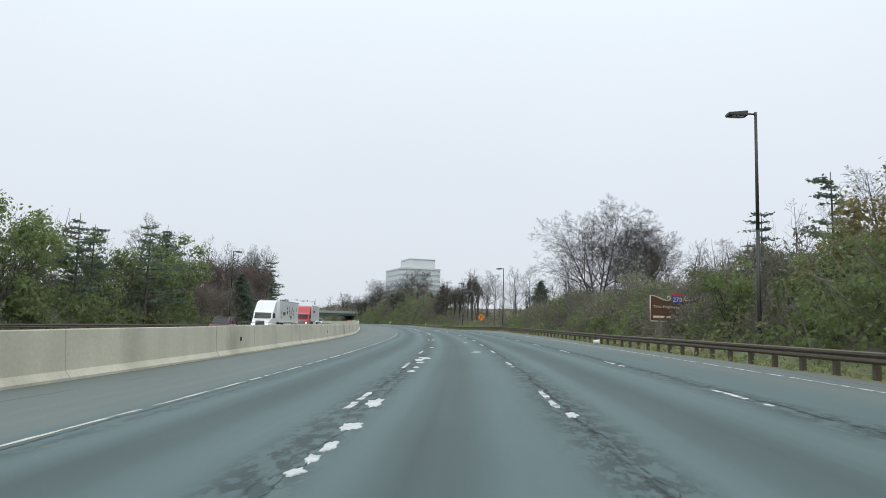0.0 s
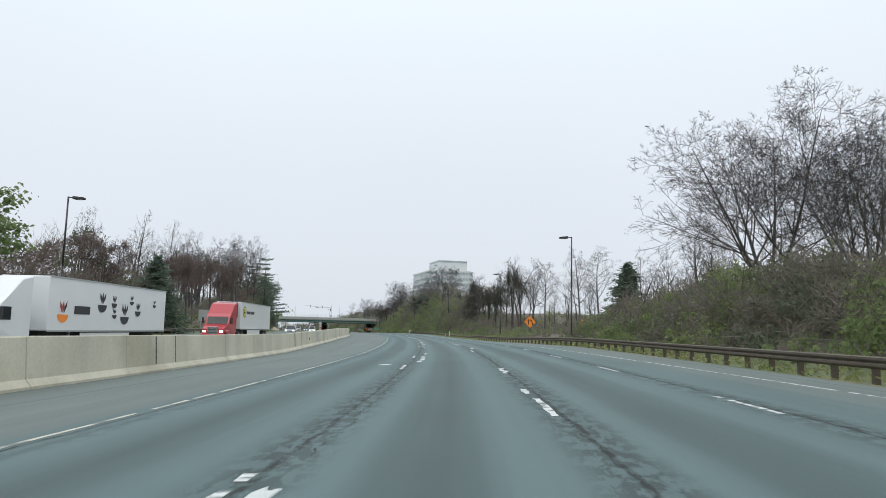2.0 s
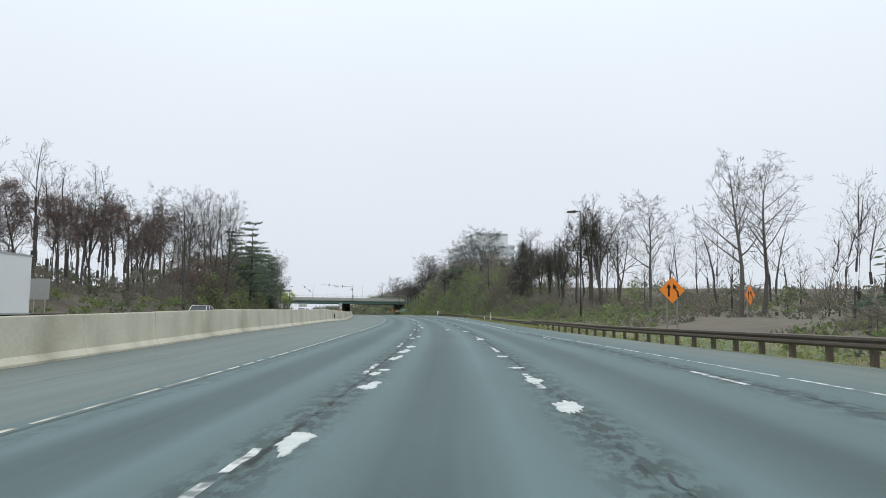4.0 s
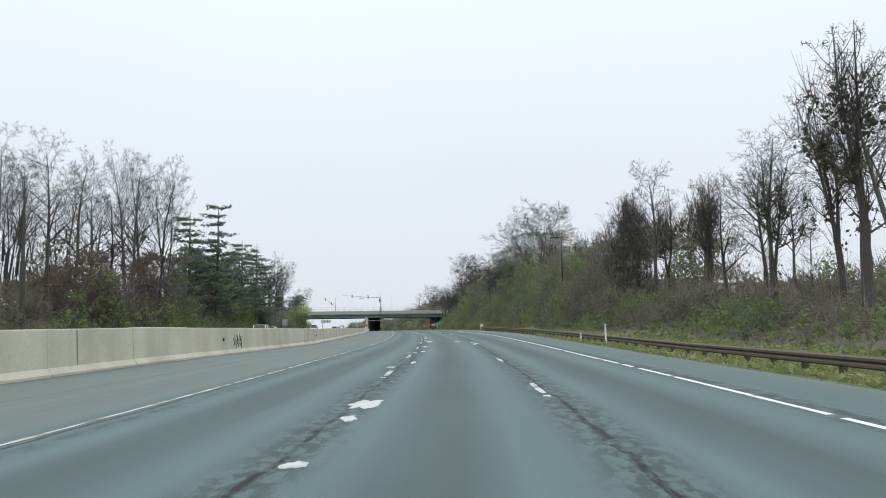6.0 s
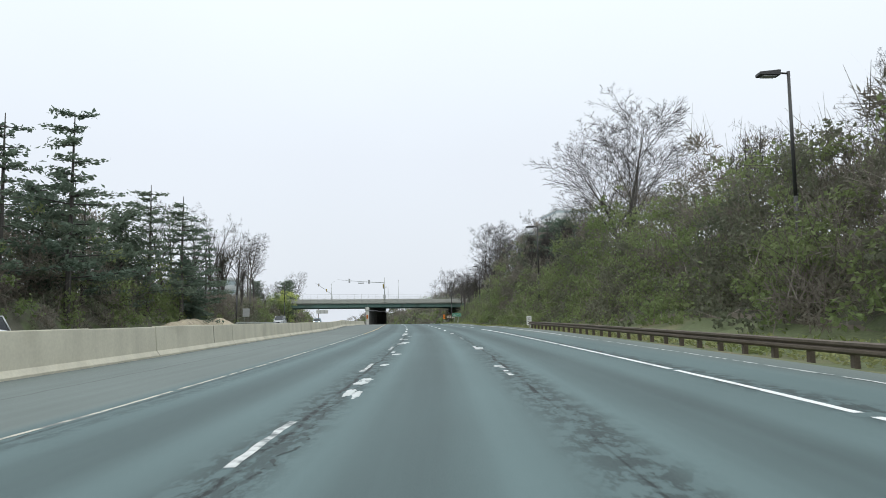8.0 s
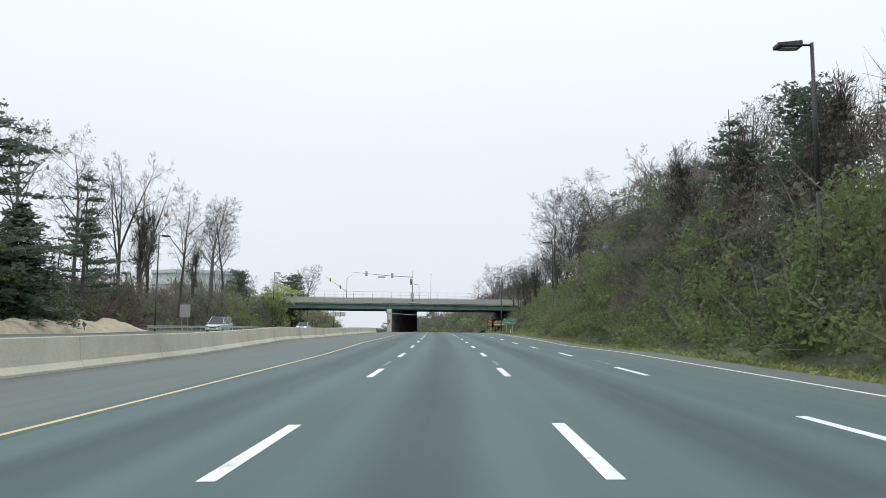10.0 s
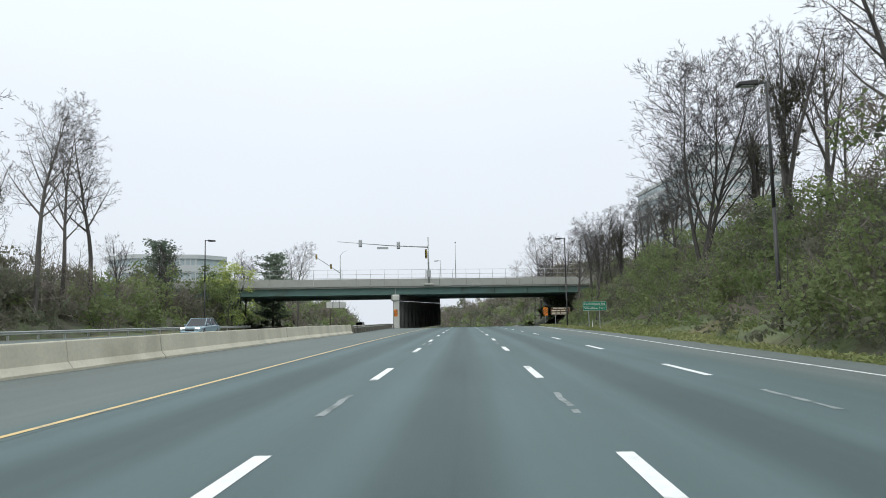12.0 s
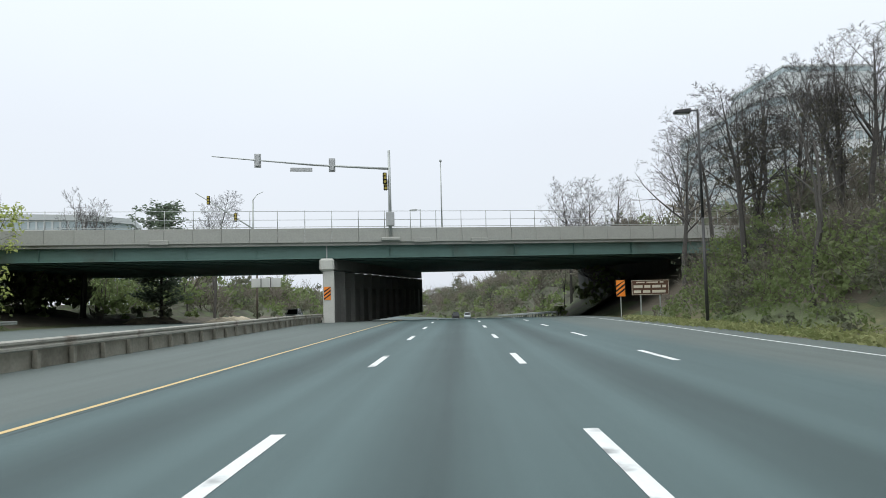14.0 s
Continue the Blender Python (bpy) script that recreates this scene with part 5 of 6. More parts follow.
def round_emblem(tr):
    for x in (-1.292, 1.292):
        disc(tr, "emblem_ring", MAT["plastic"], 7.2, 3.05, 0.72, 0.62, x)
        disc(tr, "emblem_disc", MAT["signal_emblem"], 7.2, 3.05, 0.6, 0.51, x * 1.003)
        piece("emblem_bar", box("emblem_bar", MAT["plastic"], 0.006, 0.16, 0.55, x * 1.006, 7.0, 2.78), tr)
        piece("emblem_bar", box("emblem_bar", MAT["plastic"], 0.006, 0.45, 0.14, x * 1.006, 7.3, 2.92), tr)
        for y, w in ((9.1, 1.7), (11.0, 1.6)):
            piece("name_bar", box("name_bar", MAT["plastic"], 0.006, w, 0.3, x, y, 2.85), tr)
    fr = piece("reefer", box("reefer", MAT["plastic"], 1.9, 0.5, 1.6, 0, 5.35, 2.4, 0.06), tr, "dark refrigeration unit on the front of the trailer")


def on_road(y, d, up=0.03):
    """Pose of an oncoming vehicle on the far carriageway."""
    x_, y_, z_ = [float(c) for c in place(y, d, up)]
    return pose(x_, y_, z_, 0, 0, heading(y))


truck("white articulated truck with dark plant bowls on its trailer", on_road(-61.5, -22.2), "truck_white", bowls)
truck("red tractor truck pulling a plain white refrigerated trailer", on_road(-22.5, -22.2), "truck_red", round_emblem)
car("dark red hatchback with lit headlamps on the far carriageway", on_road(-77, -22.5), "dark_red", "suv")
car("silver sedan with lit headlamps far down the carriageway", on_road(30, -22.0), "silver", "sedan")
car("white sport utility car on the far carriageway", on_road(112, -22.5), "truck_white", "suv")
car("silver minivan on the far carriageway beside the woods", on_road(219, -26.5), "silver", "van", False)
car("pale blue-grey sedan with lit headlamps nearing the bridge", on_road(252, -22.5), "blue_grey", "sedan")
car("white pickup-sized car coming from under the bridge", on_road(352, -24.0), "truck_white", "suv")
for y, d, pt in ((440, -0.5, "plastic"), (455, 3.4, "silver")):
    x_, y_, z_ = [float(c) for c in place(y, d, 0.01, False)]
    car("small distant car driving away past the bridge", pose(x_, y_, z_, 0, 0, heading(y) + 180), pt, "suv", False)


# ---------------------------------------------------------------- buildings
def office(name, label, m, w, dp, z0, z1, storey, cut, wall, bays):
    """An office block with ribbon windows, piers between panes and a chamfered corner."""
    t = thing(name, label, "building", m=m)
    n = max(1, int((z1 - z0) / storey))
    hgt = (z1 - z0) / n

    def plan(inset):
        a, b, c = w / 2 - inset, dp / 2 - inset, cut
        return [(-a, -b + c), (-a + c, -b), (a - c, -b), (a, -b + c), (a, b), (-a, b)]

    def prism(nm, mat, za, zb, inset):
        bm = bmesh.new()
        p = plan(inset)
        lo, hi = [bm.verts.new((x, y, za)) for x, y in p], [bm.verts.new((x, y, zb)) for x, y in p]
        for i in range(6):
            bm.faces.new((lo[i], lo[(i + 1) % 6], hi[(i + 1) % 6], hi[i]))
        bm.faces.new(hi); bm.faces.new(lo[::-1])
        return finish(bm, nm, mat)
    for i in range(n):
        za = z0 + i * hgt
        piece("spandrel", prism("spandrel", wall, za, za + hgt * 0.52, 0.0), t)
        ribbon = piece("window_band", prism("window_band", MAT["window"], za + hgt * 0.52, za + hgt, 0.35), t, "ribbon of blue-grey glass")
        for k_ in range(bays):
            x = -w / 2 + cut + (w - 2 * cut) * (k_ + 0.5) / bays
            piece("mullion", box("mullion", wall, 0.35, 0.3, hgt * 0.5, x, -dp / 2 + 0.2, za + hgt * 0.51), ribbon)
    piece("roof", prism("roof", wall, z1, z1 + 1.2, -0.1), t)
    return t


tower = office("office_tower", "pale office tower with ribbon windows above the wooded hill", pose(30.6, 450.6, 0, 0, 0, 13), 34, 53, 3, 44.2, 4.1, 4, MAT["facade"], 12)
piece("penthouse", box("penthouse", MAT["facade"], 22, 28, 6.4, 2, -6, 45.4, 0.1), tower)
piece("penthouse_band", box("penthouse_band", MAT["window"], 21.6, 27.6, 1.2, 2, -6, 51.8, 0.05), tower)
piece("penthouse_roof", box("penthouse_roof", MAT["facade"], 22.4, 28.4, 0.5, 2, -6, 53.0, 0.05), tower)
office("low_office", "low grey office block beyond the bridge", pose(-140, 392, 0, 0, 0, 28), 34, 26, 2, 18.5, 4.0, 8, MAT["facade_grey"], 12)
brd = thing("overhead_sign", "bare back of an overhead sign panel on a pole", "sign", m=pose(-74.8, 361.5, -3.9, 0, 0, 12))
piece("pole", tube("pole", MAT["rust"], [(-1.5, 0, 0), (-1.5, 0, 9.0)], 0.15, 8), brd)
piece("panel", box("panel", MAT["white"], 4.8, 0.12, 1.5, 0, -0.1, 6.7, 0.02), brd)
for x in (-0.8, 0.8):
    piece("rib", box("rib", MAT["plastic"], 0.12, 0.08, 1.6, x, -0.22, 6.65), brd)


# ---------------------------------------------------------------- trees
def tubes(segs, n, name, mat):
    """A mesh of open tapered tubes from rows of start, end, and two radii."""
    a = np.array(segs, dtype=np.float64)
    p0, p1, r0, r1 = a[:, 0:3], a[:, 3:6], a[:, 6], a[:, 7]
    w = p1 - p0
    w /= np.maximum(np.linalg.norm(w, axis=1), 1e-6)[:, None]
    ref = np.where(np.abs(w[:, 2:3]) > 0.9, np.array([[1.0, 0, 0]]), np.array([[0, 0, 1.0]]))
    u = np.cross(w, ref); u /= np.linalg.norm(u, axis=1)[:, None]
    v = np.cross(w, u)
    ang = 2 * np.pi * np.arange(n) / n
    ring = np.cos(ang)[None, :, None] * u[:, None, :] + np.sin(ang)[None, :, None] * v[:, None, :]
    verts = np.stack([p0[:, None, :] + ring * r0[:, None, None], p1[:, None, :] + ring * r1[:, None, None]], axis=1).reshape(-1, 3)
    base = np.arange(len(a))[:, None] * 2 * n
    i = np.arange(n)[None, :]
    f = np.stack([base + i, base + (i + 1) % n, base + n + (i + 1) % n, base + n + i], axis=2).reshape(-1, 4)
    return quads_mesh(name, verts, f, mat)


def cards(pts, size, rng, name, mat, flat=0.0, stretch=1.6):
    """Small leaves or needle tufts, one bent quad each, turned at random."""
    m = len(pts)
    u = rng.normal(size=(m, 3)); u[:, 2] *= 1 - flat
    u /= np.linalg.norm(u, axis=1)[:, None]
    t = rng.normal(size=(m, 3))
    v = np.cross(u, t); v /= np.linalg.norm(v, axis=1)[:, None]
    s = size * rng.uniform(0.5, 1.4, size=(m, 1))
    a, b = u * s * stretch * 0.5, v * s * 0.5
    bend = rng.normal(size=(m, 3)) * s * 0.2
    verts = np.stack([pts - a, pts - b * 0.9 + bend, pts + a, pts + b + bend * 0.5], axis=1).reshape(-1, 3)
    f = np.arange(m * 4).reshape(-1, 4)
    return quads_mesh(name, verts, f, mat)


def grow(seed, h, fork=0.3, leaders=1, lean=0.2, kids=(16, 7, 5, 3), angle=(0.6, 0.95), ratio=(0.5, 0.5, 0.5, 0.55), up=0.07, girth=0.014, crown=2.6, wob=1.0):
    """Trunk, limbs and twigs of a leafless tree of height h. Returns thick rows, thin rows and the tips."""
    rng = random.Random(seed)
    thick, thin, tips = [], [], []
    golden = 2.39996

    def shoot(p, way, length, r, level):
        n = (7, 4, 2, 1, 1)[level]
        step = length / n
        count = kids[level] if level < len(kids) else 0
        spots = [0.16 + 0.84 * (j + rng.random()) / count for j in range(count)]
        turn = rng.uniform(0, 6.283)
        done = 0
        for i in range(n):
            g = (0.06, 0.10, 0.12, 0.10, 0.05)[level] * wob
            way = (way + Vector((rng.gauss(0, g), rng.gauss(0, g), rng.gauss(0, g) + up * (0.5 if level == 0 else 1.0)))).normalized()
            q = p + way * step
            ra, rb = r * (1 - 0.9 * i / n), r * (1 - 0.9 * (i + 1) / n)
            (thick if level < 2 else thin).append((*p, *q, max(ra, 0.0076), max(rb, 0.0052)))
            while done < count and spots[done] <= (i + 1) / n + 1e-6:
                f = spots[done]
                base = p + way * step * min(1.0, max(0.0, f * n - i))
                side = way.orthogonal().normalized()
                side.rotate(Matrix.Rotation(turn + golden * done + rng.uniform(-0.5, 0.5), 3, way))
                a = rng.uniform(*angle)
                w2 = (way * math.cos(a) + side * math.sin(a)).normalized()
                shoot(base, w2, length * ratio[level] * rng.uniform(0.7, 1.25) * (1.2 - 0.72 * f), (ra + rb) * 0.5 * rng.uniform(0.42, 0.62), level + 1)
                done += 1
            p = q
        tips.append(tuple(p))

    r = h * girth
    p, way = Vector((0, 0, -0.4)), Vector((0, 0, 1))
    n = 4
    for i in range(n):
        way = (way + Vector((rng.gauss(0, 0.04), rng.gauss(0, 0.04), 0))).normalized()
        q = p + way * (h * fork + 0.4) / n
        thick.append((*p, *q, r * (1.3 if i == 0 else 1.02 - 0.04 * i), r * (0.98 - 0.04 * i)))
        p = q
    for j in range(leaders):
        a = 6.283 * j / leaders + rng.uniform(-0.5, 0.5)
        tilt = lean * rng.uniform(0.45, 1.1)
        w2 = Vector((math.cos(a) * math.sin(tilt), math.sin(a) * math.sin(tilt), math.cos(tilt)))
        shoot(p - Vector((0, 0, h * fork * 0.12 * (j % 3))), w2, h * (1 - fork) * rng.uniform(0.78, 1.0), r * (0.86 if leaders == 1 else 0.62), 0)
    top = max(max(q[2], q[5]) for q in thick + thin)
    k = h / top
    reach = sorted(math.hypot(q[0], q[1]) for q in tips)[int(len(tips) * 0.96)]
    w = crown / reach
    size = lambda q: (q[0] * w, q[1] * w, q[2] * k, q[3] * w, q[4] * w, q[5] * k, q[6], q[7])
    return [size(q) for q in thick], [size(q) for q in thin], [(q[0] * w, q[1] * w, q[2] * k) for q in tips]


TREE_LABEL = {
    "bare": ("tree", "tall leafless deciduous tree on the wooded roadside bank"),
    "elm": ("tree", "tall fan-shaped leafless tree with upswept limbs on the bank"),
    "oak": ("tree", "broad spreading leafless oak standing above the brush"),
    "red": ("tree", "bare tree with a reddish haze of spring buds"),
    "leafy": ("tree", "spring tree with fresh pale green leaves by the highway"),
    "bud": ("tree", "tree with russet and olive spring buds by the verge"),
    "pine": ("pine tree", "tall dark pine with ragged whorls of needles"),
    "mass": ("tree", "leaning dead tree smothered in a brown curtain of vines"),
    "spruce": ("spruce tree", "dense dark green conical spruce reaching the ground"),
    "ever": ("tree", "dark round-crowned evergreen tree among bare trees"),
    "vine": ("tree", "bare tree with trunk and limbs wrapped in dark vines"),
    "willow": ("tree", "young yellow-green leafed tree beside the bridge"),
}



def blades(a, name, mat):
    """Thin flat twigs, one tapered quad for each row of start, end and two radii."""
    p0, p1, r0, r1 = a[:, 0:3], a[:, 3:6], a[:, 6:7], a[:, 7:8]
    w = p1 - p0
    rng = np.random.default_rng(1)
    u = np.cross(w, rng.normal(size=w.shape)); u /= np.maximum(np.linalg.norm(u, axis=1), 1e-6)[:, None]
    verts = np.stack([p0 - u * r0, p0 + u * r0, p1 + u * r1, p1 - u * r1], axis=1).reshape(-1, 3)
    return quads_mesh(name, verts, np.arange(len(verts)).reshape(-1, 4), mat)


# ---------------------------------------------------------------- clumps of foliage
NU, NV = 9, 5


def lumps(count, seed, low=1.9):
    """Uneven unit clumps: rings of corners from the crown down past the waist."""
    out = []
    for i in range(count):
        pts = []
        for v in range(NV):
            th = 0.05 + (low - 0.05) * v / (NV - 1)
            for u in range(NU):
                ph = 2 * math.pi * (u + 0.5 * (v % 2)) / NU
                q = Vector((math.sin(th) * math.cos(ph), math.sin(th) * math.sin(ph), math.cos(th)))
                k = 1 + 0.42 * noise.noise(q * 1.3 + Vector((seed * 3.1, i * 7.7, 0))) + 0.3 * noise.noise(q * 3.1 + Vector((i * 5.3, seed, 2)))
                pts.append(tuple(q * k))
        out.append(pts)
    return np.array(out)


LUMPS = lumps(16, 1)
LUMP_F = np.array([(v * NU + u, v * NU + (u + 1) % NU, (v + 1) * NU + (u + 1) % NU, (v + 1) * NU + u) for v in range(NV - 1) for u in range(NU)])


def clump_mesh(name, mat, centres, radii, heights, seed, density, size, shoots_=0.0, core=0.66, twig=None, stretch=1.5):
    """Foliage in uneven clumps: a dense core to each, small leaves standing off it and fine shoots."""
    rng = np.random.default_rng(seed)
    n = len(centres)
    which = rng.integers(0, len(LUMPS), n)
    a = rng.uniform(0, 6.283, n)
    shp = LUMPS[which].copy()
    x = shp[:, :, 0] * np.cos(a)[:, None] - shp[:, :, 1] * np.sin(a)[:, None]
    y = shp[:, :, 0] * np.sin(a)[:, None] + shp[:, :, 1] * np.cos(a)[:, None]
    shp = np.stack([x * radii[:, None], y * radii[:, None], shp[:, :, 2] * heights[:, None]], axis=2)
    verts = (shp * core + centres[:, None, :]).reshape(-1, 3)
    faces = (np.arange(n)[:, None, None] * (NU * NV) + LUMP_F[None]).reshape(-1, 4)
    area = 4.2 * radii * (radii + heights) * 0.5 + 2.0 * radii ** 2
    k = np.maximum(6, (area * density).astype(int))
    own = np.repeat(np.arange(n), k)
    near = rng.integers(0, NU * (NV - 1), len(own))
    pts = shp[own, near] * rng.uniform(0.7, 1.2, (len(own), 1)) + rng.normal(size=(len(own), 3)) * (0.26 * np.minimum(radii, heights)[own])[:, None] + centres[own]
    m = len(pts)
    out_ = shp[own, near] / np.maximum(np.linalg.norm(shp[own, near], axis=1), 0.05)[:, None] + rng.normal(size=(m, 3)) * 0.45
    u = np.cross(out_, rng.normal(size=(m, 3))); u /= np.linalg.norm(u, axis=1)[:, None]
    v = np.cross(out_, u); v /= np.linalg.norm(v, axis=1)[:, None]
    sz = size * rng.uniform(0.45, 1.4, size=(m, 1))
    A, B = u * sz * stretch * 0.5, v * sz * 0.5
    bend = rng.normal(size=(m, 3)) * sz * 0.2
    leaf = np.stack([pts - A, pts - B * 0.9 + bend, pts + A, pts + B + bend * 0.5], axis=1).reshape(-1, 3)
    allv, allf = [verts, leaf], [faces, np.arange(m * 4).reshape(-1, 4) + len(verts)]
    if shoots_:
        k2 = np.maximum(3, (area * shoots_).astype(int))
        own = np.repeat(np.arange(n), k2)
        near = rng.integers(0, NU * (NV - 2), len(own))
        p0 = shp[own, near] * 0.8
        w = p0 / np.maximum(np.linalg.norm(p0, axis=1), 0.1)[:, None] * 0.5 + rng.normal(size=p0.shape) * 0.35 + np.array([0, 0, 0.6])
        w = w / np.linalg.norm(w, axis=1)[:, None] * rng.uniform(0.5, 1.6, (len(own), 1))
        p0 = p0 + centres[own]
        sd = np.cross(w, rng.normal(size=w.shape)); sd /= np.linalg.norm(sd, axis=1)[:, None]
        r = rng.uniform(0.006, 0.014, (len(own), 1))
        sh = np.stack([p0 - sd * r, p0 + sd * r, p0 + w + sd * r * 0.4, p0 + w - sd * r * 0.4], axis=1).reshape(-1, 3)
        allf.append(np.arange(len(sh)).reshape(-1, 4) + len(verts) + len(leaf))
        allv.append(sh)
    f = np.concatenate(allf)
    idx = np.zeros(len(f), dtype=np.int32)
    if shoots_ and twig:
        idx[len(faces) + m:] = 1
    me = mesh_from(name, np.concatenate(allv).tolist(), f.tolist(), [mat, twig] if twig else mat, idx=idx)
    sm = np.zeros(len(f), dtype=bool)
    sm[:len(faces)] = True
    me.polygons.foreach_set("use_smooth", sm)
    return me


def make_tree(kind, seed):
    """One tree, 10 m high, as an Empty with trunk, branches and crown."""
    cat, label = TREE_LABEL[kind]
    t = thing("tree" if cat == "tree" else cat.replace(" ", "_"), label, cat, group="roadside trees")
    nrng = np.random.default_rng(seed)
    rng = random.Random(seed)
    if kind in ("bare", "oak", "elm", "red", "leafy", "bud", "vine", "willow", "mass"):
        style = rng.choice((1, 1, 2, 4))
        if kind == "oak":
            thick, thin, tips = grow(seed, 10, 0.1, 4, 0.45, (15, 7, 6, 4), (0.55, 1.0), (0.54, 0.5, 0.5, 0.65), 0.028, 0.016, 4.9, 0.6)
        elif kind == "elm":
            thick, thin, tips = grow(seed, 10, 0.1, 3, 0.28, (15, 7, 6, 4), (0.45, 0.8), (0.5, 0.5, 0.5, 0.65), 0.05, 0.015, 4.2, 0.6)
        elif kind in ("leafy", "bud", "willow", "mass"):
            thick, thin, tips = grow(seed, 10, 0.15, 4, 0.5, (6, 4, 3), (0.55, 0.9), (0.5, 0.5, 0.5), 0.06, 0.015, 3.0)
        elif kind == "vine":
            thick, thin, tips = grow(seed, 10, 0.3, 2 + seed % 2, 0.42, (8, 5, 4, 2), (0.6, 1.1), (0.36, 0.5, 0.5, 0.6), 0.05, 0.017, rng.uniform(2.1, 2.7), 1.2)
        elif style == 1:
            thick, thin, tips = grow(seed, 10, rng.uniform(0.2, 0.34), 1, 0.1, (17, 7, 5, 3), (0.6, 1.0), (0.44, 0.5, 0.5, 0.6), 0.07, 0.0145, rng.uniform(2.4, 3.0), 0.75)
        elif style == 2:
            thick, thin, tips = grow(seed, 10, rng.uniform(0.22, 0.4), 2, 0.3, (11, 6, 5, 3), (0.55, 1.0), (0.42, 0.5, 0.5, 0.6), 0.06, 0.0145, rng.uniform(2.5, 3.1), 0.75)
        else:
            thick, thin, tips = grow(seed, 10, rng.uniform(0.25, 0.42), 4, 0.45, (7, 6, 5, 3), (0.5, 0.9), (0.42, 0.5, 0.5, 0.6), 0.05, 0.014, rng.uniform(2.6, 3.2), 0.75)
        piece("trunk", tubes(thick, 5, "trunk", MAT["bark"]), t)
        piece("limb_mass", blades(np.array(thin), "limb_mass", MAT["twig"]), t)
        tp = np.array(tips)
        if kind == "red":
            pts = np.repeat(tp, 3, axis=0) + nrng.normal(size=(len(tp) * 3, 3)) * 0.22
            piece("crown", cards(pts, 0.05, nrng, "crown", MAT["leaf_red"], stretch=5), t, "hazy reddish buds")
        if kind in ("leafy", "bud", "willow"):
            tp = tp[tp[:, 2] > 1.2]
            c = tp[nrng.integers(0, len(tp), 46)]
            low = np.c_[nrng.normal(size=(10, 2)) * 1.1, nrng.uniform(0.8, 3.5, 10)]
            c = np.concatenate([c * np.array([1, 1, 0.93]), low])
            r = nrng.uniform(0.5, 1.0, len(c))
            mat = MAT[{"leafy": "leaf_green", "bud": "leaf_bud", "willow": "leaf_willow"}[kind]]
            piece("crown", clump_mesh("crown", mat, c, r, r * 0.85, seed, 17 if kind == "bud" else 12, 0.17 if kind == "bud" else 0.185, core=0.25), t)
        if kind == "mass":
            z = nrng.uniform(0, 1, 90)
            wide = 2.3 * (1 - z) ** 0.7 + 0.25
            c = np.c_[nrng.normal(size=90) * wide * 0.5 - z * 0.9, nrng.normal(size=90) * wide * 0.5, z * 8.6 + 0.4]
            r = 0.28 + wide * 0.16
            piece("vine_curtain", clump_mesh("vine_curtain", MAT["thicket_brown"], c, r, r * 1.3, seed, 14, 0.11, 22, 0.3, MAT["twig"]), t, "hanging brown vines")
        if kind == "vine":
            seg = np.array(thick)
            c = (seg[:, :3] + seg[:, 3:6]) / 2
            c = c[c[:, 2] < 7.2]
            c = c[nrng.integers(0, len(c), 40)]
            r = nrng.uniform(0.18, 0.42, len(c))
            piece("ivy", clump_mesh("ivy", MAT["leaf_dark"], c, r, r * 1.7, seed, 34, 0.11, 18, 0.2, MAT["twig"]), t, "dark hanging vine leaves")
    else:
        top = 10.0
        piece("trunk", tubes([(0, 0, -0.4, 0.05, 0, 5, 0.16, 0.1), (0.05, 0, 5, 0, 0.05, top - 0.1, 0.1, 0.02)], 7, "trunk", MAT["bark"]), t)
        rows, pts = [], []
        z = {"spruce": 0.3, "pine": 2.4, "ever": 1.0}[kind]
        while z < top - 0.15:
            f = (z - 0.2) / (top - 0.2)
            if kind == "spruce":
                reach, n_ = 3.0 * (1 - f) ** 0.8 * rng.uniform(0.8, 1.15) + 0.12, 9
            elif kind == "pine":
                reach, n_ = (2.2 * (1 - ((f - 0.35) / 0.7) ** 2 if f > 0.35 else 1.4) + 0.3) * rng.uniform(0.45, 1.2), 5
            else:
                reach, n_ = 2.9 * math.sqrt(max(0.02, 1 - ((f - 0.45) / 0.6) ** 2)) * rng.uniform(0.7, 1.1), 8
            for _ in range(n_):
                a = rng.uniform(0, 6.283)
                rr = reach * rng.uniform(0.45, 1.15)
                drop = {"spruce": -0.22, "pine": 0.1, "ever": 0.35}[kind] * rr
                rows.append((0, 0, z, rr * math.cos(a), rr * math.sin(a), z + drop, 0.035, 0.012))
                k_ = int(rr * {"spruce": 24, "pine": 30, "ever": 18}[kind]) + 2
                for _ in range(k_):
                    q = rng.uniform(0.3 if kind != "spruce" else 0.2, 1.05)
                    pts.append((rr * q * math.cos(a) + rng.gauss(0, 0.15), rr * q * math.sin(a) + rng.gauss(0, 0.15), z + drop * q + rng.gauss(0, 0.07 if kind == "pine" else 0.14)))
            z += {"spruce": 0.27, "pine": rng.uniform(0.3, 0.75), "ever": 0.33}[kind]
        piece("limb_mass", tubes(rows, 3, "limb_mass", MAT["bark"]), t)
        cr = cards(np.array(pts), 0.115 if kind == "pine" else 0.15, nrng, "crown", MAT["needle"], flat=0.55, stretch=2.2)
        piece("crown", cr, t)
    for part_ in t.children:
        if part_.name.split(".")[0] != "trunk":
            tagged(part_, kind="stuff")
    return t


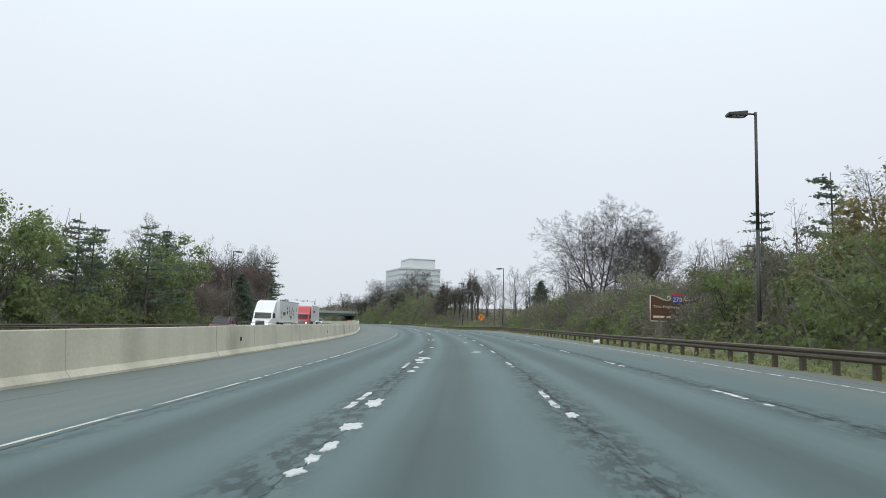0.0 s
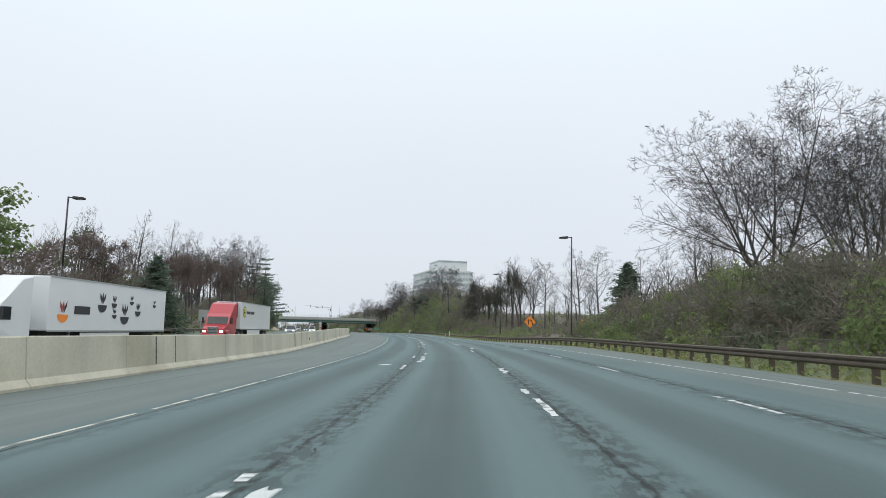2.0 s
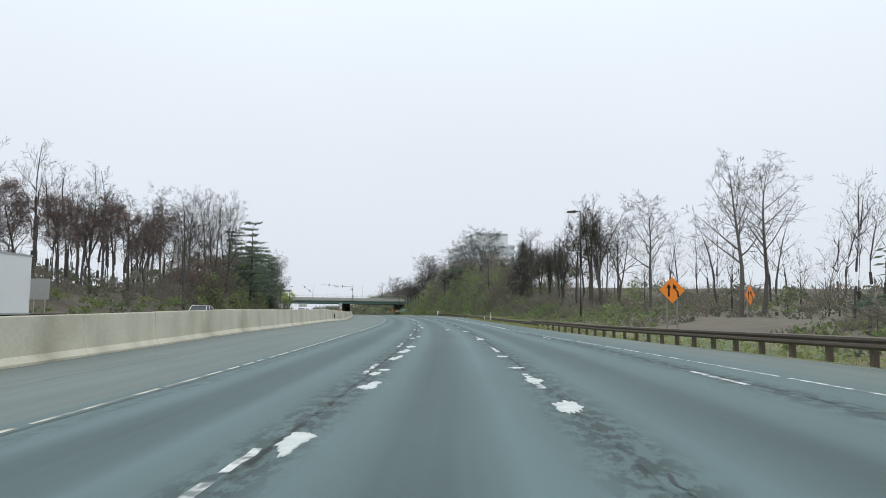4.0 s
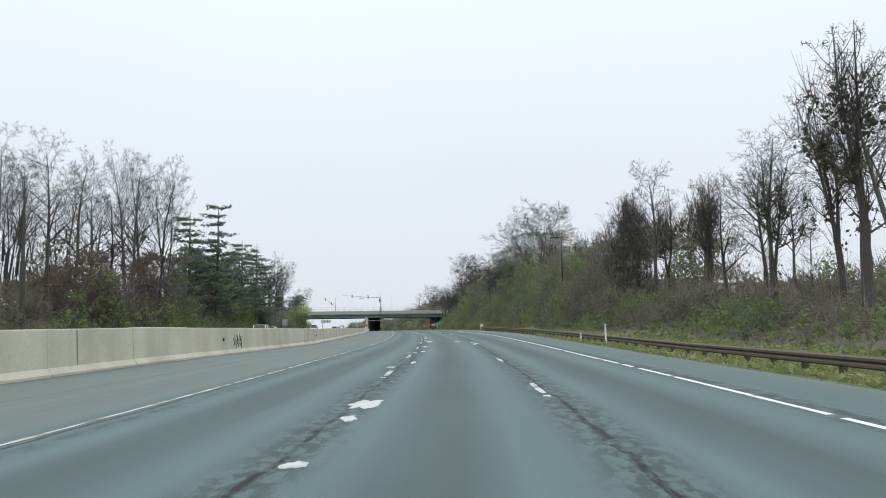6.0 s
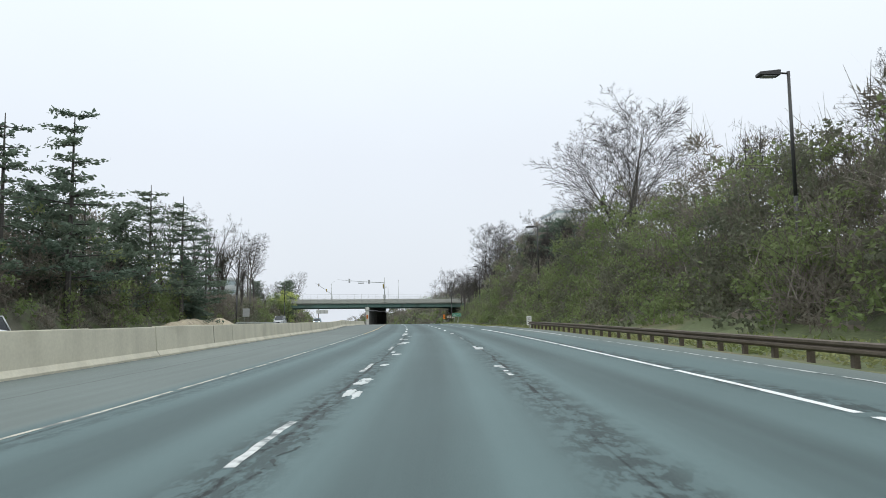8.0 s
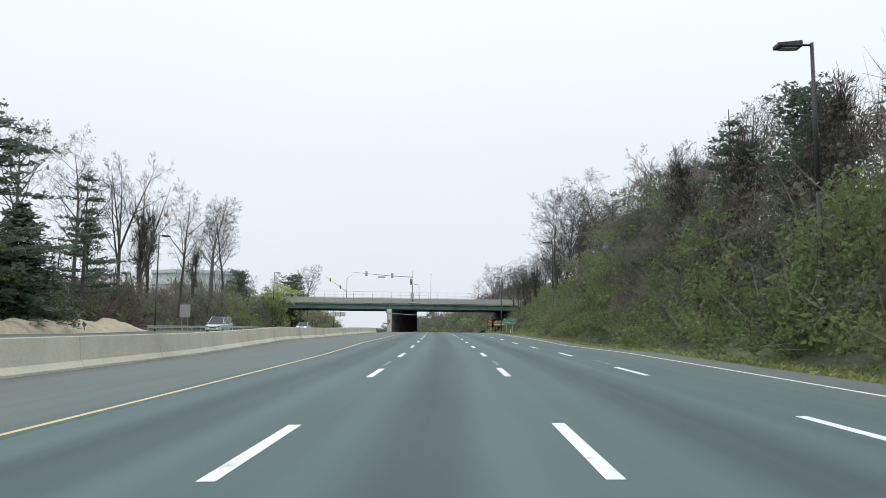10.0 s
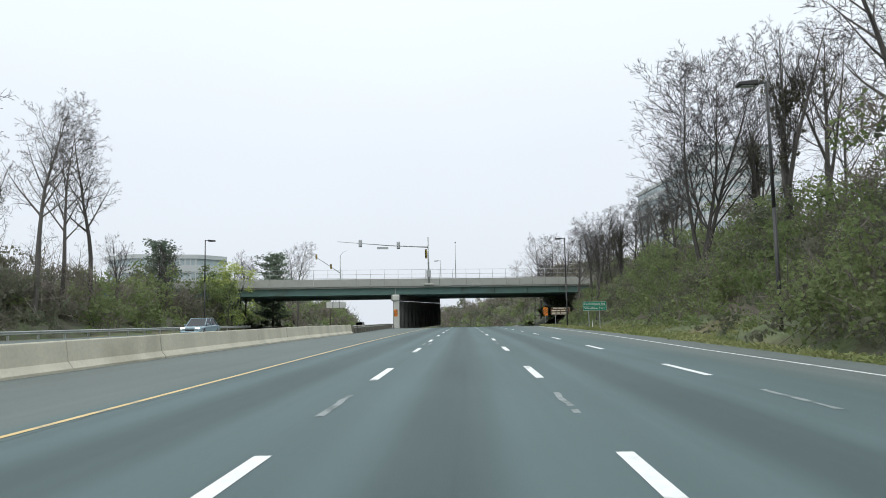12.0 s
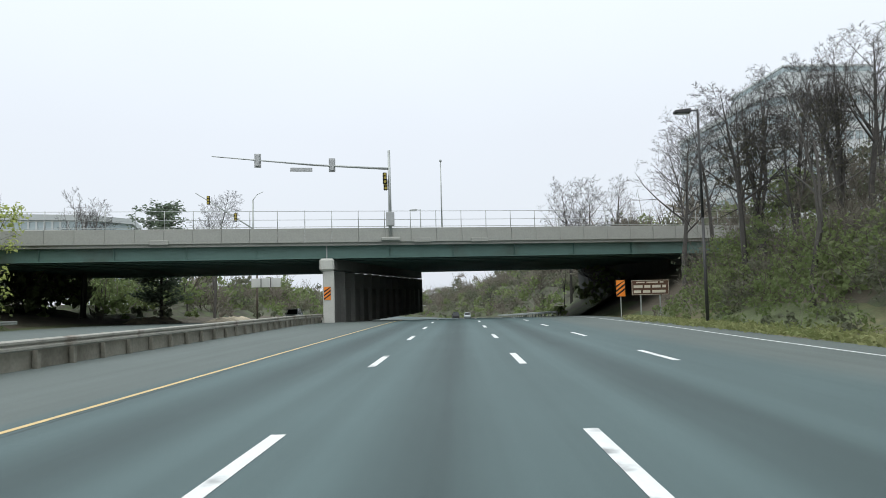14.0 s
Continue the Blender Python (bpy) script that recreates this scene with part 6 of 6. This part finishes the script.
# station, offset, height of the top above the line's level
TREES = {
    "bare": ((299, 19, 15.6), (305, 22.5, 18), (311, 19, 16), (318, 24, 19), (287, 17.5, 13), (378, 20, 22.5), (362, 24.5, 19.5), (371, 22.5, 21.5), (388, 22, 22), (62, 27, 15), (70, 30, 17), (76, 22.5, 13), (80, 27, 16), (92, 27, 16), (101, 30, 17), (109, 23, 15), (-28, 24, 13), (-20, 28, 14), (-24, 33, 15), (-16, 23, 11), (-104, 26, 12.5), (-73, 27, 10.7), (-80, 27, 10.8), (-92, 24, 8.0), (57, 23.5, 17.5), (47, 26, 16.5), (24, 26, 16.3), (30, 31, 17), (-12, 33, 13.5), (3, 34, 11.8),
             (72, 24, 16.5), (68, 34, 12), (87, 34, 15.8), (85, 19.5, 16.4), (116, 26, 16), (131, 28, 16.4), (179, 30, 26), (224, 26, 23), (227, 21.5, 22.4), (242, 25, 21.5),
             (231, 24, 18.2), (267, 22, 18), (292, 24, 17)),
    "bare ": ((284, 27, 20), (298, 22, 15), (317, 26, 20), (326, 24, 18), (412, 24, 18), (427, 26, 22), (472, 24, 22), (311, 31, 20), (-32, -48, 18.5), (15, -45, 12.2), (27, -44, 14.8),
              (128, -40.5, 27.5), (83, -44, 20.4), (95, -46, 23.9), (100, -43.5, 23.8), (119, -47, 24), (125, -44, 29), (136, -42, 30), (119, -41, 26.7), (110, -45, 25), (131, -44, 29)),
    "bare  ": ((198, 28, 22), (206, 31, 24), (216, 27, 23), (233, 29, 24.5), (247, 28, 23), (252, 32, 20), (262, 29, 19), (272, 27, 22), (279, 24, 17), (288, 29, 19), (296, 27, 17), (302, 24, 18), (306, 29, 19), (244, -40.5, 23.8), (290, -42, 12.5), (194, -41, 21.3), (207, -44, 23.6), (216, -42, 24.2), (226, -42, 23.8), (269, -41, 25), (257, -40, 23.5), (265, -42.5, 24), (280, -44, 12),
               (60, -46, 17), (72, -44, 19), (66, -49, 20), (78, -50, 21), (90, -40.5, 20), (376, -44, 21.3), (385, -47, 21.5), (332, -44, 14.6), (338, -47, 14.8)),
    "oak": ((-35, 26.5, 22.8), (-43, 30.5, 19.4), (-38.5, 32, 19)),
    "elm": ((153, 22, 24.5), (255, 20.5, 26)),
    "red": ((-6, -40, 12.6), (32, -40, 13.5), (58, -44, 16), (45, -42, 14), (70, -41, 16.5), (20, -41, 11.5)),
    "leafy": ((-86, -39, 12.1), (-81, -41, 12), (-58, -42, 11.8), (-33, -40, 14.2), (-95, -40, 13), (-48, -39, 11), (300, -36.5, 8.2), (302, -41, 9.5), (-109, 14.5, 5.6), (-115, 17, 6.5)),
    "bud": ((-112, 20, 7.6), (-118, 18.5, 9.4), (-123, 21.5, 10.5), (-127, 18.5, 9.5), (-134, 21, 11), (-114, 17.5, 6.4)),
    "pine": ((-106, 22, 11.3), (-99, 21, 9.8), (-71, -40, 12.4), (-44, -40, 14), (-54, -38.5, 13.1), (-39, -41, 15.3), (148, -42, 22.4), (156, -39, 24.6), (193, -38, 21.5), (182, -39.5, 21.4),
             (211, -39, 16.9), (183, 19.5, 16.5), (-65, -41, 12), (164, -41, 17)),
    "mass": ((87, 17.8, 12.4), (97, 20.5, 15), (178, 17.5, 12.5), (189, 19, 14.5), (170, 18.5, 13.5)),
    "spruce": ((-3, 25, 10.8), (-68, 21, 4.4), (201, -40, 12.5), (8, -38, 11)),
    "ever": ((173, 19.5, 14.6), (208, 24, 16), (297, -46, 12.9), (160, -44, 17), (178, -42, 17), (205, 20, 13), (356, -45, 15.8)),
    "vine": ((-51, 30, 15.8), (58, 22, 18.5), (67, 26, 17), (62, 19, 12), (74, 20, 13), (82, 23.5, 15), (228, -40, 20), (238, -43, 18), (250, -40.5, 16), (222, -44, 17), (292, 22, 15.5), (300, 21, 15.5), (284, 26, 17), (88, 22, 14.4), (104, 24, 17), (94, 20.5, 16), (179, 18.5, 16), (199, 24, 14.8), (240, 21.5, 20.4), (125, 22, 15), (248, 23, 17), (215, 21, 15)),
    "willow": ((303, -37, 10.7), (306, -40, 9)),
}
n_var = {"mass": 1, "bare": 5, "bare ": 4, "bare  ": 4, "oak": 3, "elm": 2, "pine": 3, "vine": 2, "leafy": 2, "ever": 2, "spruce": 1, "bud": 2, "red": 2, "willow": 1}
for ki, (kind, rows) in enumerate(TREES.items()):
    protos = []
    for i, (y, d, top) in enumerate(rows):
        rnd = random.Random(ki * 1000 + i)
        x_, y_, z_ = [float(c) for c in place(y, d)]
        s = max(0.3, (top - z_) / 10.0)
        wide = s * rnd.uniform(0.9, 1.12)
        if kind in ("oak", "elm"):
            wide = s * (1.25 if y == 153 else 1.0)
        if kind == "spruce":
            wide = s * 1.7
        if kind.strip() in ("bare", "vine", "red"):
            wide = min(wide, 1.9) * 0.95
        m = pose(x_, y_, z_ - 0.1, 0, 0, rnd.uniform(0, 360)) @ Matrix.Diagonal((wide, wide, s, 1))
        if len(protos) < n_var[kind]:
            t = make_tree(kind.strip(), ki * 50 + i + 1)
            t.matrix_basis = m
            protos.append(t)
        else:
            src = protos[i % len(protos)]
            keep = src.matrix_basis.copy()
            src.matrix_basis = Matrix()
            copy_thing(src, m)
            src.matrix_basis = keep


# ---------------------------------------------------------------- woods behind
def woods(name, label, areas, seed, mat_twig):
    """Many thin bare trees, too many to count."""
    segs = []
    rnd = random.Random(seed)
    protos = [grow(seed * 10 + i, 10, 0.25, 1, 0.1, (9, 5, 3), (0.6, 0.95), (0.42, 0.5, 0.55), 0.07, 0.011) for i in range(4)]
    for y0, y1, d0, d1, n, h0, h1 in areas:
        for _ in range(n):
            y, d = rnd.uniform(y0, y1), rnd.uniform(d0, d1)
            x_, y_, z_ = [float(c) for c in place(y, d)]
            s = rnd.uniform(h0, h1) / 10
            a = rnd.uniform(0, 6.283)
            ca, sa = math.cos(a) * min(s, 1.5), math.sin(a) * min(s, 1.5)
            thick, thin, _ = protos[rnd.randrange(4)]
            arr = np.array(thick + thin)
            out = arr.copy()
            for o in (0, 3):
                out[:, o] = x_ + arr[:, o] * ca - arr[:, o + 1] * sa
                out[:, o + 1] = y_ + arr[:, o] * sa + arr[:, o + 1] * ca
                out[:, o + 2] = z_ + arr[:, o + 2] * s
            out[:, 6:] *= s * 1.3
            segs.append(out)
    return thing(name, label, "woods", kind="stuff", me=blades(np.concatenate(segs), name, mat_twig))


woods("right_woods", "thin grey leafless woodland behind the verge brush", ((-150, -60, 26, 60, 22, 7, 11), (-60, 20, 32, 60, 36, 8, 13), (15, 75, 28, 55, 30, 8, 13), (75, 135, 26, 45, 18, 6, 9),
      (135, 300, 27, 45, 34, 7, 11), (310, 560, 16, 50, 38, 8, 13)), 3, MAT["twig"])
woods("left_woods", "thin grey leafless woodland on the far bank", ((-140, -10, -70, -45, 20, 7, 11), (-10, 60, -70, -46, 26, 7, 11), (35, 135, -66, -44, 70, 12, 19), (140, 300, -70, -44, 40, 8, 14),
      (330, 560, -75, -44, 28, 8, 13)), 4, MAT["twig"])

# ---------------------------------------------------------------- thickets
# station, height of the brush above the ground where it stands tallest
MASS_R = ((-152, 5.5), (-116, 6.0), (-104, 4.6), (-90, 4.4), (-52, 4.6), (-30, 3.2), (-12, 3.2), (-6, 1.2), (0, 0.0), (16, 0.0), (24, 0.9), (36, 1.1), (52, 1.5), (66, 2.6), (78, 2.9), (86, 4.6), (96, 6.8), (145, 6.8), (165, 7.2), (185, 8.6), (206, 8.6), (220, 7.4), (229, 4.4), (240, 4.2), (286, 4.2), (294, 5.0), (308, 5.2))
MASS_L = ((-152, 8.0), (-24, 8.5), (-12, 8.0), (12, 6.0), (24, 4.0), (36, 2.6), (60, 2.2), (90, 3.0), (104, 6.5), (125, 10.0), (180, 10.5), (198, 8.5), (212, 6.0), (224, 5.0), (272, 5.2), (286, 6.2), (296, 7.0), (308, 6.8))
MASS_FAR = ((309, 5.0), (380, 8.0), (680, 11.0), (800, 12.0))


def drift(x, y, k, scale):
    return np.array([noise.noise(Vector((a * scale, b * scale, k))) for a, b in zip(np.ravel(x).tolist(), np.ravel(y).tolist())])


def kind_right(y, d, x, yw, own):
    """Which plants grow where on the near bank: 0 brown, 1 green, 2 dark, 3 russet."""
    s = d - edge_right(y) + 3.0 * (own - 0.5) + 9.0 * drift(x, yw, 1.5, 0.2)
    wide = np.interp(y, (-152, -112, -102, -16, 32, 60, 84, 100, 135, 145, 158, 168, 226, 234, 282, 288, 306, 345, 420), (10, 8, 5.0, 4.5, 9, 8, 6, 7.5, 10, 22, 18, 8, 8, 15, 15, 10, 8, 5, 4))
    k = np.where(s < wide, 1, 0)
    dk = drift(x, yw, 8.5, 0.13) + 0.5 * (own * 7.3 % 1.0 - 0.5)
    k = np.where((dk > 0.28) & (k == 0), 2, k)
    k = np.where((dk < -0.18) & (k == 0) & ((y < 150) | (y > 226)), 1, k)
    return np.where((k == 1) & (drift(x, yw, 21.5, 0.3) + 0.4 * (own - 0.5) > 0.22), 2, k)


def kind_left(y, d, x, yw, own):
    dk, g = drift(x, yw, 8.5, 0.1) + 0.5 * (own - 0.5), drift(x, yw, 3.5, 0.09) + 0.5 * (own * 7.3 % 1.0 - 0.5)
    k = np.where(dk > 0.0, 2, 0)
    k = np.where((y < -22) & (g > -0.05), 1, k)
    k = np.where((y < -22) & (k == 0), 2, k)
    k = np.where((y > -22) & (y < 14) & (dk < 0.2) | (y > 100) & (y < 140) & (dk < 0.1), 3, k)
    k = np.where((y > 214) & (g > np.where(y > 272, -0.22, -0.05)), 1, k)
    return np.where((y > 14) & (y < 214) & (d > -40.5) & (g > -0.25), 1, k)


STUFF = [{"v": [], "f": [], "m": [], "s": [], "n": 0} for _ in range(4)]


def gather(k, verts, faces, slot, soft):
    g = STUFF[k]
    g["v"].append(verts); g["f"].append(faces + g["n"]); g["n"] += len(verts)
    g["m"].append(np.full(len(faces), slot)); g["s"].append(np.full(len(faces), soft))


def brush(table, y0, y1, d_in, d_out, step, rise, kind_of, per, size, leaf, leaves, shoots_, seed, sign, deep_from=99.0):
    """A band of brush: a filler sheet within, coloured dark for the shaded inside, and bushes of many small leaves or
    twigs heaped over it.
    per: bushes for each square metre of ground; size: least and greatest radius; leaf: a leaf's length; leaves,
    shoots_: for each square metre of a bush."""
    rng = np.random.default_rng(seed)

    def height(y, d):
        top = np.interp(y, [p for p, _ in table], [q for _, q in table])
        x_, y_, z_ = place(y, d)
        near = np.abs(d - np.interp(y, ends, [float(d_in(v)) for v in ends]))
        h = top * np.clip(0.92 + 0.75 * drift(x_, y_, seed + 0.5, 0.1) + 0.35 * drift(x_, y_, seed + 3.5, 0.3), 0.6, 1.6)
        return x_, y_, z_, h * (0.2 + 0.8 * ease(0.0, rise, near))
    ends = np.linspace(y0, y1, 60)
    ny = int((y1 - y0) / step) + 1
    mid = abs(float(d_out(0.5 * (y0 + y1))) - float(d_in(0.5 * (y0 + y1))))
    nf = max(5, int(mid / step) + 1)
    ys = np.linspace(y0, y1, ny)
    a, b = np.array([float(d_in(v)) for v in ys]), np.array([float(d_out(v)) for v in ys])
    YY = np.repeat(ys, nf)
    DD = (a[:, None] + (b - a)[:, None] * np.linspace(0, 1, nf)[None, :]).ravel()
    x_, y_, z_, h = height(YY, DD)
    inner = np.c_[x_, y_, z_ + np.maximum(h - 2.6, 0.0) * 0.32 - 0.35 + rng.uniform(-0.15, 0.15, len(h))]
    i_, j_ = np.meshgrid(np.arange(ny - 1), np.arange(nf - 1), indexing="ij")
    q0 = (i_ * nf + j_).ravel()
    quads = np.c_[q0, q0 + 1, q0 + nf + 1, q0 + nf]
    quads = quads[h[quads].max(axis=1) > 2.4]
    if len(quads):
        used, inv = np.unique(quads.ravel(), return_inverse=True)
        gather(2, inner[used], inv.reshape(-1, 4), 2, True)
    # bushes
    cell = per ** -0.5
    rows_, cols = int((y1 - y0) / cell), max(3, int(np.abs(b - a).mean() / cell))
    n = rows_ * cols
    st = y0 + (np.repeat(np.arange(rows_), cols) + rng.uniform(0, 1, n)) / rows_ * (y1 - y0)
    f = (np.tile(np.arange(cols), rows_) + rng.uniform(0, 1, n)) / cols
    off = np.interp(st, ys, a) * (1 - f) + np.interp(st, ys, b) * f
    x_, y_, z_, h = height(st, off)
    r = np.exp(rng.uniform(math.log(size[0]), math.log(size[1]), n))
    r = np.minimum(r, np.maximum(0.45, h * 0.62))
    tall = np.minimum(r * rng.uniform(0.7, 1.25, n), h)
    lift = np.maximum(h * rng.uniform(0.72, 1.1, n) - tall * 0.8, 0.0)
    deep = np.flatnonzero(h > deep_from)               # tall brush is leafy all the way down
    pick = np.concatenate([np.arange(n), deep, deep[h[deep] > 4.5]])
    share = np.concatenate([np.ones(n), rng.uniform(0.3, 0.62, len(deep)), rng.uniform(0.0, 0.3, int((h[deep] > 4.5).sum()))])
    st, off, h = st[pick] + rng.uniform(-0.8, 0.8, len(pick)) * (share < 1), off[pick] + rng.uniform(-0.8, 0.8, len(pick)) * (share < 1), h[pick]
    r, tall, lift = r[pick], tall[pick], lift[pick] * share
    x_, y_, z_ = place(st, off)
    keep = h > 0.25
    kind = kind_of(st, off, x_, y_, rng.uniform(0, 1, len(pick)))[keep]
    c = np.c_[x_, y_, z_ + lift][keep]
    r, tall, h = r[keep], tall[keep], h[keep]
    n = len(c)
    area = 3.4 * r * (r + tall)
    m = (area * leaves).astype(int) + 8
    own = np.repeat(np.arange(n), m)
    # sprays: each bush holds a number of them, so that its outline is broken
    spray = rng.integers(0, 14, len(own))
    ways = rng.normal(size=(n, 14, 3))
    ways[:, :, 2] = np.abs(ways[:, :, 2]) - 0.25
    ways /= np.linalg.norm(ways, axis=2)[:, :, None]
    reach = rng.uniform(0.6, 1.15, (n, 14, 1))
    out = ways[own, spray] + rng.normal(size=(len(own), 3)) * 0.34
    out /= np.linalg.norm(out, axis=1)[:, None]
    far = reach[own, spray] * (1.0 - 0.55 * rng.uniform(0, 1, (len(own), 1)) ** 1.6) * rng.uniform(0.9, 1.12, (len(own), 1))
    p = c[own] + out * far * np.c_[r[own], r[own], tall[own]]
    p[:, 2] = np.maximum(p[:, 2], c[own][:, 2] - 0.25 * tall[own])
    bare = np.isin(kind[own], (0, 3))[:, None]
    face = out + rng.normal(size=p.shape) * 0.55
    u = np.cross(face, rng.normal(size=p.shape)); u /= np.linalg.norm(u, axis=1)[:, None]
    u = np.where(bare, out * 0.7 + u * 0.7 + np.array([0, 0, 0.25]), u); u /= np.linalg.norm(u, axis=1)[:, None]
    v = np.cross(face, u); v /= np.maximum(np.linalg.norm(v, axis=1), 1e-4)[:, None]
    sz = leaf * rng.uniform(0.45, 1.4, (len(own), 1))
    lg, wd = np.where(bare, 1.15, 0.6), np.where(bare, 0.2, 0.42)
    fold = rng.normal(size=p.shape) * sz * 0.12
    quad = np.stack([p - u * sz * lg, p - v * sz * wd + fold, p + u * sz * lg, p + v * sz * wd + fold], axis=1)
    ko = kind[own]
    for k in range(4):
        vk = quad[ko == k].reshape(-1, 3)
        gather(k, vk, np.arange(len(vk)).reshape(-1, 4), 0, False)
    # long shoots
    m = (area * shoots_ * np.where(np.isin(kind, (0, 3)), 1.0, 0.35) + rng.uniform(0, 1, n)).astype(int)
    own = np.repeat(np.arange(n), m)
    w = rng.normal(size=(len(own), 3)) * 0.5 + np.array([-0.12 * sign, 0, 0.75])
    w /= np.linalg.norm(w, axis=1)[:, None]
    p = c[own] + rng.normal(size=w.shape) * (0.35 * r[own])[:, None] * np.array([1, 1, 0.5])
    w = w * (rng.uniform(0.8, 1.75, len(own)) * np.maximum(r[own], tall[own]))[:, None]
    sd = np.cross(w, rng.normal(size=w.shape)); sd /= np.linalg.norm(sd, axis=1)[:, None]
    t = rng.uniform(0.06, 0.12, (len(own), 1)) * leaf
    quad = np.stack([p - sd * t, p + sd * t, p + w + sd * t * 0.3, p + w - sd * t * 0.3], axis=1)
    ko = kind[own]
    for k in range(4):
        vk = quad[ko == k].reshape(-1, 3)
        gather(k, vk, np.arange(len(vk)).reshape(-1, 4), 1, False)


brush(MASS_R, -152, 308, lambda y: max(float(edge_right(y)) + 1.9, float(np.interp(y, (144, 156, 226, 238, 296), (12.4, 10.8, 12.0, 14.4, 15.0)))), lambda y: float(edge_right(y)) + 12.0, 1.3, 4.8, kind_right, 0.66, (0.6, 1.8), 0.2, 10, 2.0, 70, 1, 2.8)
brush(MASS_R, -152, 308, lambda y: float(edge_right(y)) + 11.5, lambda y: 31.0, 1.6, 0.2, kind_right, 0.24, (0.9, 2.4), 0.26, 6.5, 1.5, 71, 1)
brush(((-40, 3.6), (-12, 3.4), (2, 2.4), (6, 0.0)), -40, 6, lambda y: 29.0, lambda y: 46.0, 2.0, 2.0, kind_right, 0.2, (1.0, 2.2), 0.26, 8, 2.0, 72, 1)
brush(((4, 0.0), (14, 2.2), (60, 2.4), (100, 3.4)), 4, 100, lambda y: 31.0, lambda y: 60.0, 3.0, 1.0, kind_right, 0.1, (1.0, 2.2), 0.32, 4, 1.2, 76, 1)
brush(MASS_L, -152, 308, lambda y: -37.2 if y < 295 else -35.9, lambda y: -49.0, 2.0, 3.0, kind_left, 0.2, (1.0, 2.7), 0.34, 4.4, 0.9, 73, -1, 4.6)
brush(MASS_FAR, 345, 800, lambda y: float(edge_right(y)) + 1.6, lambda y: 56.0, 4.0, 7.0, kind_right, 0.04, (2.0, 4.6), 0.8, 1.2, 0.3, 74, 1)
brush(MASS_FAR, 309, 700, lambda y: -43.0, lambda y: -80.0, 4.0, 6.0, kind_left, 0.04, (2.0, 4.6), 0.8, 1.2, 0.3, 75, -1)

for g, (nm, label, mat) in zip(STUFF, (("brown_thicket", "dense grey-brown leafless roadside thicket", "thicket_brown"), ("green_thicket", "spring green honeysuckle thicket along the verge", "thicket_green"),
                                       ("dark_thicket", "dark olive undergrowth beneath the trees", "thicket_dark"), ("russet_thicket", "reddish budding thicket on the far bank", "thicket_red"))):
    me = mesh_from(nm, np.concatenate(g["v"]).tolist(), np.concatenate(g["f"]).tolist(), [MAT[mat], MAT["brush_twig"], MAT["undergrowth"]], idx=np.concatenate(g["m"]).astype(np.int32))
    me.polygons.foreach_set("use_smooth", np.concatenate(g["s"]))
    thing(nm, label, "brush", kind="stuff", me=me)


def scatter_grass(name, label, areas, seed, mat, size, stretch):
    """Tufts of grass as short upright leaves."""
    pts = []
    rng = np.random.default_rng(seed)
    for y0, y1, d0, d1, n, h in areas:
        y = rng.uniform(y0, y1, n)
        d = d0 + (d1 - d0) * rng.uniform(0, 1, n)
        x_, y_, z_ = place(y, d)
        pts.append(np.c_[x_, y_, z_ + h * rng.uniform(0, 1, n)])
    return thing(name, label, "grass", kind="stuff", me=cards(np.concatenate(pts), size, rng, name, mat, stretch=stretch))


scatter_grass("verge_grass", "uneven tufts of spring grass along the verge", ((-150, 30, 9.9, 13.5, 6000, 0.2), (20, 84, 7.9, 13.2, 11000, 0.2), (84, 230, 10.0, 12.6, 9000, 0.2), (230, 302, 11.4, 15.4, 13000, 0.3)), 14, MAT["leaf_grass"], 0.1, 2.4)
